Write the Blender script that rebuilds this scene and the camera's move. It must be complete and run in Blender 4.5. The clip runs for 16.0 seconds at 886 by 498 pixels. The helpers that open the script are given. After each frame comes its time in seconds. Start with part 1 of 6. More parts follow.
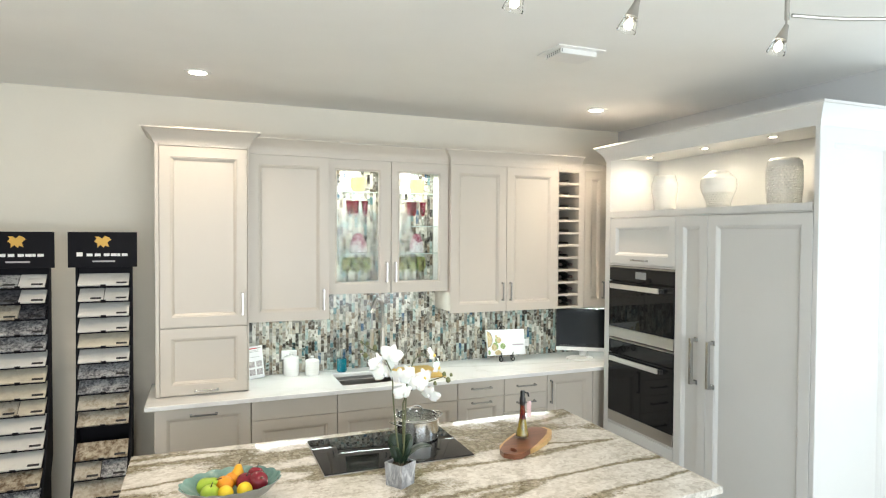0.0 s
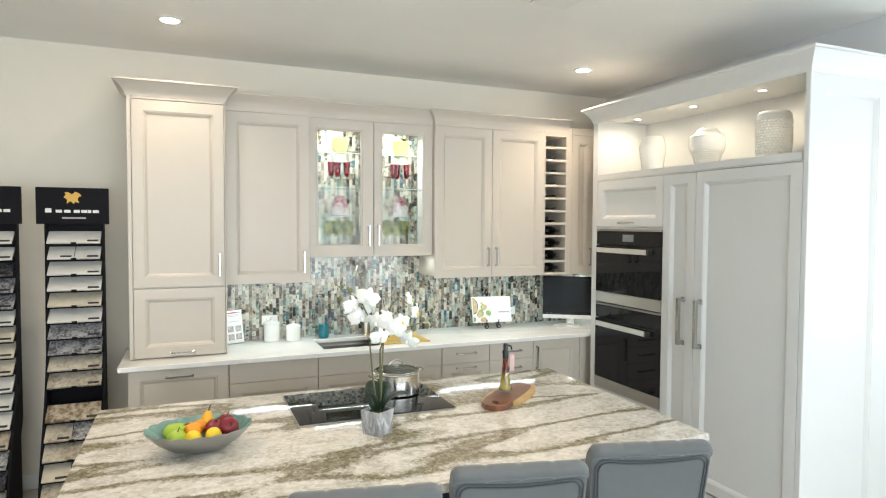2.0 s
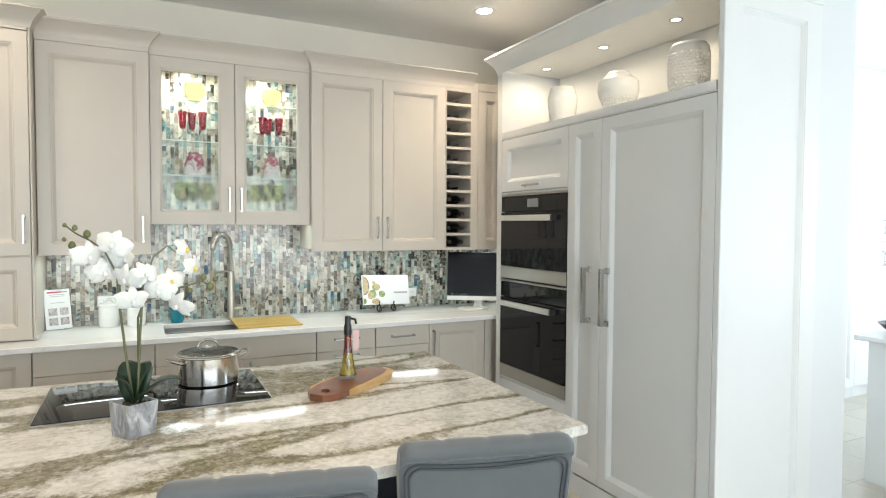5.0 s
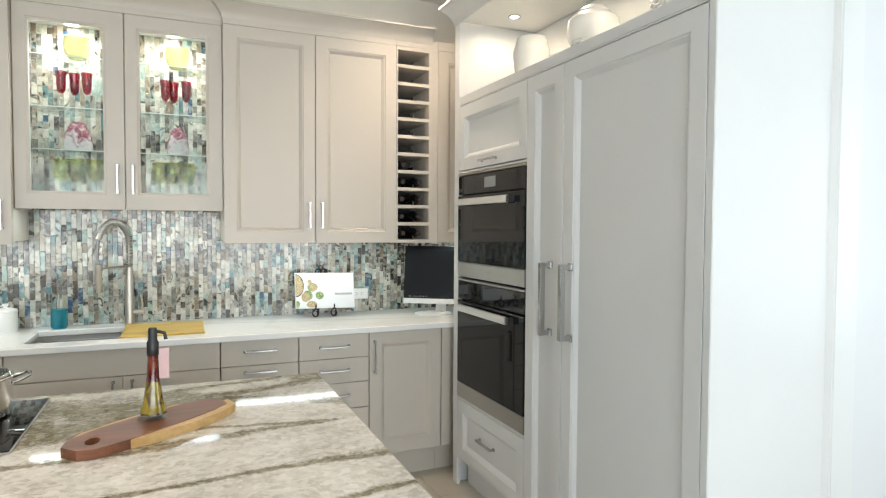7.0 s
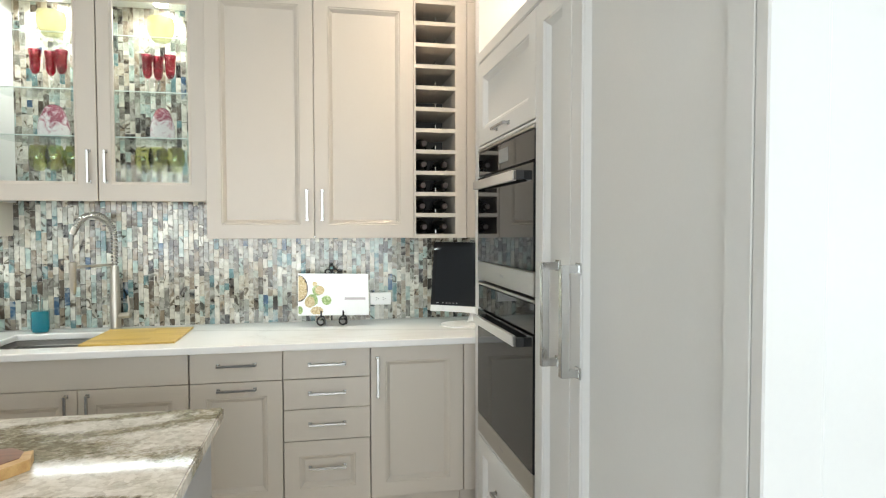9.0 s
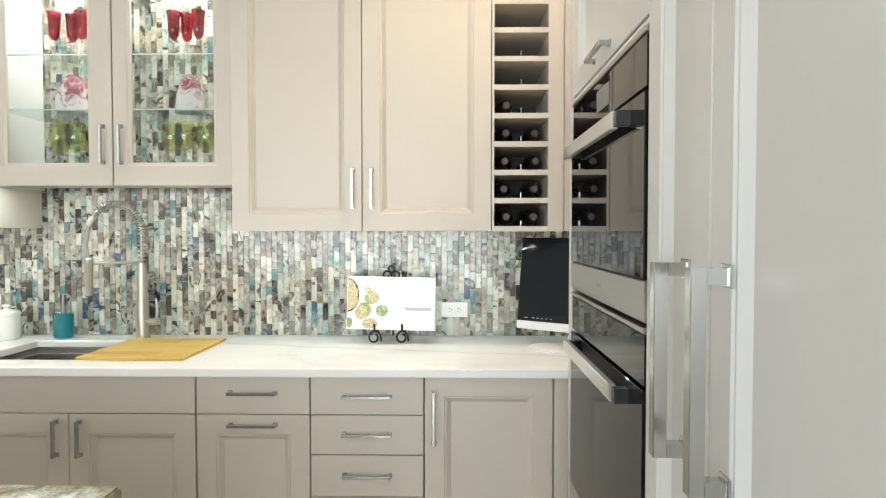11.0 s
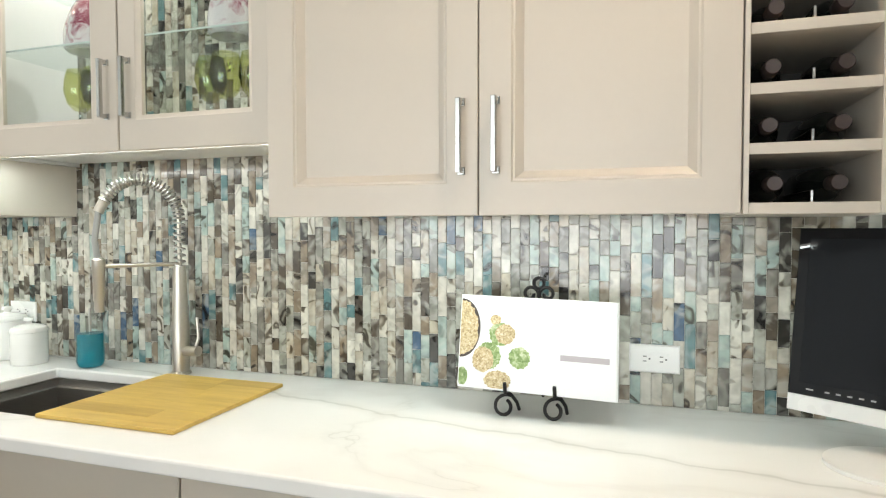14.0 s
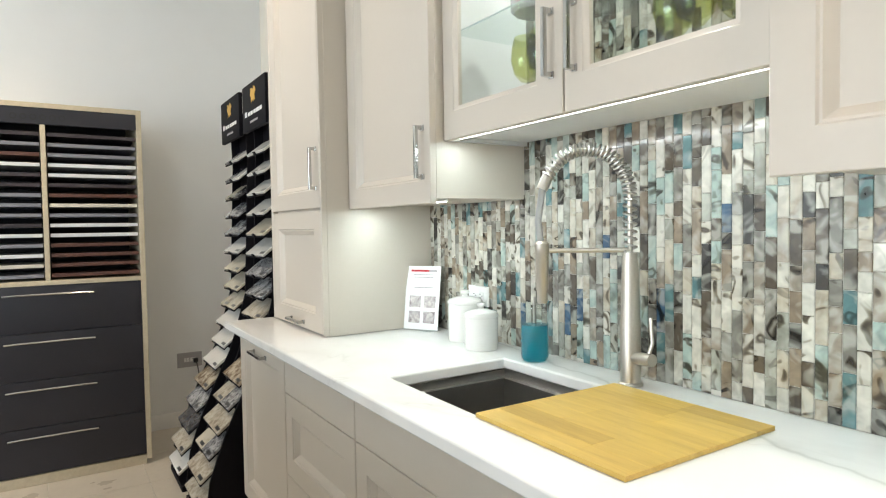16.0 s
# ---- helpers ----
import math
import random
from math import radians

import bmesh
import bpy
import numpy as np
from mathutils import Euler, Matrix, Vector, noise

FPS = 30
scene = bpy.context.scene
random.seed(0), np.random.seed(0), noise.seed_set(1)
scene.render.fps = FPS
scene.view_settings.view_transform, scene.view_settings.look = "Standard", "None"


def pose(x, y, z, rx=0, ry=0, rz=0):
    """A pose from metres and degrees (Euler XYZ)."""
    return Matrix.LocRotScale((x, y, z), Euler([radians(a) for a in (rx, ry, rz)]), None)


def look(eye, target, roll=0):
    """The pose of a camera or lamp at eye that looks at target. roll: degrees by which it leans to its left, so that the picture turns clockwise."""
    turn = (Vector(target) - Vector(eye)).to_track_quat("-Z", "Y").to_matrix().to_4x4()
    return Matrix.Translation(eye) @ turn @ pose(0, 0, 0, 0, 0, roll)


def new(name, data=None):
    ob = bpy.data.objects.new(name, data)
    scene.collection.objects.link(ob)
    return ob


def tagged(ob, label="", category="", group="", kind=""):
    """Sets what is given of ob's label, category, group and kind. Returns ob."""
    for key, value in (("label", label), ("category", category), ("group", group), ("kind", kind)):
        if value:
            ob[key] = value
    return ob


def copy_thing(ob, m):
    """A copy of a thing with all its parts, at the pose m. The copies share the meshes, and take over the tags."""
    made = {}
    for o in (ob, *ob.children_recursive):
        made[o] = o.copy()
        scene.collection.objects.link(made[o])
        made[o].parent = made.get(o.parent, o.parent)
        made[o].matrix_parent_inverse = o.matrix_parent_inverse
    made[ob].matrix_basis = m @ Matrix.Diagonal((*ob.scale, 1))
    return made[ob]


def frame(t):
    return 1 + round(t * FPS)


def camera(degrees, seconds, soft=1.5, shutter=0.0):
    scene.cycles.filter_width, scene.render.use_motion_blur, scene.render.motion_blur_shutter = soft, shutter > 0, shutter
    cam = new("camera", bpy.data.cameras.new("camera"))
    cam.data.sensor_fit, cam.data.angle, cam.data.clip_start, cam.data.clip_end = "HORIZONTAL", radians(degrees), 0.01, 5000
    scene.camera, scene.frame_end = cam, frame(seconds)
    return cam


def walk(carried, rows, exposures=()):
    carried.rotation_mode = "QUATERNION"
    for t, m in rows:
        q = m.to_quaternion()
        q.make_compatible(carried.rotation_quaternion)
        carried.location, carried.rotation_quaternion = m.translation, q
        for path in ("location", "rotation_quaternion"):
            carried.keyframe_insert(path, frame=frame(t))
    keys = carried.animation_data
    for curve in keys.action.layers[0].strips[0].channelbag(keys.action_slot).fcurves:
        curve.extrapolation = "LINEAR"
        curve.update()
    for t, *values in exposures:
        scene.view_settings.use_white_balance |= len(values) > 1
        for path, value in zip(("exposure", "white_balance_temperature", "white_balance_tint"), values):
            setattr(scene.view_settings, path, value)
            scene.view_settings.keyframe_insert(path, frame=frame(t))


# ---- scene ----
cam = camera(71.9, 16.0, soft=1.15)
PATH = [
    (0, (-0.262, -0.274, 2.061), (0.535, 1.732, 2.008), 0.3),
    (0.5, (-0.258, -0.268, 2.03), (0.538, 1.74, 1.961), 0.3),
    (1, (-0.247, -0.247, 1.972), (0.549, 1.758, 1.888), 0.3),
    (1.5, (-0.229, -0.233, 1.909), (0.575, 1.77, 1.824), 0.3),
    (2, (-0.177, -0.204, 1.841), (0.651, 1.79, 1.755), 0.3),
    (2.5, (-0.1, -0.18, 1.763), (0.742, 1.806, 1.68), 0.4),
    (3, (-0.043, -0.167, 1.7), (0.832, 1.806, 1.621), 0.3),
    (3.5, (0.033, -0.09, 1.662), (0.944, 1.868, 1.583), 0.3),
    (4, (0.172, 0.03, 1.651), (1.101, 1.98, 1.57), 0.2),
    (4.5, (0.34, 0.11, 1.642), (1.293, 2.047, 1.555), 0.3),
    (5, (0.591, 0.202, 1.593), (1.548, 2.136, 1.51), 0.3),
    (7.5, (1.623, 0.855, 1.5), (2.366, 2.71, 1.43), 0.4),
    (8, (1.845, 0.992, 1.485), (2.537, 2.866, 1.417), 0.5),
    (8.5, (2.059, 1.096, 1.476), (2.651, 3.005, 1.401), 0.3),
    (9, (2.19, 1.218, 1.463), (2.58, 3.179, 1.392), -0.1),
    (9.5, (2.319, 1.423, 1.467), (2.555, 3.408, 1.404), 0.1),
    (10, (2.412, 1.592, 1.44), (2.563, 3.586, 1.38), 0.1),
    (12.5, (2.564, 2.572, 1.393), (2.238, 4.545, 1.341), 0.0),
    (13, (2.537, 2.748, 1.383), (2.144, 4.708, 1.331), 0.0),
    (13.5, (2.513, 2.943, 1.379), (2.036, 4.885, 1.331), -0.1),
    (14, (2.486, 3.104, 1.382), (1.866, 5.004, 1.314), -0.1),
    (14.5, (2.424, 3.265, 1.373), (1.476, 5.025, 1.306), 0.0),
    (15, (2.347, 3.321, 1.35), (1.038, 4.833, 1.292), -0.3),
    (15.5, (2.243, 3.395, 1.343), (0.719, 4.688, 1.275), -0.6),
    (16, (2.171, 3.424, 1.341), (0.484, 4.495, 1.266), -0.9),
]
walk(cam, [(t, look(eye, target, roll)) for t, eye, target, roll in PATH],
     exposures=[(0.0, 0.10, 7000, 12), (3.5, -0.04, 7000, 12), (7.5, -0.10, 7000, 13), (10.0, 0.10, 7200, 13),
                (12.5, 0.20, 7250, 13), (14.0, 0.09, 7250, 14), (15.0, 0.06, 7250, 14), (16.0, 0.26, 6850, 13)])

# ---- world and large lights ----
world = bpy.data.worlds.new("sky")
scene.world = world
world.use_nodes = True
sky = world.node_tree.nodes.new("ShaderNodeTexSky")
sky.sky_type, sky.sun_disc, sky.sun_elevation, sky.sun_rotation = "NISHITA", False, radians(40), radians(180)
world.node_tree.links.new(sky.outputs[0], world.node_tree.nodes["Background"].inputs[0])
world.node_tree.nodes["Background"].inputs[1].default_value = 0.1


def lamp(name, kind, m, watts, colour, size=0.1, size_y=None, spot=None, blend=0.5):
    data = bpy.data.lights.new(name, kind)
    data.energy, data.color = watts, colour
    if kind == "AREA":
        data.shape, data.size, data.size_y = "RECTANGLE", size, size_y or size
    else:
        data.shadow_soft_size = size
    if spot:
        data.spot_size, data.spot_blend = radians(spot), blend
    ob = new(name, data)
    ob.matrix_world = m
    return ob


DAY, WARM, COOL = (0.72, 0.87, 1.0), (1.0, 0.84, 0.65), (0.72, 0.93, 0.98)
# added daylight of two unseen windows; south lamp tilts up to brighten the ceiling
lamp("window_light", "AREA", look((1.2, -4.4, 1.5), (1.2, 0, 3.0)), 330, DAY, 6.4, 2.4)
lamp("window_light", "AREA", look((7.35, 1.0, 1.5), (0, 1.0, 1.9)), 185, (0.62, 0.82, 1.0), 4.2, 2.4)


# ---- node helpers ----
class Mat:
    """A node material with a short way to add nodes."""

    def __init__(self, name, colour=(0.8, 0.8, 0.8), rough=0.5, metal=0.0, **more):
        self.m = bpy.data.materials.new(name)
        self.m.use_nodes = True
        self.t = self.m.node_tree
        self.b = self.t.nodes["Principled BSDF"]
        self.set("Base Color", (*colour, 1)), self.set("Roughness", rough), self.set("Metallic", metal)
        for key, value in more.items():
            self.set(key.replace("_", " "), value)

    def set(self, key, value):
        self.b.inputs[key].default_value = value

    def link(self, a, b):
        self.t.links.new(a, b)

    def node(self, kind, ins=(), **props):
        n = self.t.nodes.new("ShaderNode" + kind)
        for k, v in props.items():
            if k == "operation":
                n.operation = v
            elif k == "blend_type":
                n.blend_type = v
            elif k == "data_type":
                n.data_type = v
            elif k == "noise_dimensions":
                n.noise_dimensions = v
            elif k == "feature":
                n.feature = v
        for k, v in dict(ins).items():
            if isinstance(v, bpy.types.NodeSocket):
                self.link(v, n.inputs[k])
            else:
                n.inputs[k].default_value = v
        return n

    def coord(self, scale=(1, 1, 1), turn=(0, 0, 0), generated=False):
        c = self.node("NewGeometry").outputs["Position"] if not generated else self.node("TexCoord").outputs["Object"]
        return self.node("Mapping", {"Vector": c, "Scale": scale, "Rotation": [radians(a) for a in turn]}).outputs[0]

    def noise(self, scale, vector=None, detail=3.0, rough=0.55, distortion=0.0):
        ins = {"Scale": scale, "Detail": detail, "Roughness": rough, "Distortion": distortion}
        if vector:
            ins["Vector"] = vector
        return self.node("TexNoise", ins)

    def math(self, op, a, b=0.0, c=0.0):
        return self.node("Math", {0: a, 1: b, 2: c}, operation=op).outputs[0]

    def ramp(self, fac, stops, constant=False):
        n = self.node("ValToRGB", {0: fac})
        e = n.color_ramp.elements
        if constant:
            n.color_ramp.interpolation = "CONSTANT"
        while len(e) < len(stops):
            e.new(0.5)
        for el, (p, col) in zip(e, stops):
            el.position = p
            el.color = (*col, 1) if len(col) == 3 else col
        return n.outputs[0]

    def mix(self, fac, a, b, how="MIX"):
        n = self.node("MixRGB", {0: fac, 1: a, 2: b}, blend_type=how)
        return n.outputs[0]

    def bump(self, height, strength=0.2, distance=0.002):
        self.link(self.node("Bump", {"Height": height, "Strength": strength, "Distance": distance}).outputs[0], self.b.inputs["Normal"])

    def colour(self, socket):
        self.link(socket, self.b.inputs["Base Color"])
        return self


def rgb(*c):
    return (*c, 1)


def plain(name, colour, rough=0.5, metal=0.0, vary=0.06, grain=60.0, bump=0.04, **more):
    """A surface of one colour with slight unevenness in tone, gloss and relief."""
    m = Mat(name, colour, rough, metal, **more)
    v = m.coord()
    big = m.noise(3.0, v, 4).outputs[0]
    fine = m.noise(grain, v, 3).outputs[0]
    lo, hi = [max(0, c * (1 - vary)) for c in colour], [min(1, c * (1 + vary)) for c in colour]
    tone = m.math("ADD", m.math("MULTIPLY", big, 0.7), m.math("MULTIPLY", fine, 0.3))
    m.colour(m.ramp(tone, [(0.3, lo), (0.7, hi)]))
    m.link(m.math("MULTIPLY_ADD", big, 0.16, rough - 0.08), m.b.inputs["Roughness"])
    if bump:
        m.bump(fine, bump, 0.001)
    return m.m


def glass(name, colour=(1, 1, 1), rough=0.0, ior=1.45):
    m = Mat(name, colour, rough, 0.0)
    m.set("Transmission Weight", 1.0), m.set("IOR", ior)
    return m.m


def thin_glass(name, colour=(0.96, 0.99, 0.98), gloss=0.06):
    """A thin pane: mostly clear, with a weak reflection that grows at a slant."""
    m = bpy.data.materials.new(name)
    m.use_nodes = True
    t = m.node_tree
    t.nodes.clear()
    out, mixer = t.nodes.new("ShaderNodeOutputMaterial"), t.nodes.new("ShaderNodeMixShader")
    clear, shine, slant = t.nodes.new("ShaderNodeBsdfTransparent"), t.nodes.new("ShaderNodeBsdfGlossy"), t.nodes.new("ShaderNodeLayerWeight")
    power, add = t.nodes.new("ShaderNodeMath"), t.nodes.new("ShaderNodeMath")
    power.operation, add.operation = "POWER", "MULTIPLY_ADD"
    power.inputs[1].default_value, add.inputs[1].default_value, add.inputs[2].default_value = 4.0, 0.4, gloss * 0.2
    clear.inputs[0].default_value, shine.inputs["Roughness"].default_value = rgb(*colour), 0.03
    t.links.new(slant.outputs["Facing"], power.inputs[0]), t.links.new(power.outputs[0], add.inputs[0])
    t.links.new(add.outputs[0], mixer.inputs[0]), t.links.new(clear.outputs[0], mixer.inputs[1])
    t.links.new(shine.outputs[0], mixer.inputs[2]), t.links.new(mixer.outputs[0], out.inputs[0])
    return m


def glow(name, colour, strength):
    m = Mat(name, colour, 0.5)
    m.set("Emission Color", rgb(*colour)), m.set("Emission Strength", strength)
    return m.m


def island_stone():
    m = Mat("veined_cream_stone", rough=0.07)
    v = m.coord((1, 1, 1), (0, 0, -7))
    long = m.coord((0.23, 1, 1), (0, 0, -9))
    grit = m.noise(95.0, v, 4, 0.7).outputs[0]
    fray = m.noise(20.0, v, 3, 0.6).outputs[0]
    chips = m.node("TexVoronoi", {"Vector": v, "Scale": 60.0}).outputs["Color"]
    chip = m.node("SeparateColor", {0: chips}).outputs[0]

    def ridge(scale, detail, distortion, bend):
        n = m.noise(scale, long, detail, 0.5, distortion).outputs[0]
        n = m.math("ADD", n, m.math("MULTIPLY", m.math("SUBTRACT", fray, 0.5), bend))
        return m.math("ABSOLUTE", m.math("SUBTRACT", n, 0.5))
    broad = m.math("ADD", ridge(4.3, 1.2, 0.30, 0.11), m.math("MULTIPLY", m.math("SUBTRACT", grit, 0.5), 0.07))
    vein = m.ramp(broad, [(0.024, (1, 1, 1)), (0.048, (0.45, 0.45, 0.45)), (0.072, (0, 0, 0))])
    thin = m.ramp(ridge(7.5, 2.0, 0.5, 0.16), [(0.0, (0.3, 0.3, 0.3)), (0.022, (0, 0, 0))])
    cloud = m.noise(9.0, v, 4, 0.6, 0.4).outputs[0]
    tone = m.math("ADD", m.math("MULTIPLY", cloud, 0.52), m.math("ADD", m.math("MULTIPLY", chip, 0.18), m.math("MULTIPLY", grit, 0.30)))
    ground = m.ramp(tone, [(0.36, (0.48, 0.45, 0.395)), (0.49, (0.65, 0.62, 0.565)), (0.62, (0.76, 0.735, 0.685))])
    brown = m.ramp(m.math("ADD", m.math("MULTIPLY", grit, 0.7), m.math("MULTIPLY", chip, 0.3)),
                   [(0.3, (0.14, 0.118, 0.075)), (0.52, (0.25, 0.22, 0.15)), (0.72, (0.40, 0.36, 0.28))])
    m.colour(m.mix(vein, m.mix(thin, ground, rgb(0.36, 0.32, 0.25)), brown))
    return m.m


def quartz():
    m = Mat("white_quartz", rough=0.16)
    v = m.coord((1, 1.6, 1), (0, 0, 28))
    warp = m.noise(1.1, v, 5, 0.5, 0.7).outputs[0]
    ridge = m.math("ABSOLUTE", m.math("SUBTRACT", warp, 0.5))
    soft = m.ramp(ridge, [(0.0, (0.80, 0.79, 0.77)), (0.03, (0.845, 0.84, 0.82)), (0.12, (0.87, 0.865, 0.85))])
    line = m.ramp(ridge, [(0.0, (0.86, 0.855, 0.845)), (0.004, (1, 1, 1))])
    break_up = m.ramp(m.noise(2.4, v, 2).outputs[0], [(0.5, (0, 0, 0)), (0.66, (1, 1, 1))])
    body = m.mix(break_up, soft, m.mix(0.8, soft, line, "MULTIPLY"))
    # one long thin vein that runs along the slab
    p = m.node("SeparateXYZ", {0: m.coord()})
    drift = m.math("MULTIPLY", m.math("SUBTRACT", m.noise(5.0, m.coord(), 3, 0.6).outputs[0], 0.5), 0.10)
    curve = m.math("ADD", m.math("MULTIPLY_ADD", p.outputs[0], -0.18, 4.79), drift)
    off = m.math("ABSOLUTE", m.math("SUBTRACT", p.outputs[1], curve))
    thin = m.ramp(off, [(0.0, (0.74, 0.74, 0.73)), (0.008, (0.93, 0.93, 0.925)), (0.035, (1, 1, 1))])
    m.colour(m.mix(1.0, body, thin, "MULTIPLY"))
    return m.m


def mosaic(name, islands):
    """Swirled art-glass tile; the colour differs from tile to tile."""
    m = Mat(name, rough=0.14)
    m.set("Coat Weight", 0.3), m.set("Coat Roughness", 0.05)
    rnd = m.node("NewGeometry").outputs["Random Per Island"] if islands else m.node("ObjectInfo").outputs["Random"]
    pick = m.ramp(rnd, [(0.0, (0.335, 0.34, 0.29)), (0.11, (0.56, 0.53, 0.46)), (0.24, (0.19, 0.18, 0.155)), (0.34, (0.25, 0.195, 0.14)),
                        (0.43, (0.62, 0.60, 0.53)), (0.55, (0.095, 0.075, 0.055)), (0.65, (0.34, 0.43, 0.395)), (0.745, (0.10, 0.20, 0.21)),
                        (0.79, (0.46, 0.41, 0.325)), (0.87, (0.042, 0.038, 0.032)), (0.93, (0.31, 0.27, 0.22)), (0.985, (0.045, 0.10, 0.17))], True)
    base = m.coord()
    shift = m.node("CombineXYZ", {0: m.math("MULTIPLY", rnd, 37.0), 1: m.math("MULTIPLY", rnd, 91.0), 2: m.math("MULTIPLY", rnd, 53.0)}).outputs[0]
    v = m.node("VectorMath", {0: base, 1: shift}, operation="ADD").outputs[0]
    n = m.noise(15.0, v, 1.4, 0.45, 1.2).outputs[0]
    swirl = m.math("MULTIPLY_ADD", m.math("SINE", m.math("MULTIPLY", n, 16.0)), 0.5, 0.5)
    dark = m.ramp(swirl, [(0.0, (0.12, 0.10, 0.08)), (0.13, (0.42, 0.385, 0.335)), (0.32, (0.96, 0.955, 0.945)), (1.0, (1.04, 1.04, 1.04))])
    soft = m.ramp(m.noise(26.0, v, 2, 0.5, 0.6).outputs[0], [(0.3, (0.66, 0.65, 0.64)), (0.7, (1.12, 1.12, 1.12))])
    light = m.ramp(m.noise(14.0, v, 1.6, 0.5, 1.6).outputs[0], [(0.48, (0, 0, 0)), (0.64, (1, 1, 1))])
    some = m.ramp(m.math("FRACT", m.math("MULTIPLY", rnd, 17.0)), [(0.15, (0.2, 0.2, 0.2)), (0.42, (1, 1, 1))])
    c = m.mix(some, pick, m.mix(1.0, pick, dark, "MULTIPLY"))
    c = m.mix(1.0, c, soft, "MULTIPLY")
    m.colour(m.mix(m.math("MULTIPLY", light, 0.38), c, rgb(0.63, 0.63, 0.56)))
    m.bump(n, 0.15, 0.002)
    return m.m


def wood(name, dark, light, scale=1.0, rough=0.35, turn=0.0, planks=False):
    m = Mat(name, rough=rough)
    v = m.coord((3 * scale, 28 * scale, 28 * scale), (0, 0, turn))
    g = m.noise(1.6, v, 5, 0.6, 0.5).outputs[0]
    f = m.noise(9.0, v, 3, 0.6).outputs[0]
    tone = m.math("ADD", m.math("MULTIPLY", g, 0.75), m.math("MULTIPLY", f, 0.25))
    if planks:
        tone = m.math("ADD", m.math("MULTIPLY", tone, 0.75), m.math("MULTIPLY", m.node("ObjectInfo").outputs["Random"], 0.25))
    m.colour(m.ramp(tone, [(0.28, dark), (0.72, light)]))
    m.bump(f, 0.08, 0.001)
    return m.m


def speckled(name, base, spot, amount=0.5, scale=45.0, rough=0.2):
    """A stone sample: grains of two tones, different on each piece."""
    m = Mat(name, rough=rough)
    rnd = m.node("ObjectInfo").outputs["Random"]
    shift = m.node("CombineXYZ", {0: m.math("MULTIPLY", rnd, 40.0), 1: m.math("MULTIPLY", rnd, 70.0), 2: 0.0}).outputs[0]
    v = m.node("VectorMath", {0: m.coord(), 1: shift}, operation="ADD").outputs[0]
    n = m.noise(scale, v, 4, 0.65, 0.4).outputs[0]
    big = m.noise(scale * 0.2, v, 3, 0.6, 0.5).outputs[0]
    tone = m.math("ADD", m.math("MULTIPLY", n, 0.6), m.math("MULTIPLY", big, 0.4))
    m.colour(m.ramp(tone, [(amount - 0.08, spot), (amount + 0.08, base)]))
    return m.m


# ---- materials ----
PAINT = plain("greige_cabinet_paint", (0.603, 0.545, 0.474), 0.36, vary=0.02, grain=90, bump=0.02)
BANKPAINT = plain("white_cabinet_paint", (0.68, 0.68, 0.67), 0.36, vary=0.02, grain=90, bump=0.02)
WALL = plain("wall_paint", (0.81, 0.752, 0.65), 0.7, vary=0.025, grain=140, bump=0.08)
# greyer and cooler than wall_paint: the bluish light cast is put into the colour
PARTITION = plain("cool_cast_partition_paint", (0.66, 0.665, 0.67), 0.6, vary=0.02, grain=140, bump=0.06)
WESTWHITE = plain("white_wall_paint", (0.85, 0.85, 0.84), 0.65, vary=0.02, grain=140, bump=0.08)
CEIL = plain("ceiling_paint", (0.88, 0.87, 0.84), 0.8, vary=0.02, grain=120, bump=0.08)
WHITE = plain("white_enamel", (0.82, 0.81, 0.79), 0.3, vary=0.02)
CERAMIC = plain("white_ceramic", (0.82, 0.81, 0.78), 0.18, vary=0.02, bump=0.0)
FLOOR = plain("beige_floor_tile", (0.54, 0.485, 0.405), 0.3, vary=0.09, grain=25)
GROUT = plain("grout", (0.60, 0.57, 0.51), 0.7)
CHROME = plain("polished_chrome", (0.50, 0.50, 0.49), 0.19, 1.0, vary=0.02, bump=0.0)
STEEL = plain("brushed_steel", (0.46, 0.44, 0.41), 0.33, 1.0, vary=0.05, grain=200)
DARKSTEEL = plain("dark_steel", (0.055, 0.05, 0.048), 0.4, 0.6, vary=0.1)
BLACKGLASS = Mat("black_glass", (0.008, 0.008, 0.009), 0.03, IOR=1.35).m
BLACK = plain("black_plastic", (0.015, 0.015, 0.016), 0.35, vary=0.2)
MATBLACK = plain("black_board", (0.007, 0.0065, 0.009), 0.6, vary=0.15, Specular_IOR_Level=0.12)
IRON = plain("wrought_iron", (0.02, 0.018, 0.018), 0.5, 0.6, vary=0.2)
GOLD = plain("gold_print", (0.62, 0.36, 0.06), 0.45, vary=0.08)
PRINT = plain("white_print", (0.78, 0.78, 0.76), 0.6, vary=0.03)
GREYPRINT = plain("grey_print", (0.42, 0.40, 0.40), 0.6, vary=0.03)
RED = plain("red_print", (0.55, 0.03, 0.04), 0.5)
PAPER = plain("white_paper", (0.86, 0.855, 0.85), 0.55, vary=0.02)
STONE = island_stone()
QUARTZ = quartz()
TILE, TILEJOINED = mosaic("mosaic_tile", False), mosaic("mosaic_tile_joined", True)
BAMBOO = wood("bamboo", (0.48, 0.29, 0.065), (0.73, 0.50, 0.13), 1.0, 0.4, 0.0, True)
WALNUT = wood("red_walnut", (0.10, 0.035, 0.018), (0.27, 0.10, 0.05), 0.8, 0.35, 38)
SAPWOOD = wood("sapwood", (0.45, 0.25, 0.09), (0.68, 0.45, 0.20), 0.8, 0.4, 38)
MAPLE = wood("pale_maple", (0.50, 0.42, 0.29), (0.62, 0.54, 0.40), 0.8, 0.5)
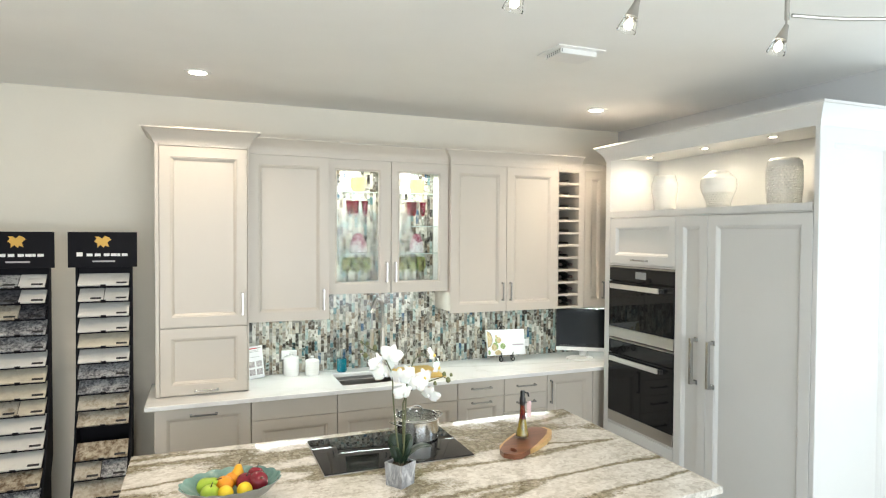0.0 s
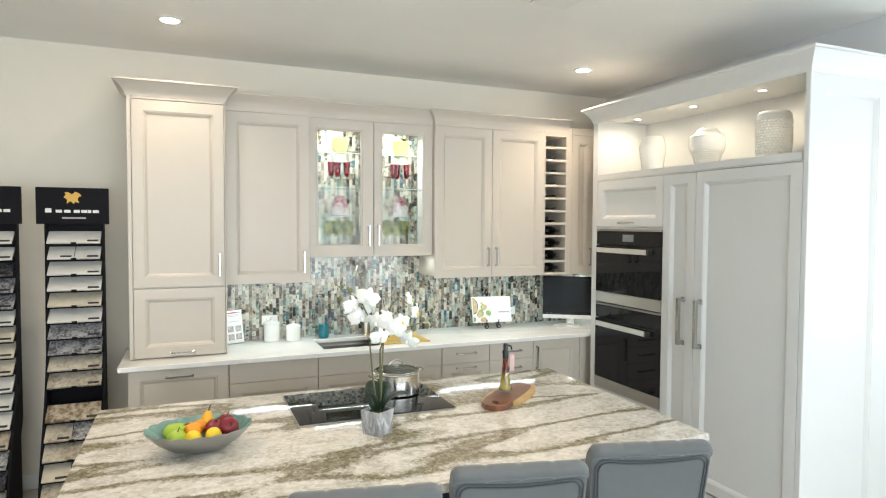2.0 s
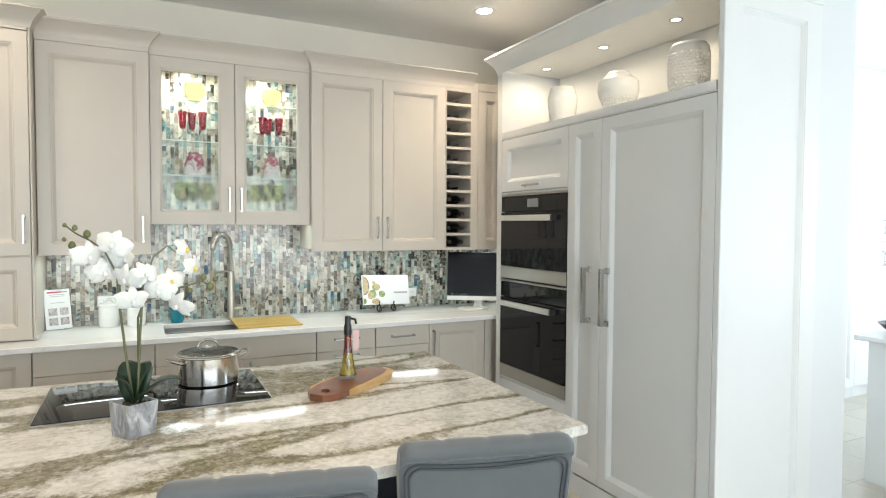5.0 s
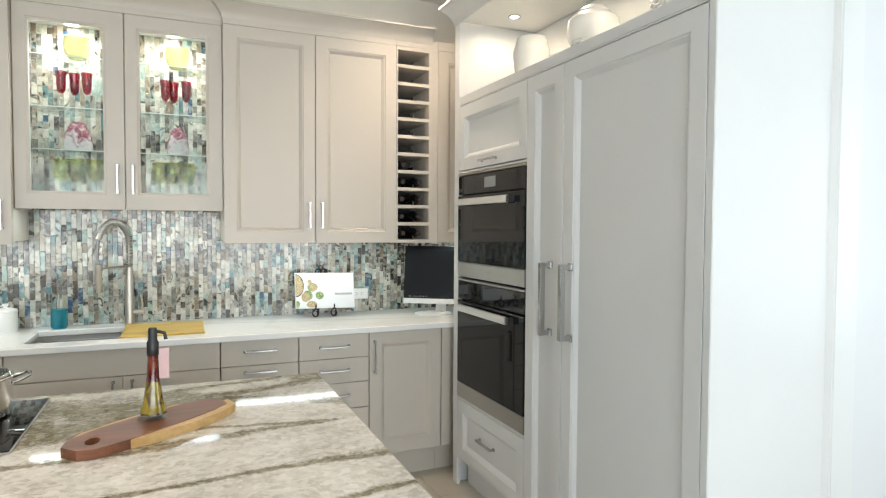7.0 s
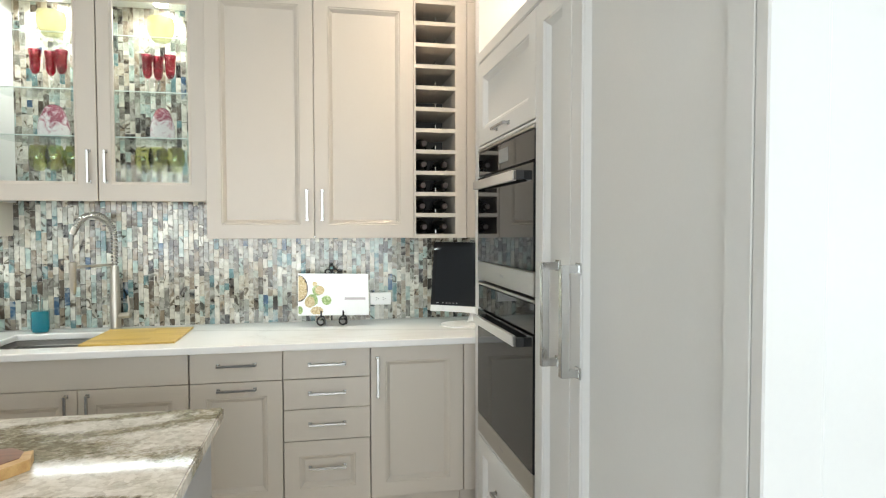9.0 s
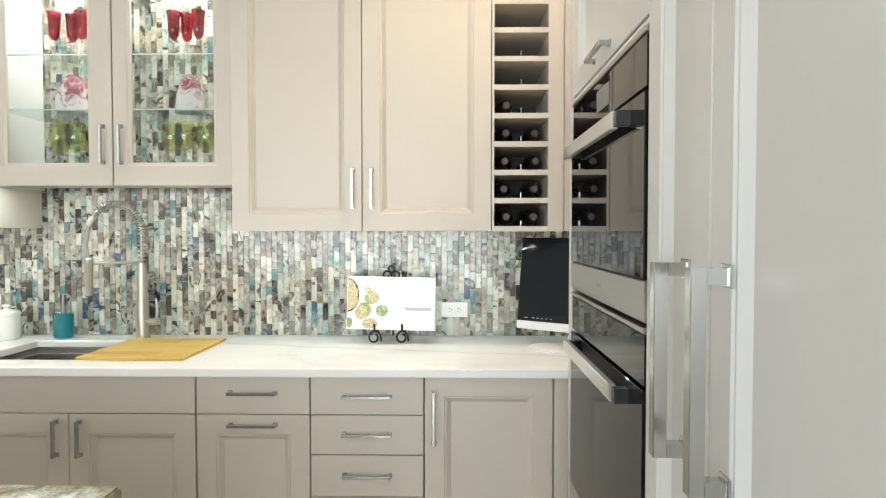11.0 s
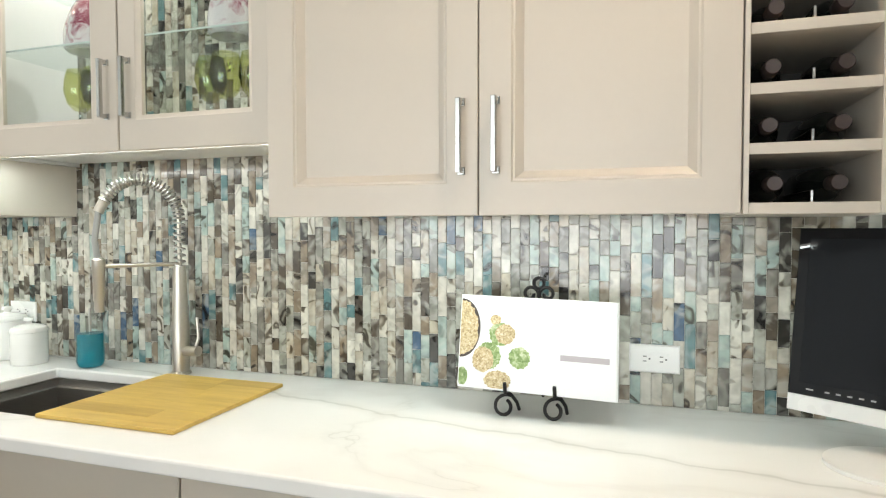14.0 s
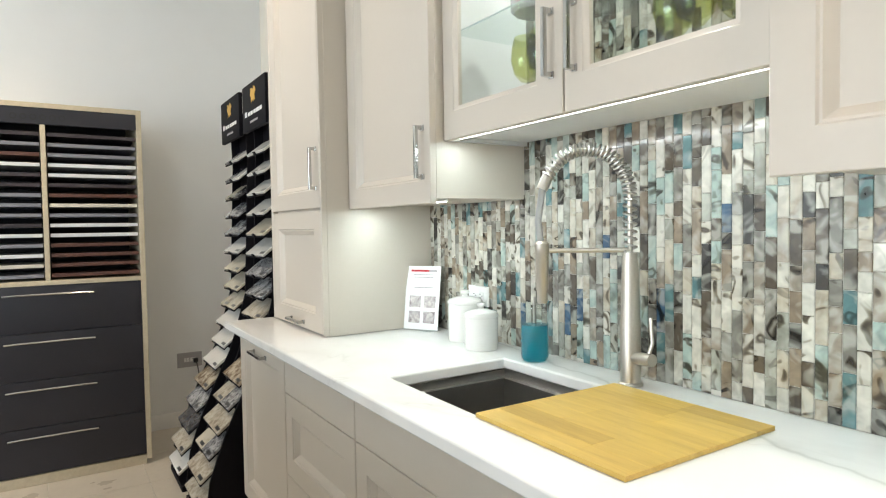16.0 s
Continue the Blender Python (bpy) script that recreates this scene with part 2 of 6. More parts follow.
DARKWOOD = wood("dark_leg_wood", (0.03, 0.02, 0.015), (0.07, 0.045, 0.03), 1.0, 0.4)
VELVET = plain("grey_velvet", (0.108, 0.118, 0.124), 0.85, vary=0.10, grain=30, bump=0.15, Sheen_Weight=0.28)
PIPING = plain("velvet_piping", (0.07, 0.077, 0.086), 0.8, vary=0.08)
NAVY = plain("dark_island_paint", (0.045, 0.05, 0.07), 0.5, vary=0.1)
ISLANDGREY = plain("grey_island_paint", (0.42, 0.44, 0.47), 0.4, vary=0.04)
CHARCOAL = plain("charcoal_laminate", (0.020, 0.0195, 0.026), 0.45, vary=0.12)
PANE = thin_glass("clear_pane")
SHELFEDGE = plain("polished_glass_edge", (0.50, 0.58, 0.56), 0.15, vary=0.05)
SHELFGLASS = thin_glass("shelf_glass", (0.93, 0.97, 0.96), 0.10)


# ---- mesh helpers ----
def box(bm, x0, x1, y0, y1, z0, z1):
    vs = [bm.verts.new((x, y, z)) for z in (z0, z1) for x, y in ((x0, y0), (x1, y0), (x1, y1), (x0, y1))]
    for f in ((3, 2, 1, 0), (4, 5, 6, 7), (0, 1, 5, 4), (1, 2, 6, 5), (2, 3, 7, 6), (3, 0, 4, 7)):
        bm.faces.new([vs[i] for i in f])
    return vs


def bevelled(*b, width=0.003, segments=2):
    bm = bmesh.new()
    box(bm, *b)
    bmesh.ops.bevel(bm, geom=bm.edges[:], offset=width, segments=segments, profile=0.7, affect="EDGES")
    return bm


def lathe(bm, profile, centre=(0, 0, 0), steps=32):
    """Turns (radius, height) points round the vertical through centre."""
    rows = []
    for r, z in profile:
        if r < 1e-5:
            rows.append([bm.verts.new((centre[0], centre[1], centre[2] + z))])
        else:
            rows.append([bm.verts.new((centre[0] + r * math.cos(a), centre[1] + r * math.sin(a), centre[2] + z))
                         for a in (2 * math.pi * i / steps for i in range(steps))])
    for a, b in zip(rows, rows[1:]):
        for i in range(steps):
            j = (i + 1) % steps
            if len(a) == 1 and len(b) > 1:
                bm.faces.new((a[0], b[i], b[j]))
            elif len(b) == 1 and len(a) > 1:
                bm.faces.new((a[i], b[0], a[j]))
            elif len(a) > 1:
                bm.faces.new((a[i], b[i], b[j], a[j]))
    for f in bm.faces:
        f.smooth = True
    return bm


def tube(bm, points, radius, steps=10, closed=False, taper=None):
    """A round bar along points."""
    pts = [Vector(p) for p in points]
    n, rings, up = len(pts), [], None
    for i, p in enumerate(pts):
        a = pts[(i - 1) % n] if closed or i > 0 else p
        b = pts[(i + 1) % n] if closed or i < n - 1 else p
        d = (b - a).normalized()
        if up is None:
            up = Vector((0, 0, 1)) if abs(d.z) < 0.9 else Vector((1, 0, 0))
        side = d.cross(up).normalized()
        up = side.cross(d).normalized()
        r = radius if taper is None else radius + (taper - radius) * i / (n - 1)
        rings.append([bm.verts.new(p + (side * math.cos(t) + up * math.sin(t)) * r) for t in (2 * math.pi * k / steps for k in range(steps))])
    for i in range(n if closed else n - 1):
        a, b = rings[i], rings[(i + 1) % n]
        for k in range(steps):
            bm.faces.new((a[k], a[(k + 1) % steps], b[(k + 1) % steps], b[k])).smooth = True
    if not closed:
        bm.faces.new(rings[0][::-1]), bm.faces.new(rings[-1])
    return bm


def prism(bm, outline, z0, z1):
    """An upright slab over an outline of (x, y) points."""
    lo, hi = [bm.verts.new((x, y, z0)) for x, y in outline], [bm.verts.new((x, y, z1)) for x, y in outline]
    bm.faces.new(lo[::-1]), bm.faces.new(hi)
    for i in range(len(lo)):
        j = (i + 1) % len(lo)
        bm.faces.new((lo[i], lo[j], hi[j], hi[i]))
    return bm


def rings(bm, rows, to, lid=True):
    """Nested rectangles (u0, u1, v0, v1, w), joined one to the next; the first and last are closed. to maps (u, v, w) to the world."""
    made = [[bm.verts.new(to(u, v, w)) for u, v in ((u0, v0), (u1, v0), (u1, v1), (u0, v1))] for u0, u1, v0, v1, w in rows]
    bm.faces.new(made[-1])
    if lid:
        bm.faces.new(made[0][::-1])
    for a, b in zip(made, made[1:]):
        for i in range(4):
            j = (i + 1) % 4
            bm.faces.new((a[i], a[j], b[j], b[i]))
    bmesh.ops.recalc_face_normals(bm, faces=bm.faces[:])
    return bm


def sweep(bm, path, profile):
    """Mitred moulding: profile (out, up) along path of (x, y); out is to the right of the way."""
    pts = [Vector((x, y)) for x, y in path]
    rows = []
    for i, p in enumerate(pts):
        ds = [(pts[i] - pts[i - 1]).normalized()] if i else []
        ds += [(pts[i + 1] - pts[i]).normalized()] if i < len(pts) - 1 else []
        ns = [Vector((d.y, -d.x)) for d in ds]
        m = sum(ns, Vector((0, 0))).normalized()
        m = m / max(0.2, m.dot(ns[0]))
        rows.append([bm.verts.new((p.x + m.x * o, p.y + m.y * o, z)) for o, z in profile])
    k = len(profile)
    for a, b in zip(rows, rows[1:]):
        for i in range(k):
            bm.faces.new((a[i], a[(i + 1) % k], b[(i + 1) % k], b[i]))
    bm.faces.new(rows[0][::-1]), bm.faces.new(rows[-1])
    bmesh.ops.recalc_face_normals(bm, faces=bm.faces[:])
    return bm


def mesh_of(name, bm, material, normals=True):
    if normals:
        bmesh.ops.recalc_face_normals(bm, faces=bm.faces[:])
    data = bpy.data.meshes.new(name)
    bm.to_mesh(data), bm.free()
    data.set_sharp_from_angle(angle=radians(38))
    data.materials.append(material)
    return data


def part(name, bm, material, parent, label="", smooth=None):
    """Links a bmesh as one mesh object under a thing or a part; the mesh is in world places."""
    ob = new(name, mesh_of(name, bm, material))
    if parent:
        ob.parent = parent
        ob.matrix_parent_inverse = (parent.matrix_basis if parent.parent is None else Matrix()).inverted()
    if smooth:
        for p in ob.data.polygons:
            p.use_smooth = True
    return tagged(ob, label)


def thing(name, place, label, category, group="", kind=""):
    ob = new(name)
    ob.empty_display_size = 0.05
    ob.matrix_basis = Matrix.Translation(place)
    return tagged(ob, label, category, group, kind)


def solid(name, bm, material, label, category, group="", kind=""):
    return tagged(part(name, bm, material, None, label), "", category, group, kind)


def setting(name, bm, material, label="", category=""):
    return tagged(part(name, bm, material, None, label), "", category, "", "structure")


def front(y):
    """Maps (u, v, w) to a face that looks to -y."""
    return lambda u, v, w: (u, y - w, v)


def flank(x):
    """Maps (u, v, w) to a face that looks to -x; u runs along y."""
    return lambda u, v, w: (x - w, u, v)


def framed(u0, u1, v0, v1, to, stile=0.068, thick=0.021):
    """A cabinet door: a flat frame, a sloped moulding and a sunk panel."""
    bm, g, t = bmesh.new(), 0.0015, thick
    u0, u1, v0, v1 = u0 + g, u1 - g, v0 + g, v1 - g

    def r(i, w):
        return (u0 + i, u1 - i, v0 + i, v1 - i, w)
    s = min(stile, (u1 - u0) * 0.3, (v1 - v0) * 0.3)
    return rings(bm, [r(0, 0), r(0, t - 0.002), r(0.002, t), r(s, t), r(s + 0.004, t - 0.004), r(s + 0.008, t - 0.004), r(s + 0.024, t - 0.0190)], to)


def slab(u0, u1, v0, v1, to, thick=0.021):
    bm, g, t = bmesh.new(), 0.0015, thick
    u0, u1, v0, v1 = u0 + g, u1 - g, v0 + g, v1 - g
    return rings(bm, [(u0, u1, v0, v1, 0), (u0, u1, v0, v1, t - 0.002), (u0 + 0.002, u1 - 0.002, v0 + 0.002, v1 - 0.002, t)], to)


def pull(u, v, length, upright, to, parent, out=0.03, bar=0.011):
    """A square bar pull on two posts."""
    bm = bmesh.new()

    def b(a0, a1, b0, b1, w0, w1):
        q = (b0, b1, a0, a1) if upright else (a0, a1, b0, b1)
        rings(bm, [(*q, w0), (*q, w1 - 0.0015), (q[0] + 0.0015, q[1] - 0.0015, q[2] + 0.0015, q[3] - 0.0015, w1)], to)
    c, d = (v, u) if upright else (u, v)
    h, k = length / 2, bar / 2
    b(c - h, c + h, d - k, d + k, 0.021 + out - bar, 0.021 + out)
    for e in (-h + k, h - k):
        b(c + e - k * 1.5, c + e + k * 1.5, d - k * 1.5, d + k * 1.5, 0.021, 0.026)
        b(c + e - k, c + e + k, d - k, d + k, 0.026, 0.021 + out - bar + 0.001)
    return part("handle", bm, CHROME, parent, "polished chrome bar handle")


# ---- the room ----
WEST, EAST, SOUTH, NORTH, CEILING = -2.30, 7.50, -4.50, 4.725, 3.075


def room():
    bm = bmesh.new()
    box(bm, WEST - 0.2, EAST + 0.2, SOUTH - 0.2, NORTH + 0.2, -0.15, -0.004)
    setting("floor", bm, GROUT, "beige tiled floor", "floor")
    bm = bmesh.new()
    box(bm, WEST - 0.2, EAST + 0.2, SOUTH - 0.2, NORTH + 0.2, CEILING, CEILING + 0.15)
    setting("ceiling", bm, CEIL, "smooth white painted ceiling", "ceiling")
    bm = bmesh.new()
    box(bm, WEST - 0.2, EAST + 0.2, NORTH, NORTH + 0.2, 0, CEILING)
    setting("wall_north", bm, WALL, "cream painted wall behind the cabinets", "wall")
    bm = bmesh.new()
    box(bm, WEST - 0.2, WEST, SOUTH, NORTH, 0, CEILING)
    setting("wall_west", bm, WESTWHITE, "white painted side wall", "wall")
    bm = bmesh.new()
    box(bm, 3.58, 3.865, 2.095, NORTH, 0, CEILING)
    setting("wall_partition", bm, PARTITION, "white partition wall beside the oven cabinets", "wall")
    # assumed window walls, unseen: one wide opening each for the added daylight lamps
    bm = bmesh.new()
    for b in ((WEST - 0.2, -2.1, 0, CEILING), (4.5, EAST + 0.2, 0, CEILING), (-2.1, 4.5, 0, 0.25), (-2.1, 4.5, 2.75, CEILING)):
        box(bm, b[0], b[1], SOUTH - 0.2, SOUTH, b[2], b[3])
    setting("wall_south", bm, WALL, "unseen cream wall with an assumed window opening", "wall")
    bm = bmesh.new()
    for b in ((SOUTH, -1.2, 0, CEILING), (3.2, NORTH, 0, CEILING), (-1.2, 3.2, 0, 0.25), (-1.2, 3.2, 2.75, CEILING)):
        box(bm, EAST, EAST + 0.2, b[0], b[1], b[2], b[3])
    setting("wall_east", bm, WALL, "unseen white wall with an assumed window opening", "wall")
    bm = bmesh.new()
    sweep(bm, [(WEST, SOUTH), (WEST, NORTH), (-0.6, NORTH)], [(0, 0), (0.014, 0), (0.014, 0.085), (0.008, 0.10), (0, 0.10)])
    setting("baseboard", bm, WHITE, "white painted baseboard", "baseboard")


room()

# ---- wall run of cabinets ----
COUNTER, BASE_Y, TALL_Y, UP_Y, GLASS_Y = 0.938, 4.114, 4.265, 4.373, 4.420
BACK = NORTH - 0.012
UP_Z, GLASS_Z, DOOR_TOP, FRIEZE_TOP = 1.407, 1.591, 2.633, 2.690
COVE = [(math.sin(k * math.pi / 16) ** 1.7, math.sin(k * math.pi / 16)) for k in range(9)]
CROWN = [(0, -0.030), (0.004, -0.030)] + [(0.005 + 0.063 * a, -0.026 + 0.084 * b) for a, b in COVE] + [(0.074, 0.060), (0.074, 0.072), (0, 0.072)]


def crown(path, z, parent, scale=1.0):
    bm = bmesh.new()
    sweep(bm, path, [(o * scale, z + u * scale) for o, u in CROWN])
    return part("crown_moulding", bm, PAINT, parent, "stepped painted crown moulding")


def carcass(x0, x1, y0, y1, z0, z1, parent, material=None, name="body"):
    return part(name, bevelled(x0, x1, y0, y1, z0, z1, width=0.001, segments=1), material or PAINT, parent)


def base_unit(name, x0, x1, fronts, label, top=0.9):
    """fronts: (kind, z0, z1, handles), handles: (x, z, length, upright)."""
    ob = thing(name, ((x0 + x1) / 2, BASE_Y, 0), label, "base cabinet", "base cabinets along the wall")
    carcass(x0, x1, BASE_Y, BACK, 0.165, top, ob)
    part("toe_kick", bevelled(x0, x1, BASE_Y + 0.075, BASE_Y + 0.09, 0.0, 0.165, width=0.001, segments=1), PAINT, ob)
    to = front(BASE_Y)
    for kind, a, b, z0, z1, pulls in fronts:
        bm = framed(a, b, z0, z1, to) if kind != "slab" else slab(a, b, z0, z1, to)
        f = part("door" if z1 - z0 > 0.4 else "drawer_front", bm, PAINT, ob)
        for u, v, length, upright in pulls:
            pull(u, v, length, upright, to, f)
    return ob


def base_run():
    top, bot = 0.900, 0.176
    base_unit("dishwasher_cabinet", -0.548, 0.057, [("framed", -0.548, 0.057, bot, top, [(-0.245, 0.845, 0.17, False)])],
              "greige panelled dishwasher front with one chrome handle")
    base_unit("drawer_cabinet", 0.060, 0.655, [("slab", 0.060, 0.655, 0.762, top, []), ("framed", 0.060, 0.655, 0.47, 0.762, []), ("framed", 0.060, 0.655, bot, 0.47, [])],
              "greige base cabinet with plain handleless drawers")
    base_unit("sink_cabinet", 0.657, 1.602, [("slab", 0.657, 1.602, 0.762, top, []),
              ("framed", 0.657, 1.148, bot, 0.762, [(1.105, 0.675, 0.13, True)]), ("framed", 1.148, 1.602, bot, 0.762, [(1.190, 0.675, 0.13, True)])],
              "greige sink cabinet with two panelled doors", 0.66)
    base_unit("pullout_cabinet", 1.605, 2.009, [("slab", 1.605, 2.009, 0.762, top, [(1.807, 0.84, 0.17, False)]), ("framed", 1.605, 2.009, bot, 0.762, [(1.807, 0.727, 0.17, False)])],
              "greige base cabinet with drawer over panelled pull-out")
    base_unit("drawer_stack", 2.011, 2.410, [("slab", 2.011, 2.410, 0.762, top, [(2.21, 0.83, 0.17, False)]), ("slab", 2.011, 2.410, 0.620, 0.762, [(2.21, 0.695, 0.17, False)]),
              ("slab", 2.011, 2.410, 0.471, 0.620, [(2.21, 0.55, 0.17, False)]), ("framed", 2.011, 2.410, bot, 0.471, [(2.21, 0.345, 0.17, False)])],
              "greige stack of four drawers with chrome handles")
    base_unit("door_cabinet", 2.412, 2.862, [("framed", 2.412, 2.862, bot, top, [(2.445, 0.755, 0.19, True)])],
              "greige base cabinet with one panelled door")
    ob = thing("corner_filler", (2.9, BASE_Y, 0), "greige filler panel closing the cabinet corner", "cabinet filler")
    part("panel", slab(2.864, 2.93, bot, top, front(BASE_Y)), PAINT, ob)
    carcass(2.864, 3.56, BASE_Y, BACK, 0.165, 0.9, ob)
    part("toe_kick", bevelled(2.864, 3.0, BASE_Y + 0.075, BASE_Y + 0.09, 0.0, 0.165, width=0.001, segments=1), PAINT, ob)


BASIN = plain("satin_basin_steel", (0.48, 0.46, 0.44), 0.34, 1.0, vary=0.06, grain=200)
SINK = (0.715, 1.500, 4.172, 4.562)


def counter():
    x0, x1, y0, y1, z0, z1 = -0.602, 3.57, 4.040, BACK, 0.905, COUNTER
    xs, ys = [x0, SINK[0], SINK[1], x1], [y0, SINK[2], SINK[3], y1]
    bm = bmesh.new()
    v = [[[bm.verts.new((x, y, z)) for y in ys] for x in xs] for z in (z0, z1)]
    for i in range(3):
        for j in range(3):
            if (i, j) != (1, 1):
                for k in (0, 1):
                    bm.faces.new((v[k][i][j], v[k][i + 1][j], v[k][i + 1][j + 1], v[k][i][j + 1]))
    def wall(a, b):
        bm.faces.new((v[0][a[0]][a[1]], v[0][b[0]][b[1]], v[1][b[0]][b[1]], v[1][a[0]][a[1]]))
    for i in range(3):
        wall((i, 0), (i + 1, 0)), wall((i, 3), (i + 1, 3)), wall((0, i), (0, i + 1)), wall((3, i), (3, i + 1))
    wall((1, 1), (2, 1)), wall((1, 2), (2, 2)), wall((1, 1), (1, 2)), wall((2, 1), (2, 2))
    ob = solid("countertop", bm, QUARTZ, "white quartz countertop with faint grey veins", "countertop")
    b = ob.modifiers.new("bevel", "BEVEL")
    b.width, b.segments, b.limit_method = 0.006, 3, "ANGLE"
    # undermount sink
    sink = thing("sink", (1.1, 4.37, 0.7), "dark stainless undermount sink under a wooden board", "sink")
    bm = bmesh.new()
    a, c, d, e = SINK[0] - 0.006, SINK[1] + 0.006, SINK[2] - 0.006, SINK[3] + 0.006
    to = lambda u, v, w: (u, v, 0.903 - w)
    rings(bm, [(a - 0.02, c + 0.02, d - 0.02, e + 0.02, 0.004), (a - 0.02, c + 0.02, d - 0.02, e + 0.02, 0.0), (a, c, d, e, 0.0),
               (a, c, d, e, 0.022), (a + 0.018, c - 0.018, d + 0.018, e - 0.018, 0.022),
               (a + 0.02, c - 0.02, d + 0.02, e - 0.02, 0.21), (a + 0.05, c - 0.05, d + 0.05, e - 0.05, 0.225)], to, False)
    part("basin", bm, BASIN, sink, "dull steel basin with a ledge")
    bm = bmesh.new()
    lathe(bm, [(0.0, 0.004), (0.03, 0.003), (0.045, 0.0)], (1.1, 4.37, 0.679), 20)
    part("drain", bm, CHROME, sink)


def upper_unit(name, x0, x1, y, z0, doors, label, handles):
    ob = thing(name, ((x0 + x1) / 2, y, z0), label, "wall cabinet", "wall cabinets")
    carcass(x0, x1, y, BACK, z0 + 0.016, DOOR_TOP, ob)
    to = front(y)
    for (a, b), (hu, hv, hl) in zip(doors, handles):
        f = part("door", framed(a, b, z0, DOOR_TOP, to), PAINT, ob)
        pull(hu, hv, hl, True, to, f)
    part("frieze", bevelled(x0, x1, y - 0.021, BACK, DOOR_TOP, FRIEZE_TOP, width=0.001, segments=1), PAINT, ob)
    return ob


def tall_unit():
    x0, x1 = -0.548, 0.059
    ob = thing("tall_counter_cabinet", ((x0 + x1) / 2, TALL_Y, COUNTER), "tall greige cabinet standing on the white countertop", "tall cabinet")
    carcass(x0, x1, TALL_Y, BACK, COUNTER + 0.002, FRIEZE_TOP + 0.006, ob)
    to = front(TALL_Y)
    f = part("door", framed(x0 + 0.028, x1 - 0.012, 1.413, DOOR_TOP + 0.012, to), PAINT, ob)
    pull(x1 - 0.045, 1.56, 0.155, True, to, f)
    f = part("lift_door", framed(x0 + 0.028, x1 - 0.012, COUNTER + 0.008, 1.407, to), PAINT, ob)
    pull((x0 + x1) / 2 + 0.02, 0.972, 0.155, False, to, f)
    part("face_frame", slab(x0, x0 + 0.028, COUNTER + 0.003, FRIEZE_TOP, to), PAINT, ob)
    part("face_frame", slab(x1 - 0.012, x1, COUNTER + 0.003, FRIEZE_TOP, to), PAINT, ob)
    part("frieze", slab(x0 + 0.028, x1 - 0.012, DOOR_TOP + 0.014, FRIEZE_TOP + 0.006, to), PAINT, ob)
    crown([(x1, BACK), (x1, TALL_Y - 0.021), (x0, TALL_Y - 0.021), (x0, BACK)][::-1], FRIEZE_TOP + 0.004, ob)


def wine_rack():
    x0, x1 = 2.662, 2.940
    ob = thing("wine_rack", (2.77, UP_Y, UP_Z), "greige wall rack with eleven wine cubbies", "wine rack")
    y0 = UP_Y - 0.021
    carcass(x0, x0 + 0.010, y0, BACK, UP_Z, DOOR_TOP, ob, name="side")
    carcass(2.880, x1, y0, BACK, UP_Z, DOOR_TOP, ob, name="side")
    # near-black back: the shade deep in the cubbies is put into its colour
    part("back", bevelled(x0 + 0.01, 2.88, BACK - 0.012, BACK, UP_Z, DOOR_TOP, width=0.001, segments=1), RACKBACK, ob, "back panel darkened for the dim cubbies")
    part("frieze", bevelled(x0, x1, y0, BACK, DOOR_TOP, FRIEZE_TOP, width=0.001, segments=1), PAINT, ob)
    pitch, first = 0.1094, 1.428
    for i in range(12):
        z = first + pitch * i
        lo = UP_Z if i == 0 else z - 0.021
        part("shelf", bevelled(x0 + 0.01, 2.88, y0, BACK - 0.012, lo, min(z, DOOR_TOP), width=0.001, segments=1), PAINT, ob)
        if i < 11:
            part("divider", bevelled(2.773, 2.778, y0 + 0.006, BACK - 0.02, z, z + 0.022, width=0.0008, segments=1), CHROME, ob, "slim bright metal divider")
    return first, pitch


def wine_bottle():
    ob = thing("wine_bottle", (0, 0, 0), "dark wine bottle lying in the rack", "wine bottle", "bottles in the wine rack")
    bm = bmesh.new()
    lathe(bm, [(0, 0.0), (0.034, 0.0), (0.036, 0.01), (0.036, 0.18), (0.028, 0.21), (0.0145, 0.235), (0.0135, 0.285), (0, 0.285)], steps=20)
    part("bottle", bm, GLASSDARK, ob)
    bm = bmesh.new()
    lathe(bm, [(0.0145, 0.245), (0.0150, 0.246), (0.0152, 0.296), (0.013, 0.299), (0, 0.2985)], steps=20)
    part("capsule", bm, CAPSULE, ob, "dull foil capsule")
    return ob


# cubby shade as a base colour; the rack's sides and shelves use PAINT
RACKBACK = plain("shaded_rack_back", (0.03, 0.028, 0.025), 0.6, vary=0.2)
GLASSDARK = Mat("dark_bottle_glass", (0.01, 0.012, 0.01), 0.08).m
CAPSULE = plain("bottle_foil", (0.075, 0.052, 0.046), 0.45, 0.3, vary=0.2)


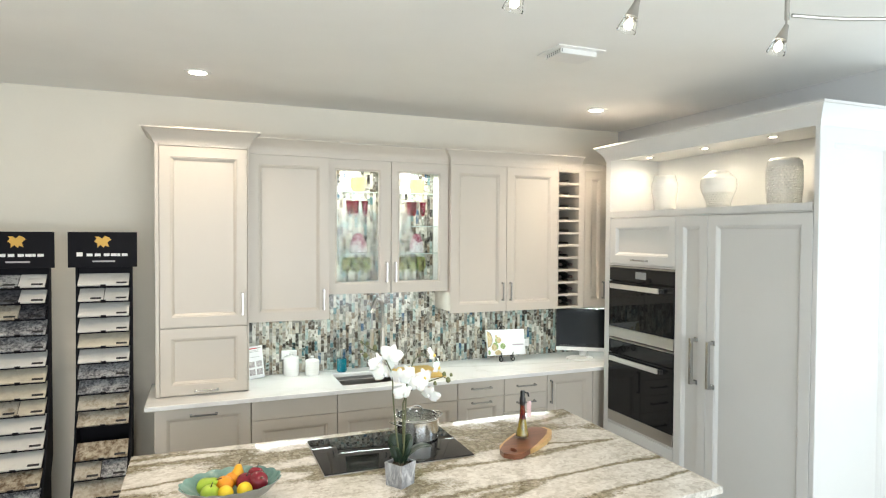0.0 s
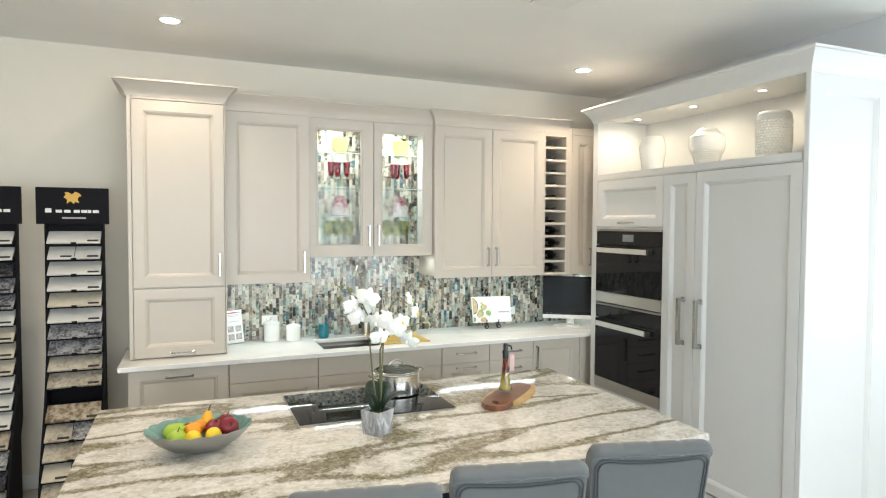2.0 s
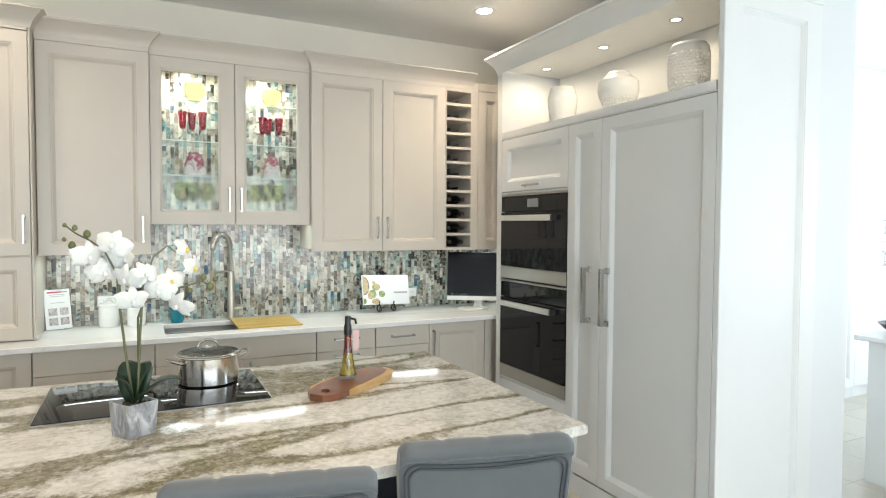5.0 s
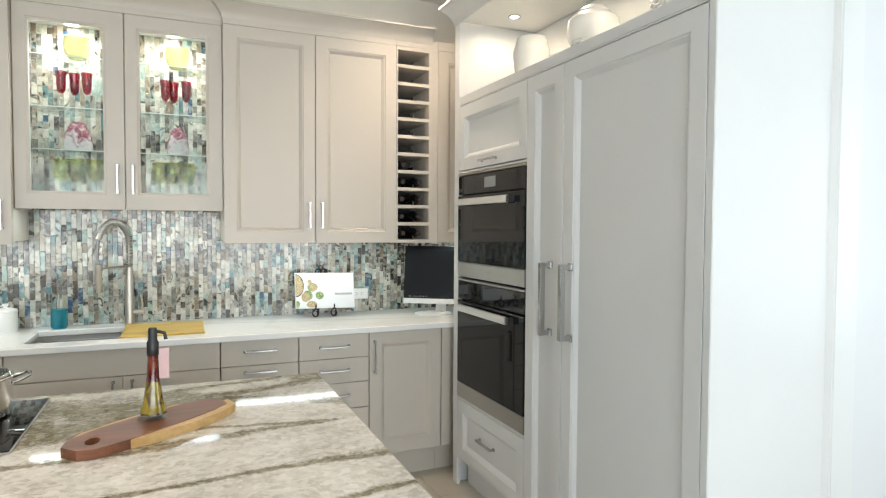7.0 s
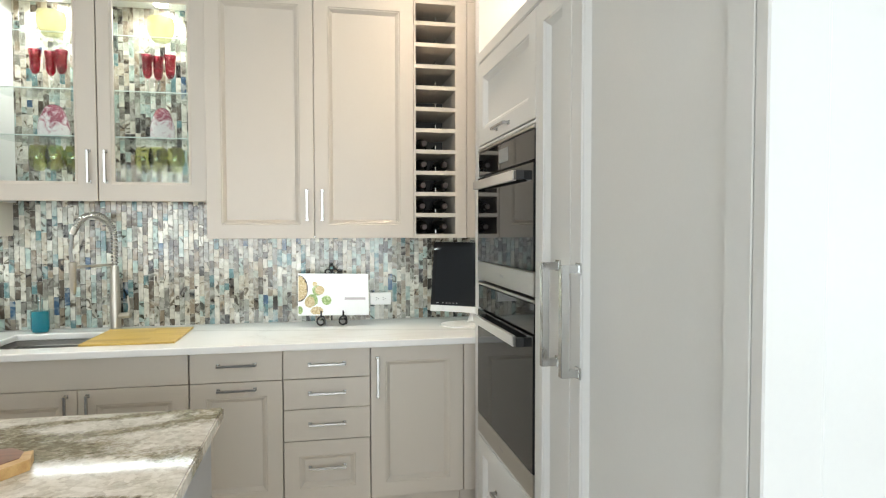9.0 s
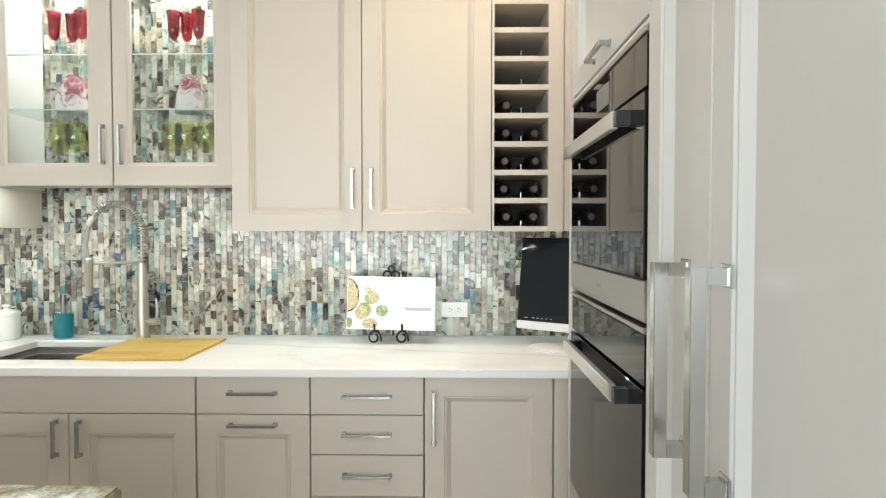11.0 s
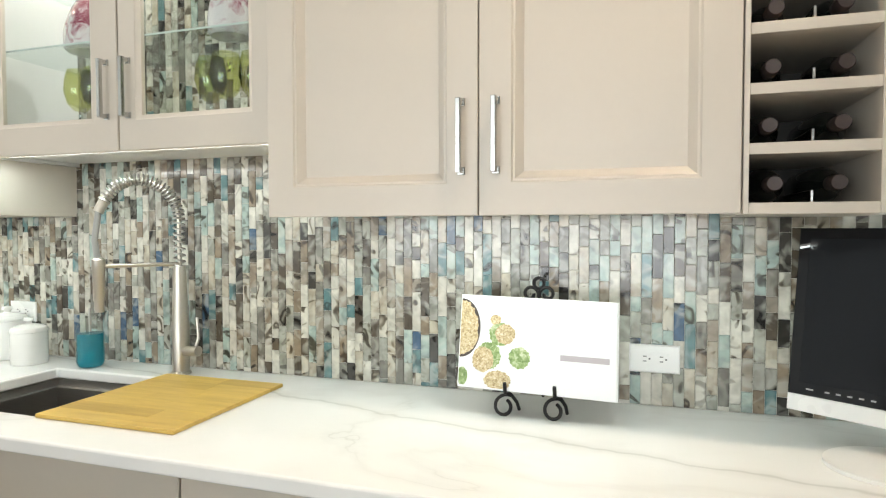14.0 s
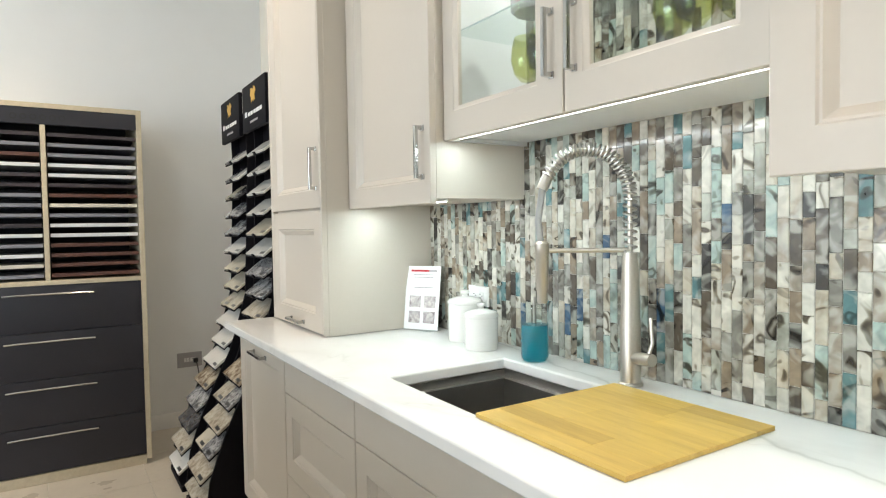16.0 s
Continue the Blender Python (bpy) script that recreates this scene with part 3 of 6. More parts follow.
def glass_cabinet():
    x0, x1, y, z0 = 0.648, 1.642, GLASS_Y, GLASS_Z
    ob = thing("glass_door_cabinet", (1.145, y, z0), "lit greige wall cabinet with two glass doors", "display cabinet")
    carcass(x0, x0 + 0.018, y, BACK, z0, DOOR_TOP, ob, BANKPAINT, name="side")
    carcass(x1 - 0.018, x1, y, BACK, z0, DOOR_TOP, ob, BANKPAINT, name="side")
    carcass(x0 + 0.018, x1 - 0.018, y, BACK, z0 + 0.012, z0 + 0.02, ob, WHITE, name="bottom")
    carcass(x0 + 0.018, x1 - 0.018, y, BACK, DOOR_TOP - 0.02, DOOR_TOP, ob, WHITE, name="top")
    part("frieze", bevelled(x0, x1, y - 0.021, BACK, DOOR_TOP, FRIEZE_TOP, width=0.001, segments=1), PAINT, ob)
    part("centre_stile", bevelled(1.142, 1.158, y, y + 0.02, z0 + 0.02, DOOR_TOP - 0.02, width=0.001, segments=1), PAINT, ob)
    to = front(y)
    for a, b, g0, g1, hu in ((x0, 1.149, 0.716, 1.048, 1.112), (1.151, x1, 1.222, 1.556, 1.186)):
        bm = bmesh.new()
        o = (a + 0.0015, b - 0.0015, z0, DOOR_TOP - 0.0015)
        h = (g0, g1, 1.684, 2.548)
        q = lambda r, i, w: (r[0] + i, r[1] - i, r[2] + i, r[3] - i, w)
        made = [[bm.verts.new(to(u, v, r[4])) for u, v in ((r[0], r[2]), (r[1], r[2]), (r[1], r[3]), (r[0], r[3]))]
                for r in (q(h, 0, 0.0), q(o, 0, 0.0), q(o, 0, 0.019), q(o, 0.002, 0.021), q(h, -0.014, 0.021), q(h, -0.010, 0.017), q(h, 0, 0.012), q(h, 0, 0.0))]
        for r, s in zip(made, made[1:]):
            for i in range(4):
                j = (i + 1) % 4
                bm.faces.new((r[i], r[j], s[j], s[i]))
        bmesh.ops.remove_doubles(bm, verts=bm.verts[:], dist=1e-5)
        door = part("door", bm, PAINT, ob)
        p = part("pane", bevelled(g0 - 0.003, g1 + 0.003, y - 0.009, y - 0.005, 1.681, 2.551, width=0.0005, segments=1), PANE, door, "clear glass pane")
        p.visible_shadow = False
        pull(hu, 1.755, 0.155, True, to, door)
    for z in (1.904, 2.125, 2.390):
        bm = bevelled(x0 + 0.019, x1 - 0.019, y + 0.012, BACK - 0.012, z - 0.006, z, width=0.001, segments=1)
        s = part("glass_shelf", bm, SHELFGLASS, ob, "greenish clear glass shelf")
        s.visible_shadow = False
        part("shelf_edge", bevelled(x0 + 0.02, x1 - 0.02, y + 0.009, y + 0.0115, z - 0.0055, z - 0.0005, width=0.0005, segments=1), SHELFEDGE, s, "pale polished glass edge")
    for x in (0.88, 1.39):
        bm = bmesh.new()
        lathe(bm, [(0, 0.0), (0.03, 0.0), (0.034, 0.004), (0.034, 0.008)], (x, 4.63, DOOR_TOP - 0.028), 20)
        part("puck_light", bm, PUCK, ob, "bright recessed cabinet light")
        lamp("cabinet_light", "SPOT", look((x, 4.625, DOOR_TOP - 0.040), (x, 4.66, 0)), 19, (0.92, 0.97, 1.0), 0.03, spot=168, blend=0.5)
    return ob


PUCK = glow("lit_diffuser", (1.0, 0.97, 0.92), 30.0)
PUCKWARM = glow("lit_warm_diffuser", (1.0, 0.90, 0.76), 30.0)
STRIP = glow("led_strip", (0.95, 0.98, 1.0), 7.0)


def strip_light(x0, x1, y, z, watts):
    ob = thing("under_cabinet_light", ((x0 + x1) / 2, y, z), "slim white LED strip under a wall cabinet", "strip light", "under-cabinet lights")
    part("channel", bevelled(x0, x1, y - 0.008, y + 0.008, z - 0.006, z, width=0.001, segments=1), WHITE, ob)
    part("diffuser", bevelled(x0 + 0.005, x1 - 0.005, y - 0.005, y + 0.005, z - 0.009, z - 0.0062, width=0.0005, segments=1), STRIP, ob)
    lamp("strip_lamp", "AREA", look(((x0 + x1) / 2, y + 0.001, z - 0.012), ((x0 + x1) / 2, y, 0)), watts, COOL, x1 - x0 - 0.02, 0.012)


base_run()
counter()
tall_unit()
ul = upper_unit("single_wall_cabinet", 0.062, 0.647, UP_Y, UP_Z, [(0.062, 0.647)], "greige wall cabinet with one panelled door", [(0.605, 1.56, 0.155)])
crown([(0.062, UP_Y - 0.021), (0.648, UP_Y - 0.021), (0.648, BACK)], FRIEZE_TOP, ul, 0.86)
gc = glass_cabinet()
ur = upper_unit("double_wall_cabinet", 1.643, 2.661, UP_Y, UP_Z, [(1.643, 2.157), (2.157, 2.661)], "greige wall cabinet with two panelled doors",
                [(2.120, 1.575, 0.155), (2.195, 1.575, 0.155)])
crown([(1.643, BACK), (1.643, UP_Y - 0.021), (2.90, UP_Y - 0.021)], FRIEZE_TOP, ur, 0.86)
crown([(0.648, GLASS_Y - 0.021), (1.643, GLASS_Y - 0.021)], FRIEZE_TOP, gc, 0.86)
first, pitch = wine_rack()
uc = upper_unit("corner_wall_cabinet", 2.941, 3.55, UP_Y, UP_Z, [(2.941, 3.175)], "greige corner wall cabinet beside the ovens", [(3.140, 1.56, 0.155)])
bottle = wine_bottle()
turns = [(0, 2.722), (0, 2.828), (1, 2.712), (1, 2.832), (2, 2.716), (2, 2.836), (3, 2.72), (3, 2.833), (4, 2.722)]
for n, (row, x) in enumerate(turns):
    m = pose(x, BACK - 0.03, first + pitch * row + 0.0415, 90.8, 0, 0)
    if n == 0:
        bottle.scale = (1, 1, 0.97)
        bottle.matrix_basis = m @ Matrix.Diagonal((1, 1, 0.97, 1))
    else:
        copy_thing(bottle, m)
strip_light(0.10, 0.62, UP_Y + 0.05, UP_Z + 0.015, 1.5)
strip_light(0.68, 1.62, GLASS_Y + 0.010, GLASS_Z + 0.011, 2.1)
strip_light(1.70, 2.64, UP_Y + 0.05, UP_Z + 0.015, 1.9)
strip_light(2.96, 3.46, UP_Y + 0.05, UP_Z + 0.015, 1.2)


# ---- oven and refrigerator bank ----
BX, BY0, BY1, BTOP = 2.915, 2.084, 3.985, 2.690


def bank():
    ob = thing("oven_wall_cabinet", (BX, 3.0, 0), "tall white cabinet bank with ovens and display niche", "tall cabinet")
    x1, t = 3.575, 0.02
    to = flank(BX)
    # carcass: sides, floor, niche and the box behind the doors
    carcass(BX + 0.001, x1, BY0 + 0.022, BY0 + 0.042, 0.0, BTOP, ob, BANKPAINT, "side_panel")
    carcass(BX + 0.001, x1, BY1 - 0.02, BY1, 0.0, BTOP, ob, BANKPAINT, "side_panel")
    carcass(BX + 0.05, x1, BY0 + 0.043, BY1 - 0.021, 0.12, 2.205, ob, BANKPAINT, "body")
    carcass(BX - 0.019, x1, BY0 + 0.043, BY1 - 0.021, 2.206, 2.249, ob, BANKPAINT, "niche_shelf")
    carcass(BX + 0.006, x1, BY0 + 0.043, BY1 - 0.021, 2.696, 2.735, ob, BANKPAINT, "niche_top")
    carcass(BX - 0.019, BX + 0.005, BY0 + 0.034, BY1 - 0.001, 2.684, 2.74, ob, BANKPAINT, "frieze")
    carcass(3.42, x1, BY0 + 0.043, BY1 - 0.021, 2.250, 2.695, ob, BANKPAINT, "niche_back")
    part("face_frame", slab(BY0, BY0 + 0.033, 0.0, BTOP, to), BANKPAINT, ob)
    part("face_frame", slab(3.922, BY1, 0.0, BTOP, to), BANKPAINT, ob)
    for z0, z1 in ((0.512, 0.529), (1.812, 1.826), (2.196, 2.206)):
        part("rail", slab(3.172 if z1 < 2 else 2.117, 3.922, z0, z1, flank(BX + 0.001)), BANKPAINT, ob)
    # end panel that faces the room
    bm = framed(BX - 0.021, x1, 0.0, BTOP, front(BY0 + 0.021), 0.11)
    part("end_panel", bm, BANKPAINT, ob, "framed white end panel")
    bm = bmesh.new()
    sweep(bm, [(BX - 0.022, 3.17), (BX - 0.022, BY0 - 0.001), (x1, BY0 - 0.001)],
          [(0, 0.0), (-0.018, 0.0), (-0.018, 0.085), (-0.012, 0.10), (-0.004, 0.112), (0, 0.112)])
    part("base_moulding", bm, BANKPAINT, ob)
    # doors and drawer
    f = part("cabinet_door", framed(3.171, 3.921, 1.828, 2.195, to), BANKPAINT, ob)
    pull(3.545, 1.862, 0.17, False, to, f)
    f = part("drawer_front", framed(3.171, 3.921, 0.165, 0.511, to), BANKPAINT, ob)
    pull(3.545, 0.36, 0.17, False, to, f)
    part("toe_kick", bevelled(BX + 0.05, BX + 0.07, 3.171, 3.921, 0, 0.165, width=0.001, segments=1), BANKPAINT, ob)
    f = part("tall_door", framed(2.874, 3.170, 0.118, 2.195, to), BANKPAINT, ob)
    pull(2.962, 1.20, 0.315, True, to, f, 0.056, 0.022)
    f = part("tall_door", framed(2.117, 2.873, 0.118, 2.195, to), BANKPAINT, ob)
    pull(2.812, 1.20, 0.315, True, to, f, 0.056, 0.022)
    bm = bmesh.new()
    sweep(bm, [(x1, BY1), (BX - 0.021, BY1), (BX - 0.021, BY0), (x1, BY0)][::-1], [(-o * 1.0, BTOP + 0.015 + u * 1.20) for o, u in CROWN])
    part("crown_moulding", bm, BANKPAINT, ob)
    for y in (3.765, 3.180, 2.61):
        bm = bmesh.new()
        lathe(bm, [(0.0, -0.001), (0.024, -0.001)], (3.16, y, 2.696), 20)
        part("puck_light", bm, PUCKWARM, ob, "small lit recessed puck light")
        bm = bmesh.new()
        lathe(bm, [(0.024, 0.0), (0.025, -0.004), (0.036, -0.003), (0.037, 0.0)], (3.16, y, 2.696), 24)
        part("trim_ring", bm, STEEL, ob)
        lamp("niche_light", "SPOT", look((3.16, y, 2.684), (3.16, y, 0)), 7.0, (1.0, 0.92, 0.74), 0.03, spot=170, blend=0.7)


def oven(z0, z1, label, panel):
    y0, y1 = 3.173, 3.919
    ob = thing("wall_oven", (BX, 3.545, z0), label, "oven", "built-in ovens")
    to = flank(BX)
    part("body", bevelled(BX + 0.004, BX + 0.045, y0 + 0.002, y1 - 0.002, z0, z1, width=0.001, segments=1), DARKSTEEL, ob)
    band = 0.085
    part("steel_trim", slab(y0, y1, z0, z0 + band, to, 0.026), STEEL, ob, "brushed steel lower band")
    door_top = z1 - 0.125
    part("door_glass", slab(y0, y1, z0 + band, door_top, to, 0.026), BLACKGLASS, ob, "black glass oven door")
    part("control_panel", slab(y0, y1, door_top + 0.004, z1 - 0.014, to, 0.022), BLACKGLASS, ob)
    part("steel_trim", slab(y0, y1, z1 - 0.014, z1, to, 0.026), STEEL, ob)
    if panel:
        part("display", slab(3.47, 3.60, door_top + 0.030, z1 - 0.035, flank(BX - 0.0215), 0.0015), SCREENGREY, ob, "grey lit touch display")
    zh = door_top - 0.038
    bm = bmesh.new()
    rings(bm, [(3.300, 3.870, zh - 0.019, zh + 0.019, 0.046), (3.300, 3.870, zh - 0.019, zh + 0.019, 0.058), (3.302, 3.868, zh - 0.017, zh + 0.017, 0.060)], to)
    h = part("handle", bm, STEELBRIGHT, ob, "flat steel towel-bar handle")
    for y in (3.283, 3.855):
        bm = bmesh.new()
        rings(bm, [(y - 0.012, y + 0.012, zh - 0.016, zh + 0.016, 0.026), (y - 0.012, y + 0.012, zh - 0.016, zh + 0.016, 0.0455 if y > 3.5 else 0.056)], to)
        part("bracket", bm, BLACK, h)
    bm = bmesh.new()
    rings(bm, [(3.52, 3.57, z0 + 0.038, z0 + 0.048, 0.0262), (3.52, 3.57, z0 + 0.038, z0 + 0.048, 0.0268)], to)
    part("badge", bm, GREYPRINT, ob)


SCREENGREY = Mat("oven_display", (0.25, 0.26, 0.27), 0.2).m
STEELBRIGHT = plain("satin_steel", (0.75, 0.74, 0.72), 0.32, 1.0, vary=0.03, grain=200)
bank()
oven(1.226, 1.810, "black glass wall oven with steel handle and display", True)
oven(0.530, 1.218, "black glass lower wall oven with steel handle", False)


# ---- island ----
IX0, IX1, IY0, IY1, ITOP = -0.589, 1.906, 1.775, 3.115, 0.940


def island():
    ob = thing("kitchen_island", (0.65, 2.5, 0), "kitchen island with veined cream stone top", "kitchen island")
    n = 24
    near = [(IX0 + (IX1 - IX0) * i / n, IY0 - 0.05 * math.sin(math.pi * i / n)) for i in range(n + 1)]
    bm = bmesh.new()
    prism(bm, near + [(IX1, IY1 - 0.045), (IX0, IY1)], ITOP - 0.034, ITOP)
    bmesh.ops.bevel(bm, geom=[e for e in bm.edges if abs(e.verts[0].co.z - e.verts[1].co.z) < 1e-5], offset=0.004, segments=2, affect="EDGES")
    part("stone_top", bm, STONE, ob, "polished cream stone with brown veins")
    part("body", bevelled(IX0 + 0.06, IX1 - 0.06, 2.16, IY1 - 0.085, 0.10, ITOP - 0.036, width=0.002), NAVY, ob, "dark painted island base")
    part("toe_kick", bevelled(IX0 + 0.11, IX1 - 0.11, 2.2, IY1 - 0.14, 0, 0.10, width=0.002), NAVY, ob)
    for x0, x1 in ((IX0 + 0.03, IX0 + 0.055), (IX1 - 0.055, IX1 - 0.03)):
        part("end_panel", bevelled(x0, x1, 1.86, IY1 - 0.08, 0, ITOP - 0.036, width=0.002), ISLANDGREY, ob, "pale grey end panel")
    to = lambda u, v, w: (u, IY1 - 0.085 + w, v)
    for i in range(4):
        a = IX0 + 0.06 + i * (IX1 - IX0 - 0.12) / 4
        part("door", framed(a, a + (IX1 - IX0 - 0.12) / 4, 0.12, ITOP - 0.045, to), ISLANDGREY, ob)


def cooktop():
    ob = thing("cooktop", (0.64, 2.77, ITOP), "black glass induction cooktop set in the island", "cooktop")
    part("steel_rim", bevelled(0.262, 1.026, 2.510, 3.022, ITOP + 0.0005, ITOP + 0.004, width=0.001), STEEL, ob)
    part("glass", bevelled(0.266, 1.022, 2.514, 3.018, ITOP + 0.004, ITOP + 0.0075, width=0.001), BLACKGLASS, ob)


island()
cooktop()


# ---- ceiling fittings ----
LAMPGLOW = glow("lit_lamp", (1.0, 0.93, 0.82), 110.0)


def downlight(x, y, watts):
    ob = thing("recessed_downlight", (x, y, CEILING), "round recessed ceiling downlight, lit", "ceiling light", "recessed downlights")
    bm = bmesh.new()
    lathe(bm, [(0.052, -0.003), (0.054, -0.006), (0.078, -0.005), (0.082, 0.0)], (x, y, CEILING), 32)
    part("trim_ring", bm, WHITE, ob)
    bm = bmesh.new()
    lathe(bm, [(0, -0.004), (0.052, -0.004)], (x, y, CEILING), 32)
    part("lens", bm, LAMPGLOW, ob)
    lamp("downlight_lamp", "SPOT", look((x, y, CEILING - 0.012), (x, y, 0)), watts, WARM, 0.05, spot=125, blend=1.0)


for x, y, watts in ((-0.273, 3.91, 28), (2.732, 3.907, 60), (-1.25, 2.75, 95)):
    downlight(x, y, watts)


def vent():
    x0, x1, y0, y1 = 1.545, 1.775, 2.570, 2.730
    ob = thing("ceiling_vent", (1.65, 2.62, CEILING), "white square ceiling air vent with side louvres", "air vent")
    part("flange", bevelled(x0 - 0.035, x1 + 0.035, y0 - 0.035, y1 + 0.035, CEILING - 0.008, CEILING - 0.0005, width=0.002), WHITE, ob)
    part("face", bevelled(x0, x1, y0, y1, CEILING - 0.034, CEILING - 0.028, width=0.002), WHITE, ob)
    part("core", bevelled(x0 + 0.012, x1, y0, y1, CEILING - 0.028, CEILING - 0.008, width=0.001), WHITE, ob)
    part("slot_shadow", bevelled(x0 + 0.006, x0 + 0.0115, y0 + 0.004, y1 - 0.004, CEILING - 0.0275, CEILING - 0.009, width=0.0005, segments=1), MATBLACK, ob)
    for i in range(8):
        y = y0 + i * (y1 - y0 - 0.011) / 7
        part("louvre", bevelled(x0, x0 + 0.006, y, y + 0.011, CEILING - 0.028, CEILING - 0.008, width=0.001, segments=1), WHITE, ob)


vent()


# ---- track lights ----
FROST = glass("ribbed_shade_glass", (0.97, 0.97, 0.95), 0.12, 1.3)
BULB = glow("lit_bulb", (1.0, 0.93, 0.80), 14.0)


def track_lights():
    ob = thing("track_light", (1.5, 1.42, CEILING), "grey metal rail light with three glass spot heads", "track light")
    bm = bmesh.new()
    tube(bm, [(0.45 + 0.08 * i, 1.43 + 0.03 * math.sin(i * 0.35), 3.01) for i in range(19)], 0.007, 8)
    part("rail", bm, STEEL, ob, "satin metal rail")
    bm = bmesh.new()
    tube(bm, [(1.88 + 0.08 * i, 1.455 - 0.030 * i, 2.918 + 0.0012 * i * (i - 6)) for i in range(11)], 0.008, 8)
    part("cable", bm, STEEL, ob, "grey power cable")
    bm = bmesh.new()
    lathe(bm, [(0, -0.04), (0.05, -0.038), (0.075, -0.02), (0.078, 0.0)], (1.86, 1.46, CEILING - 0.001), 28)
    tube(bm, [(1.86, 1.46, CEILING - 0.03), (1.86, 1.46, 2.90)], 0.009, 8)
    part("canopy", bm, STEEL, ob, "round satin ceiling canopy")
    for x, y, tilt in ((0.675, 1.43, (-0.02, 0.02)), (1.145, 1.46, (-0.03, 0.02)), (1.845, 1.45, (-0.035, 0.015))):
        top = Vector((x, y, 3.01))
        joint, end = Vector((x, y, 2.87)), Vector((x + tilt[0], y + tilt[1], 2.77))
        d = (end - joint).normalized()
        m = Matrix.Translation(joint) @ d.to_track_quat("Z", "Y").to_matrix().to_4x4()
        bm = bmesh.new()
        tube(bm, [top, joint], 0.004, 8)
        box(bm, x - 0.008, x + 0.008, y - 0.012, y + 0.012, 2.998, 3.024)
        head = part("stem", bm, STEEL, ob)
        bm = bmesh.new()
        lathe(bm, [(0, -0.006), (0.009, -0.004), (0.013, 0.018), (0.020, 0.045), (0.024, 0.058), (0.020, 0.058)], steps=20)
        bm.transform(m)
        part("socket", bm, STEEL, head)
        bm = bmesh.new()
        lathe(bm, [(0.021, 0.05), (0.026, 0.07), (0.034, 0.105), (0.0345, 0.108), (0.031, 0.106), (0.022, 0.066), (0, 0.064)], steps=24)
        bm.transform(m)
        sh = part("shade", bm, FROST, head, "ribbed clear glass shade")
        sh.visible_shadow = False
        bm = bmesh.new()
        lathe(bm, [(0, 0.066), (0.008, 0.067), (0.014, 0.080), (0.015, 0.090), (0.009, 0.099), (0, 0.101)], steps=16)
        bm.transform(m)
        part("bulb", bm, BULB, head, "small lit bulb")
        lamp("track_lamp", "SPOT", look(end + d * 0.02, end + d), 22, WARM, 0.02, spot=80, blend=0.7)


track_lights()


# ---- sample racks by the wall ----
SAMPLES = [speckled("sample_white", (0.68, 0.66, 0.62), (0.60, 0.58, 0.54), 0.40, 20), speckled("sample_cream", (0.62, 0.56, 0.45), (0.52, 0.46, 0.36), 0.45, 25),
           speckled("sample_grey", (0.45, 0.45, 0.45), (0.10, 0.10, 0.11), 0.5, 60), speckled("sample_beige", (0.52, 0.47, 0.39), (0.30, 0.25, 0.19), 0.47, 40),
           speckled("sample_brown", (0.50, 0.43, 0.33), (0.16, 0.11, 0.07), 0.5, 30), speckled("sample_dark", (0.12, 0.12, 0.13), (0.03, 0.03, 0.035), 0.5, 50)]


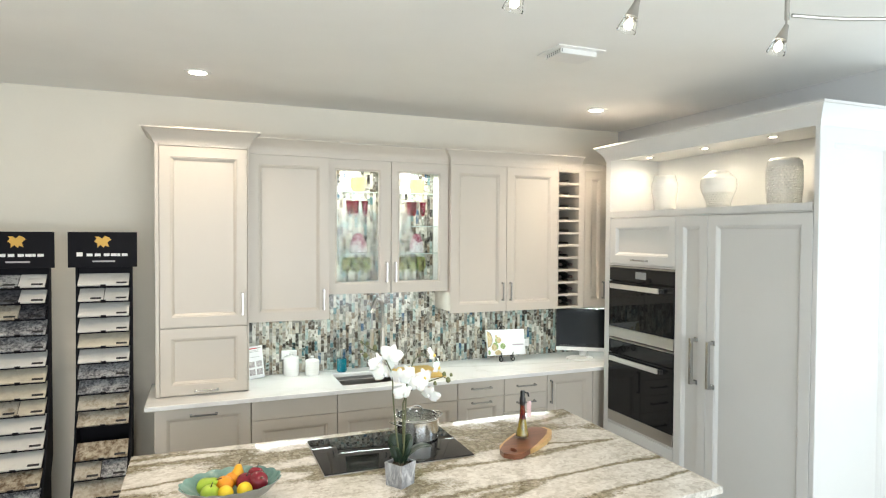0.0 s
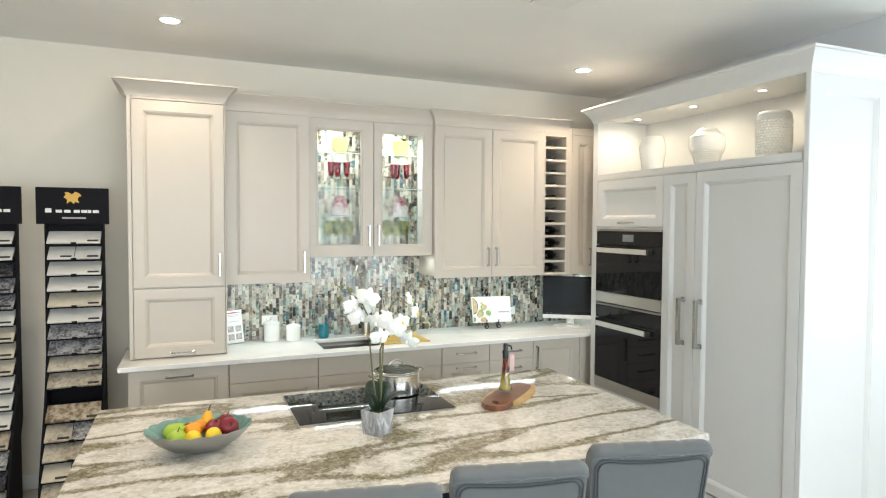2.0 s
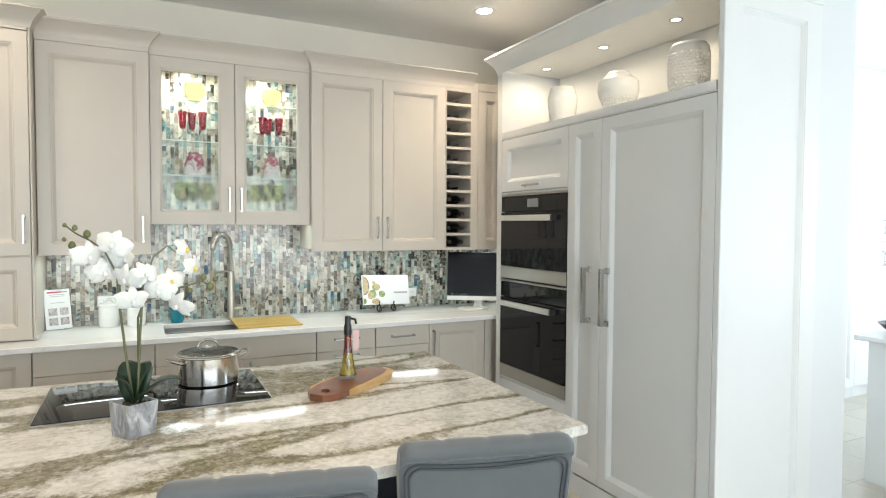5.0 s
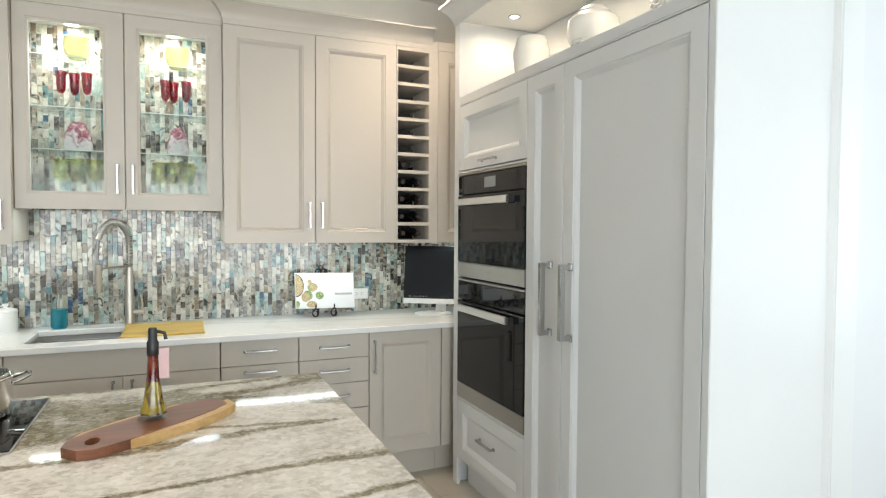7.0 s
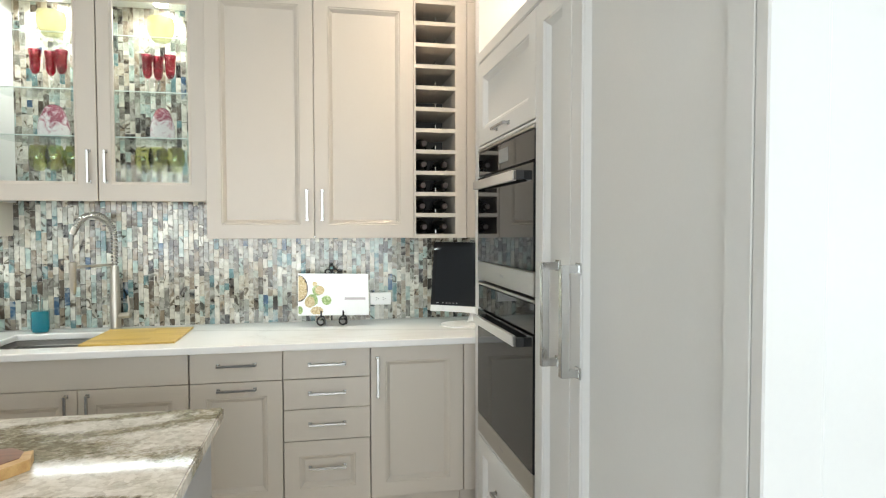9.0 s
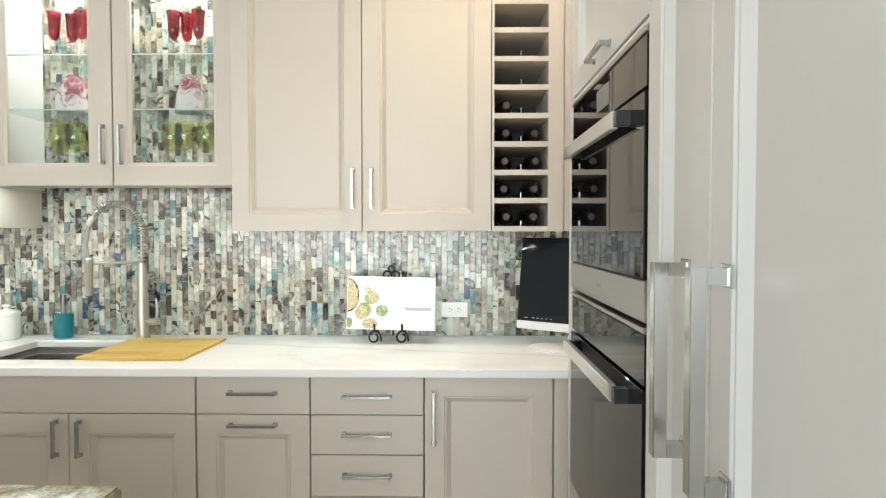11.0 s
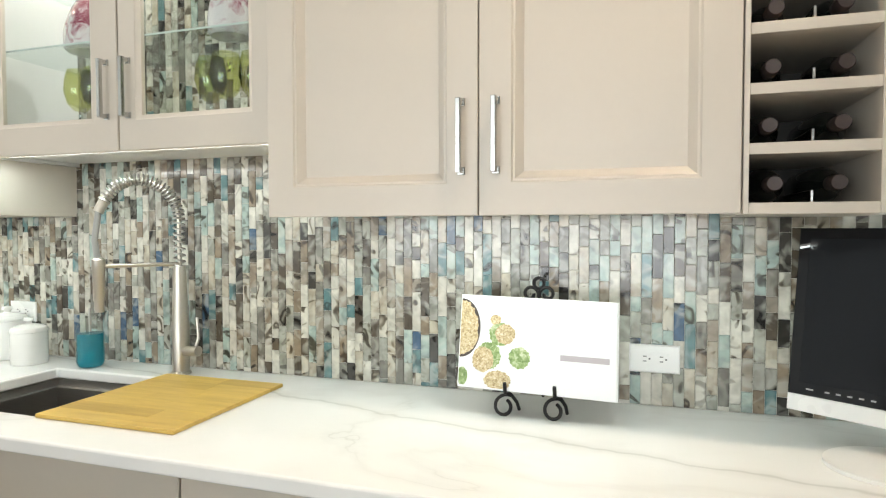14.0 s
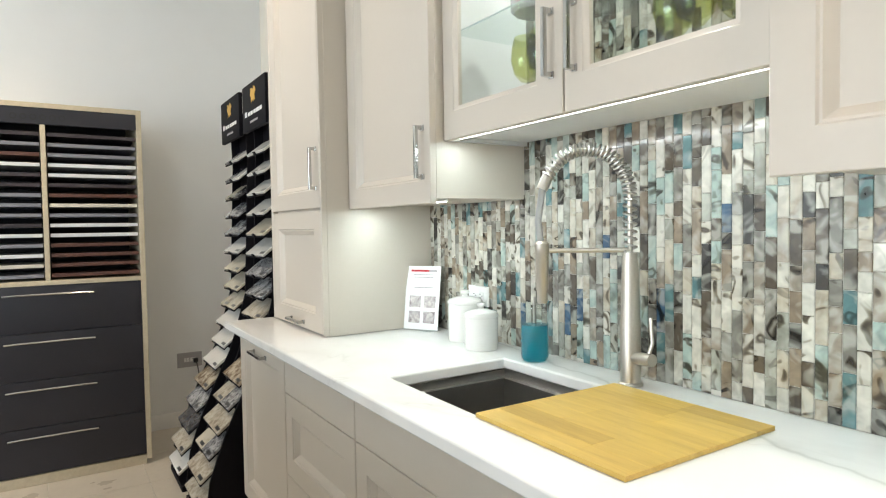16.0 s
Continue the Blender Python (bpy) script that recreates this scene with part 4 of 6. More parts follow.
def sample_rack(x0, rows):
    """A black floor rack with a sign and sloped stone samples."""
    w = 0.40
    ob = thing("sample_rack", (x0 + w / 2, 4.3, 0), "tall black floor rack full of stone samples", "display rack", "sample racks")
    prof = [(2.00, 4.30), (1.70, 4.31), (1.0, 4.28), (0.72, 4.20), (0.45, 4.07), (0.22, 3.98), (0.0, 3.95)]

    def at(z):
        for (za, ya), (zb, yb) in zip(prof, prof[1:]):
            if zb <= z <= za:
                return ya + (yb - ya) * (za - z) / (za - zb)
        return prof[0][1]
    zs = [2.0 - 0.1 * i for i in range(21)]
    for x in (x0 + 0.035, x0 + w - 0.047):
        bm = bmesh.new()
        outline = [(at(z), z) for z in zs] + [(4.36 if z > 0.5 else 4.30, z) for z in reversed(zs)]
        a, b = [bm.verts.new((x, y, z)) for y, z in outline], [bm.verts.new((x + 0.012, y, z)) for y, z in outline]
        n = len(zs)
        for i in range(n - 1):
            for q in (a, b):
                bm.faces.new((q[i], q[i + 1], q[2 * n - 2 - i], q[2 * n - 1 - i]))
        for i in range(2 * n):
            j = (i + 1) % (2 * n)
            bm.faces.new((a[i], a[j], b[j], b[i]))
        part("side_panel", bm, MATBLACK, ob)
    part("back_panel", bevelled(x0 + 0.047, x0 + w - 0.047, 4.35, 4.36, 0.02, 2.0, width=0.001, segments=1), MATBLACK, ob)
    part("foot", bevelled(x0 + 0.02, x0 + w - 0.02, 3.93, 4.30, 0.0, 0.03, width=0.004), MATBLACK, ob)
    sign = part("sign", bevelled(x0, x0 + w, 4.262, 4.282, 1.832, 2.062, width=0.003), MATBLACK, ob, "black header sign with gold emblem")
    bm = bmesh.new()
    cx = x0 + w / 2 + 0.0
    prism(bm, [(cx + u * 0.0045, v * 0.0045) for u, v in ((-11, 2), (-8, 6), (-10, 9), (-5, 9), (-1, 6), (3, 10), (8, 8), (11, 4), (8, 3), (6, 0), (8, -6), (3, -4), (1, -7), (-3, -3), (-7, -7), (-7, -1))], 0, 0.0012)
    bm.transform(Matrix.Translation((0, 4.2615, 1.992)) @ Matrix.Rotation(radians(90), 4, "X"))
    part("emblem", bm, GOLD, sign, "gold abstract emblem")
    for k, (a, h) in enumerate(((0, 0.026), (1.15, 0.018), (2.1, 0.018), (3.15, 0.018), (4.0, 0.018), (4.75, 0.018), (5.3, 0.018))):
        bm = bmesh.new()
        box(bm, x0 + 0.05 + a * 0.049, x0 + 0.05 + a * 0.049 + (0.018 if k == 5 else 0.034), 4.2603, 4.2617, 1.904, 1.904 + h)
        part("name_bar", bm, PRINT, sign)
    bm = bmesh.new()
    box(bm, x0 + 0.14, x0 + w - 0.13, 4.2603, 4.2617, 1.866, 1.876)
    part("small_print", bm, GREYPRINT, sign)
    tilt = Matrix.Rotation(radians(38), 4, "X")
    for z, kinds in rows:
        k = len(kinds)
        y = at(z)
        for i, kind in enumerate(kinds):
            wide = 0.296 / k - (0.004 if k > 1 else 0)
            xc = x0 + 0.052 + 0.296 * (i + 0.5) / k
            place = Matrix.Translation((xc, y - 0.005, z)) @ tilt
            bm = bevelled(-wide / 2, wide / 2, -0.045, 0.085, 0.0, 0.012, width=0.0015, segments=1)
            bm.transform(place)
            s = part("stone_sample", bm, SAMPLES[kind], ob)
            bm = bmesh.new()
            box(bm, wide / 2 - min(0.075, wide * 0.55), wide / 2 - 0.012, -0.034, -0.018, 0.012, 0.0128)
            bm.transform(place)
            part("name_sticker", bm, BLACK, s)
        bm = bmesh.new()
        box(bm, -0.15, 0.15, -0.05, 0.09, -0.006, -0.001)
        box(bm, -0.015, 0.015, -0.052, -0.046, -0.006, 0.016)
        bm.transform(Matrix.Translation((x0 + 0.2, y - 0.005, z)) @ tilt)
        part("ledge", bm, MATBLACK, ob)


right_rows = [(1.735 - 0.1 * i, k) for i, k in enumerate(((0,), (0, 0), (0,), (0,), (1,), (0,), (2,), (2,), (3,), (3,)))]
right_rows += [(0.64 - 0.105 * i, k) for i, k in enumerate(((4,), (3, 2), (3,), (1, 2), (3,), (3,)))]
left_rows = [(1.735 - 0.1 * i, k) for i, k in enumerate(((2, 0), (5, 0), (3, 5), (2,), (2,), (0,), (1,), (1,), (3, 1), (0,)))]
left_rows += [(0.735 - 0.105 * i, k) for i, k in enumerate(((0,), (0,), (4,), (2,), (5,), (3,), (0,)))]
sample_rack(-1.055, right_rows)
sample_rack(-1.530, left_rows)


# ---- door sample cabinet on the west side ----
def sample_cabinet():
    x0, x1, y0, y1, top = -2.27, -1.68, 2.915, 3.857, 2.020
    ob = thing("sample_cabinet", (-1.95, 3.386, 0), "charcoal drawer cabinet with maple edges and door samples", "display cabinet")
    t = 0.026
    for name, b in (("side", (x0, x1, y0, y0 + t, 0.03, top)), ("side", (x0, x1, y1 - t, y1, 0.03, top)), ("top", (x0, x1, y0 + t, y1 - t, top - t, top)),
                    ("shelf", (x0, x1, y0 + t, y1 - t, 1.060, 1.085)), ("divider", (x0, x1 - 0.004, 3.375, 3.399, 1.085, 1.908)), ("plinth", (x0, x1 - 0.01, y0 + t, y1 - t, 0.0, 0.055))):
        part(name, bevelled(*b, width=0.0015, segments=1), MAPLE, ob, "pale maple edge")
    part("back", bevelled(x0, x0 + 0.012, y0 + t, y1 - t, 0.06, top - t, width=0.001, segments=1), CHARCOAL, ob)
    head = part("header", bevelled(x1 - 0.03, x1 - 0.004, y0 + t, y1 - t, 1.908, top - t, width=0.0015, segments=1), CHARCOAL, ob, "charcoal header board")
    bm = bmesh.new()
    for a in range(6):
        y = 3.262 + a * 0.043
        for k in range(14):
            u, v = k / 14 * 2 * math.pi, (k + 1) / 14 * 2 * math.pi
            r0, r1 = 0.010, 0.016
            vs = [bm.verts.new((x1 - 0.0035, y + r * math.cos(w), 1.945 + r * math.sin(w))) for r, w in ((r0, u), (r1, u), (r1, v), (r0, v))]
            bm.faces.new(vs)
    part("logo_shapes", bm, BLACK, head, "row of dark round logo shapes")
    for i in range(4):
        z0, z1 = 0.06 + 0.25 * i, 0.06 + 0.25 * (i + 1)
        f = part("drawer_front", bevelled(x1 - 0.022, x1 - 0.002, y0 + t + 0.002, y1 - t - 0.002, z0 + 0.0015, z1 - 0.0015, width=0.0015), CHARCOAL, ob)
        bm = bmesh.new()
        z = z1 - 0.045
        tube(bm, [(x1 - 0.002, 3.18, z - 0.006), (x1 + 0.022, 3.185, z - 0.003), (x1 + 0.028, 3.25, z), (x1 + 0.028, 3.53, z), (x1 + 0.022, 3.592, z - 0.003), (x1 - 0.002, 3.597, z - 0.006)], 0.006, 8)
        part("handle", bm, CHROME, f, "long chrome bow handle")
    rng = random.Random(9)
    for c, (a, b) in enumerate(((y0 + t, 3.375), (3.399, y1 - t))):
        for i in range(15):
            z = 1.100 + 0.0535 * i
            if c == 0:
                mat = DOORS[rng.choice((0, 0, 1, 2, 3)) if i < 9 else rng.choice((2, 3, 3, 4, 0))]
            else:
                mat = DOORS[(4, 4, 4, 4, 0, 0, 2, 1, 4, 3, 0, 0, 2, 2, 3)[i]]
            part("door_sample", bevelled(x1 - 0.33, x1 - 0.012 + rng.uniform(-0.004, 0.004), a + 0.006, b - 0.006, z, z + 0.019, width=0.0012, segments=1), mat, ob)


DOORS = [plain("sample_door_white", (0.74, 0.75, 0.76), 0.25), plain("sample_door_cream", (0.62, 0.58, 0.5), 0.35), plain("sample_door_grey", (0.22, 0.22, 0.25), 0.3),
         plain("sample_door_dark", (0.05, 0.04, 0.045), 0.3), wood("sample_door_walnut", (0.06, 0.025, 0.018), (0.16, 0.07, 0.05), 1.0, 0.35, 90)]
sample_cabinet()


# ---- chairs along the island ----
def bar_chair():
    ob = thing("bar_chair", (0, 0, 0), "grey velvet bar chair with rolled tufted back", "chair", "chairs along the island")
    prof = [(0.045, 0.50), (0.022, 0.70), (0.000, 0.86), (-0.022, 1.006), (-0.032, 1.011), (-0.040, 1.022), (-0.041, 1.034), (-0.034, 1.046), (-0.014, 1.055),
            (0.016, 1.051), (0.045, 1.025), (0.062, 0.98), (0.072, 0.86), (0.090, 0.70), (0.110, 0.50)]
    mid = [(sum(p[0] for p in prof) / len(prof), sum(p[1] for p in prof) / len(prof))]
    bm, rows, n = bmesh.new(), [], 36
    for i in range(n + 1):
        s = -1 + 2 * i / n
        e = max(0.0, (abs(s) - 0.90) / 0.10)
        shrink = 1 - 0.30 * e * e
        crease = sum(math.exp(-((s - c) / 0.035) ** 2) for c in (-0.5, 0.0, 0.5))
        row = []
        for y, z in prof:
            half = 0.234 - 0.022 * max(0.0, (0.95 - z) / 0.45)
            roll = 1.0 if z > 0.95 else 0.0
            cy = 0.065 - 0.11 * (z - 0.5)
            yy = cy + (y - cy) * shrink
            zz = z - roll * (0.004 * crease + 0.016 * e * e) * (1 if z > 0.99 else 0.3)
            row.append(bm.verts.new((s * half, yy, zz)))
        rows.append(row)
    k = len(prof)
    for a, b in zip(rows, rows[1:]):
        for i in range(k):
            bm.faces.new((a[i], a[(i + 1) % k], b[(i + 1) % k], b[i])).smooth = True
    bm.faces.new(rows[0][::-1]), bm.faces.new(rows[-1])
    back = part("backrest", bm, VELVET, ob, "rolled velvet backrest with piped panel")
    for inset in (0.0, 0.011):
        pts = []
        w, h = 0.219 - inset, 1.000 - inset
        def rear(z):
            for (ya, za), (yb, zb) in zip(prof[:4], prof[1:4]):
                if za <= z <= zb:
                    return ya + (yb - ya) * (z - za) / (zb - za)
            return prof[3][0]
        for i in range(8):
            z = 0.52 + (h - 0.03 - 0.52) * i / 7
            pts.append((-(w - 0.022 * (0.95 - z) / 0.45), rear(z) - 0.003, z))
        for a in (25, 50, 75):
            pts.append((-w + 0.03 * (1 - math.cos(radians(a))), rear(h) - 0.003, h - 0.03 + 0.03 * math.sin(radians(a))))
        for i in range(13):
            s = -1 + 2 * i / 12
            pts.append((s * (w - 0.035), rear(h) - 0.003, h - 0.010 * (1 - s * s)))
        pts += [(-x, y, z) for x, y, z in reversed(pts[:11])]
        bm = bmesh.new()
        tube(bm, pts, 0.0035, 6)
        part("piping", bm, PIPING, back)
    bm = bevelled(-0.235, 0.235, 0.04, 0.50, 0.50, 0.66, width=0.04, segments=4)
    part("seat", bm, VELVET, ob, smooth=True)
    for x in (-0.19, 0.19):
        for y, d in ((0.10, -0.03), (0.45, 0.01)):
            bm = bmesh.new()
            tube(bm, [(x, y, 0.51), (x * 1.04, y + d, 0.0)], 0.022, 8, taper=0.014)
            part("leg", bm, DARKWOOD, ob)
    bm = bmesh.new()
    tube(bm, [(-0.195, 0.457, 0.2), (0.195, 0.457, 0.2)], 0.011, 8)
    part("footrest", bm, DARKWOOD, ob)
    return ob


chair = bar_chair()
chair.scale = (1, 1, 0.985)
for n, (x, y, turn) in enumerate(((-0.300, 1.60, -9), (0.310, 1.575, -12), (0.845, 1.57, -14), (1.400, 1.57, -15))):
    m = pose(x, y, 0, 0, 0, turn)
    if n == 0:
        chair.matrix_basis = m @ Matrix.Diagonal((*chair.scale, 1))
    else:
        copy_thing(chair, m)


# ---- things on the island ----
def fruit_bowl():
    cx, cy = -0.148, 2.375
    ob = thing("fruit_bowl", (cx, cy, ITOP), "oval scalloped turquoise glass bowl", "bowl")
    bm = bmesh.new()
    steps, prof = 72, [(0.0, 0.006), (0.35, 0.007), (0.55, 0.018), (0.80, 0.050), (1.0, 0.090), (1.005, 0.094), (0.985, 0.094), (0.78, 0.056), (0.53, 0.025), (0.30, 0.014), (0.0, 0.013)]
    rows = []
    for i, (r, z) in enumerate(prof):
        if r == 0:
            rows.append([bm.verts.new((cx, cy, ITOP + z))])
            continue
        row = []
        for k in range(steps):
            a = 2 * math.pi * k / steps
            f = 1 + 0.030 * r * (abs(math.sin(a * 9)) - 0.5)
            row.append(bm.verts.new((cx + 0.200 * r * f * math.cos(a), cy + 0.148 * r * f * math.sin(a), ITOP + z + 0.006 * r * r * abs(math.sin(a * 9)))))
        rows.append(row)
    for a, b in zip(rows, rows[1:]):
        for i in range(steps):
            j = (i + 1) % steps
            if len(a) == 1:
                bm.faces.new((a[0], b[i], b[j])).smooth = True
            elif len(b) == 1:
                bm.faces.new((a[i], a[j], b[0])).smooth = True
            else:
                bm.faces.new((a[i], a[j], b[j], b[i])).smooth = True
    bowl = part("bowl", bm, TURQUOISE, ob, "turquoise glaze inside, pewter outside")
    bowl.data.materials.append(PEWTER)
    for p in bowl.data.polygons:
        p.material_index = 1 if p.index < 5 * steps else 0

    def fruit(kind, x, y, z, r, mat, label, lean=(0, 0)):
        f = thing(kind, (cx + x, cy + y, ITOP + z), label, kind, "fruit in the bowl")
        if kind == "lemon":
            p = [(0, -0.95 * r)] + [(r * 0.86 * math.sin(a), -r * 1.05 * math.cos(a)) for a in (0.35, 0.7, 1.05, 1.4, 1.75, 2.1, 2.45, 2.8)] + [(0, 1.08 * r)]
        elif kind == "pear":
            p = [(0, -r)] + [(r * math.sin(a), -r * math.cos(a)) for a in (0.4, 0.8, 1.2, 1.6)] + [(r * 0.86, r * 0.45), (r * 0.62, r * 0.95), (r * 0.46, r * 1.35), (r * 0.30, r * 1.6), (0, r * 1.68)]
        else:
            p = [(0, -0.86 * r), (0.3 * r, -0.93 * r)] + [(r * math.sin(a), -r * 0.93 * math.cos(a)) for a in (0.6, 0.95, 1.3, 1.65, 2.0, 2.35, 2.65)] + [(0.18 * r, 0.84 * r), (0.0, 0.70 * r)]
        bm = bmesh.new()
        lathe(bm, p, steps=20)
        tip = p[-1][1]
        m = Matrix.Translation(f.location) @ Euler((lean[0], lean[1], 0)).to_matrix().to_4x4()
        bm.transform(m)
        part("flesh", bm, mat, f)
        if kind != "lemon" and kind != "orange":
            bm = bmesh.new()
            tube(bm, [(0, 0, tip - 0.004), (0.002, 0, tip + 0.010), (0.006, 0.002, tip + 0.022)], 0.002, 6)
            bm.transform(m)
            part("stalk", bm, DARKWOOD, f)
    fruit("apple", -0.082, -0.040, 0.070, 0.038, GREENAPPLE, "glossy green apple in the bowl", (0.2, 0.1))
    fruit("pear", -0.098, 0.025, 0.076, 0.036, GREENAPPLE, "green pear lying in the bowl", (0.5, 0.9))
    fruit("orange", -0.026, 0.020, 0.074, 0.039, ORANGE, "bright orange in the bowl")
    fruit("orange", 0.005, 0.055, 0.080, 0.030, ORANGE, "small orange fruit in the bowl")
    fruit("lemon", -0.024, -0.058, 0.070, 0.036, YELLOW, "yellow lemon in the bowl", (1.3, 0.6))
    fruit("lemon", 0.050, -0.055, 0.072, 0.036, YELLOW, "yellow lemon beside the apples", (1.4, -0.6))
    fruit("pear", 0.028, 0.070, 0.084, 0.031, YELLOWPEAR, "golden pear standing in the bowl", (-0.1, 0.15))
    fruit("apple", 0.058, 0.010, 0.078, 0.040, REDAPPLE, "dark red apple in the bowl", (0.3, 0.1))
    fruit("apple", 0.108, -0.005, 0.080, 0.042, REDAPPLE, "dark red apple at the rim", (0.9, 0.3))
    fruit("apple", 0.102, 0.055, 0.086, 0.036, REDAPPLE, "dark red apple behind the others", (-0.2, 0.2))


def scallop_glass():
    m = Mat("turquoise_glass", (0.16, 0.42, 0.38), 0.16)
    v = m.coord()
    n = m.noise(12, v, 4, 0.6, 0.6).outputs[0]
    m.colour(m.ramp(n, [(0.3, (0.10, 0.21, 0.195)), (0.55, (0.20, 0.36, 0.325)), (0.75, (0.40, 0.50, 0.46))]))
    m.set("Coat Weight", 0.6)
    m.bump(n, 0.2, 0.004)
    return m.m


PEWTER = plain("hammered_pewter", (0.36, 0.36, 0.34), 0.38, 0.7, vary=0.2, grain=45, bump=0.4)
TURQUOISE = scallop_glass()
GREENAPPLE = plain("green_apple_skin", (0.36, 0.50, 0.05), 0.3, vary=0.15, grain=50)
REDAPPLE = plain("red_apple_skin", (0.20, 0.012, 0.025), 0.22, vary=0.35, grain=40)
ORANGE = plain("orange_peel", (0.85, 0.32, 0.02), 0.4, vary=0.08, grain=220, bump=0.2)
YELLOW = plain("lemon_peel", (0.85, 0.58, 0.03), 0.38, vary=0.08, grain=200, bump=0.15)
YELLOWPEAR = plain("pear_skin", (0.82, 0.42, 0.03), 0.35, vary=0.12)
fruit_bowl()


def marbled():
    m = Mat("marbled_concrete", rough=0.5)
    v = m.coord((1, 1, 0.35), (10, 20, 0))
    n = m.noise(26, v, 5, 0.65, 1.4).outputs[0]
    m.colour(m.ramp(n, [(0.32, (0.16, 0.165, 0.18)), (0.5, (0.36, 0.37, 0.39)), (0.66, (0.66, 0.67, 0.69))]))
    return m.m


PETAL = plain("orchid_petal", (0.74, 0.735, 0.71), 0.5, vary=0.05, grain=50, bump=0.08, Subsurface_Weight=0.15)
LEAF = plain("orchid_leaf", (0.010, 0.026, 0.013), 0.35, vary=0.3, grain=30)
STEM = plain("orchid_stem", (0.10, 0.105, 0.045), 0.5, vary=0.25)
BUD = plain("orchid_bud", (0.12, 0.13, 0.05), 0.5, vary=0.3)
LIP = plain("orchid_lip", (0.75, 0.55, 0.12), 0.5, vary=0.2)
MARBLED = marbled()
MOSS = plain("dark_moss", (0.05, 0.04, 0.025), 0.9, vary=0.4, grain=90, bump=0.6)


def orchid():
    cx, cy, rng = 0.565, 2.312, random.Random(7)
    ob = thing("potted_orchid", (cx, cy, ITOP), "white orchid in a marbled grey square pot", "potted plant")
    turn = Matrix.Translation((cx, cy, ITOP)) @ Matrix.Rotation(radians(33), 4, "Z")
    bm = bmesh.new()
    rings(bm, [(-0.044, 0.044, -0.044, 0.044, 0.0005), (-0.050, 0.050, -0.050, 0.050, 0.104), (-0.045, 0.045, -0.045, 0.045, 0.104), (-0.043, 0.043, -0.043, 0.043, 0.09)], lambda u, v, w: (u, v, w))
    bm.transform(turn)
    part("pot", bm, MARBLED, ob, "square marbled concrete pot")
    bm = bmesh.new()
    for i in range(26):
        x, y = rng.uniform(-0.036, 0.036), rng.uniform(-0.036, 0.036)
        lathe(bm, [(0, -0.008), (0.009, 0.0), (0.006, 0.008), (0, 0.011)], (x, y, 0.092), 6)
    bm.transform(turn)
    part("moss", bm, MOSS, ob)

    def blade(points, width, mat, name, cup=0.25, parent=None):
        """A leaf or petal: a cupped strip along points, widest in the middle."""
        bm, rows, n = bmesh.new(), [], len(points)
        for i, p in enumerate(points):
            s = i / (n - 1)
            w = width * (math.sin(math.pi * min(0.98, 0.08 + 0.9 * s)) ** 0.7)
            a = points[max(0, i - 1)]
            b = points[min(n - 1, i + 1)]
            d = (Vector(b) - Vector(a)).normalized()
            side = d.cross(Vector((0, 0, 1)))
            side = side.normalized() if side.length > 0.05 else Vector((1, 0, 0))
            up = side.cross(d)
            rows.append([bm.verts.new(Vector(p) + side * w * k + up * abs(k) * w * cup) for k in (-1, -0.5, 0, 0.5, 1)])
        for a, b in zip(rows, rows[1:]):
            for k in range(4):
                bm.faces.new((a[k], a[k + 1], b[k + 1], b[k])).smooth = True
        o = part(name, bm, mat, parent or ob)
        s = o.modifiers.new("thick", "SOLIDIFY")
        s.thickness = 0.003
        return o
    for az, reach, rise, w in ((-15, 0.14, 0.075, 0.036), (60, 0.04, 0.12, 0.056), (190, 0.05, 0.085, 0.030), (15, 0.05, 0.10, 0.036)):
        a = radians(az)
        pts = [(cx + reach * s * math.cos(a), cy + reach * s * math.sin(a), ITOP + 0.095 + rise * math.sin(s * 1.9)) for s in [i / 7 for i in range(8)]]
        blade(pts, w, LEAF, "leaf")
    # two flowering stems with their supports
    stems = [[(0, 0, 0.09), (-0.02, 0.005, 0.25), (-0.035, 0, 0.40), (-0.04, -0.01, 0.50), (-0.075, -0.01, 0.575), (-0.115, 0, 0.605), (-0.150, 0.01, 0.625), (-0.172, 0.01, 0.645)],
             [(0.02, 0.01, 0.09), (0.015, 0.01, 0.25), (0.015, 0.01, 0.36), (0.03, 0.005, 0.405), (0.09, 0.0, 0.44), (0.15, 0.0, 0.455), (0.20, -0.01, 0.47), (0.225, -0.01, 0.455)],
             [(0.01, -0.01, 0.09), (0.02, -0.005, 0.3), (0.03, 0.0, 0.46), (0.06, 0.0, 0.55), (0.10, 0.0, 0.585), (0.135, 0.0, 0.555)]]
    for st in stems:
        bm = bmesh.new()
        pts = [Vector((cx + x, cy + y, ITOP + z)) for x, y, z in st]
        fine = [pts[0]]
        for a, b in zip(pts, pts[1:]):
            fine += [a.lerp(b, t) for t in (0.34, 0.67, 1.0)]
        tube(bm, fine, 0.0042, 7, taper=0.0022)
        part("stem", bm, STEM, ob)

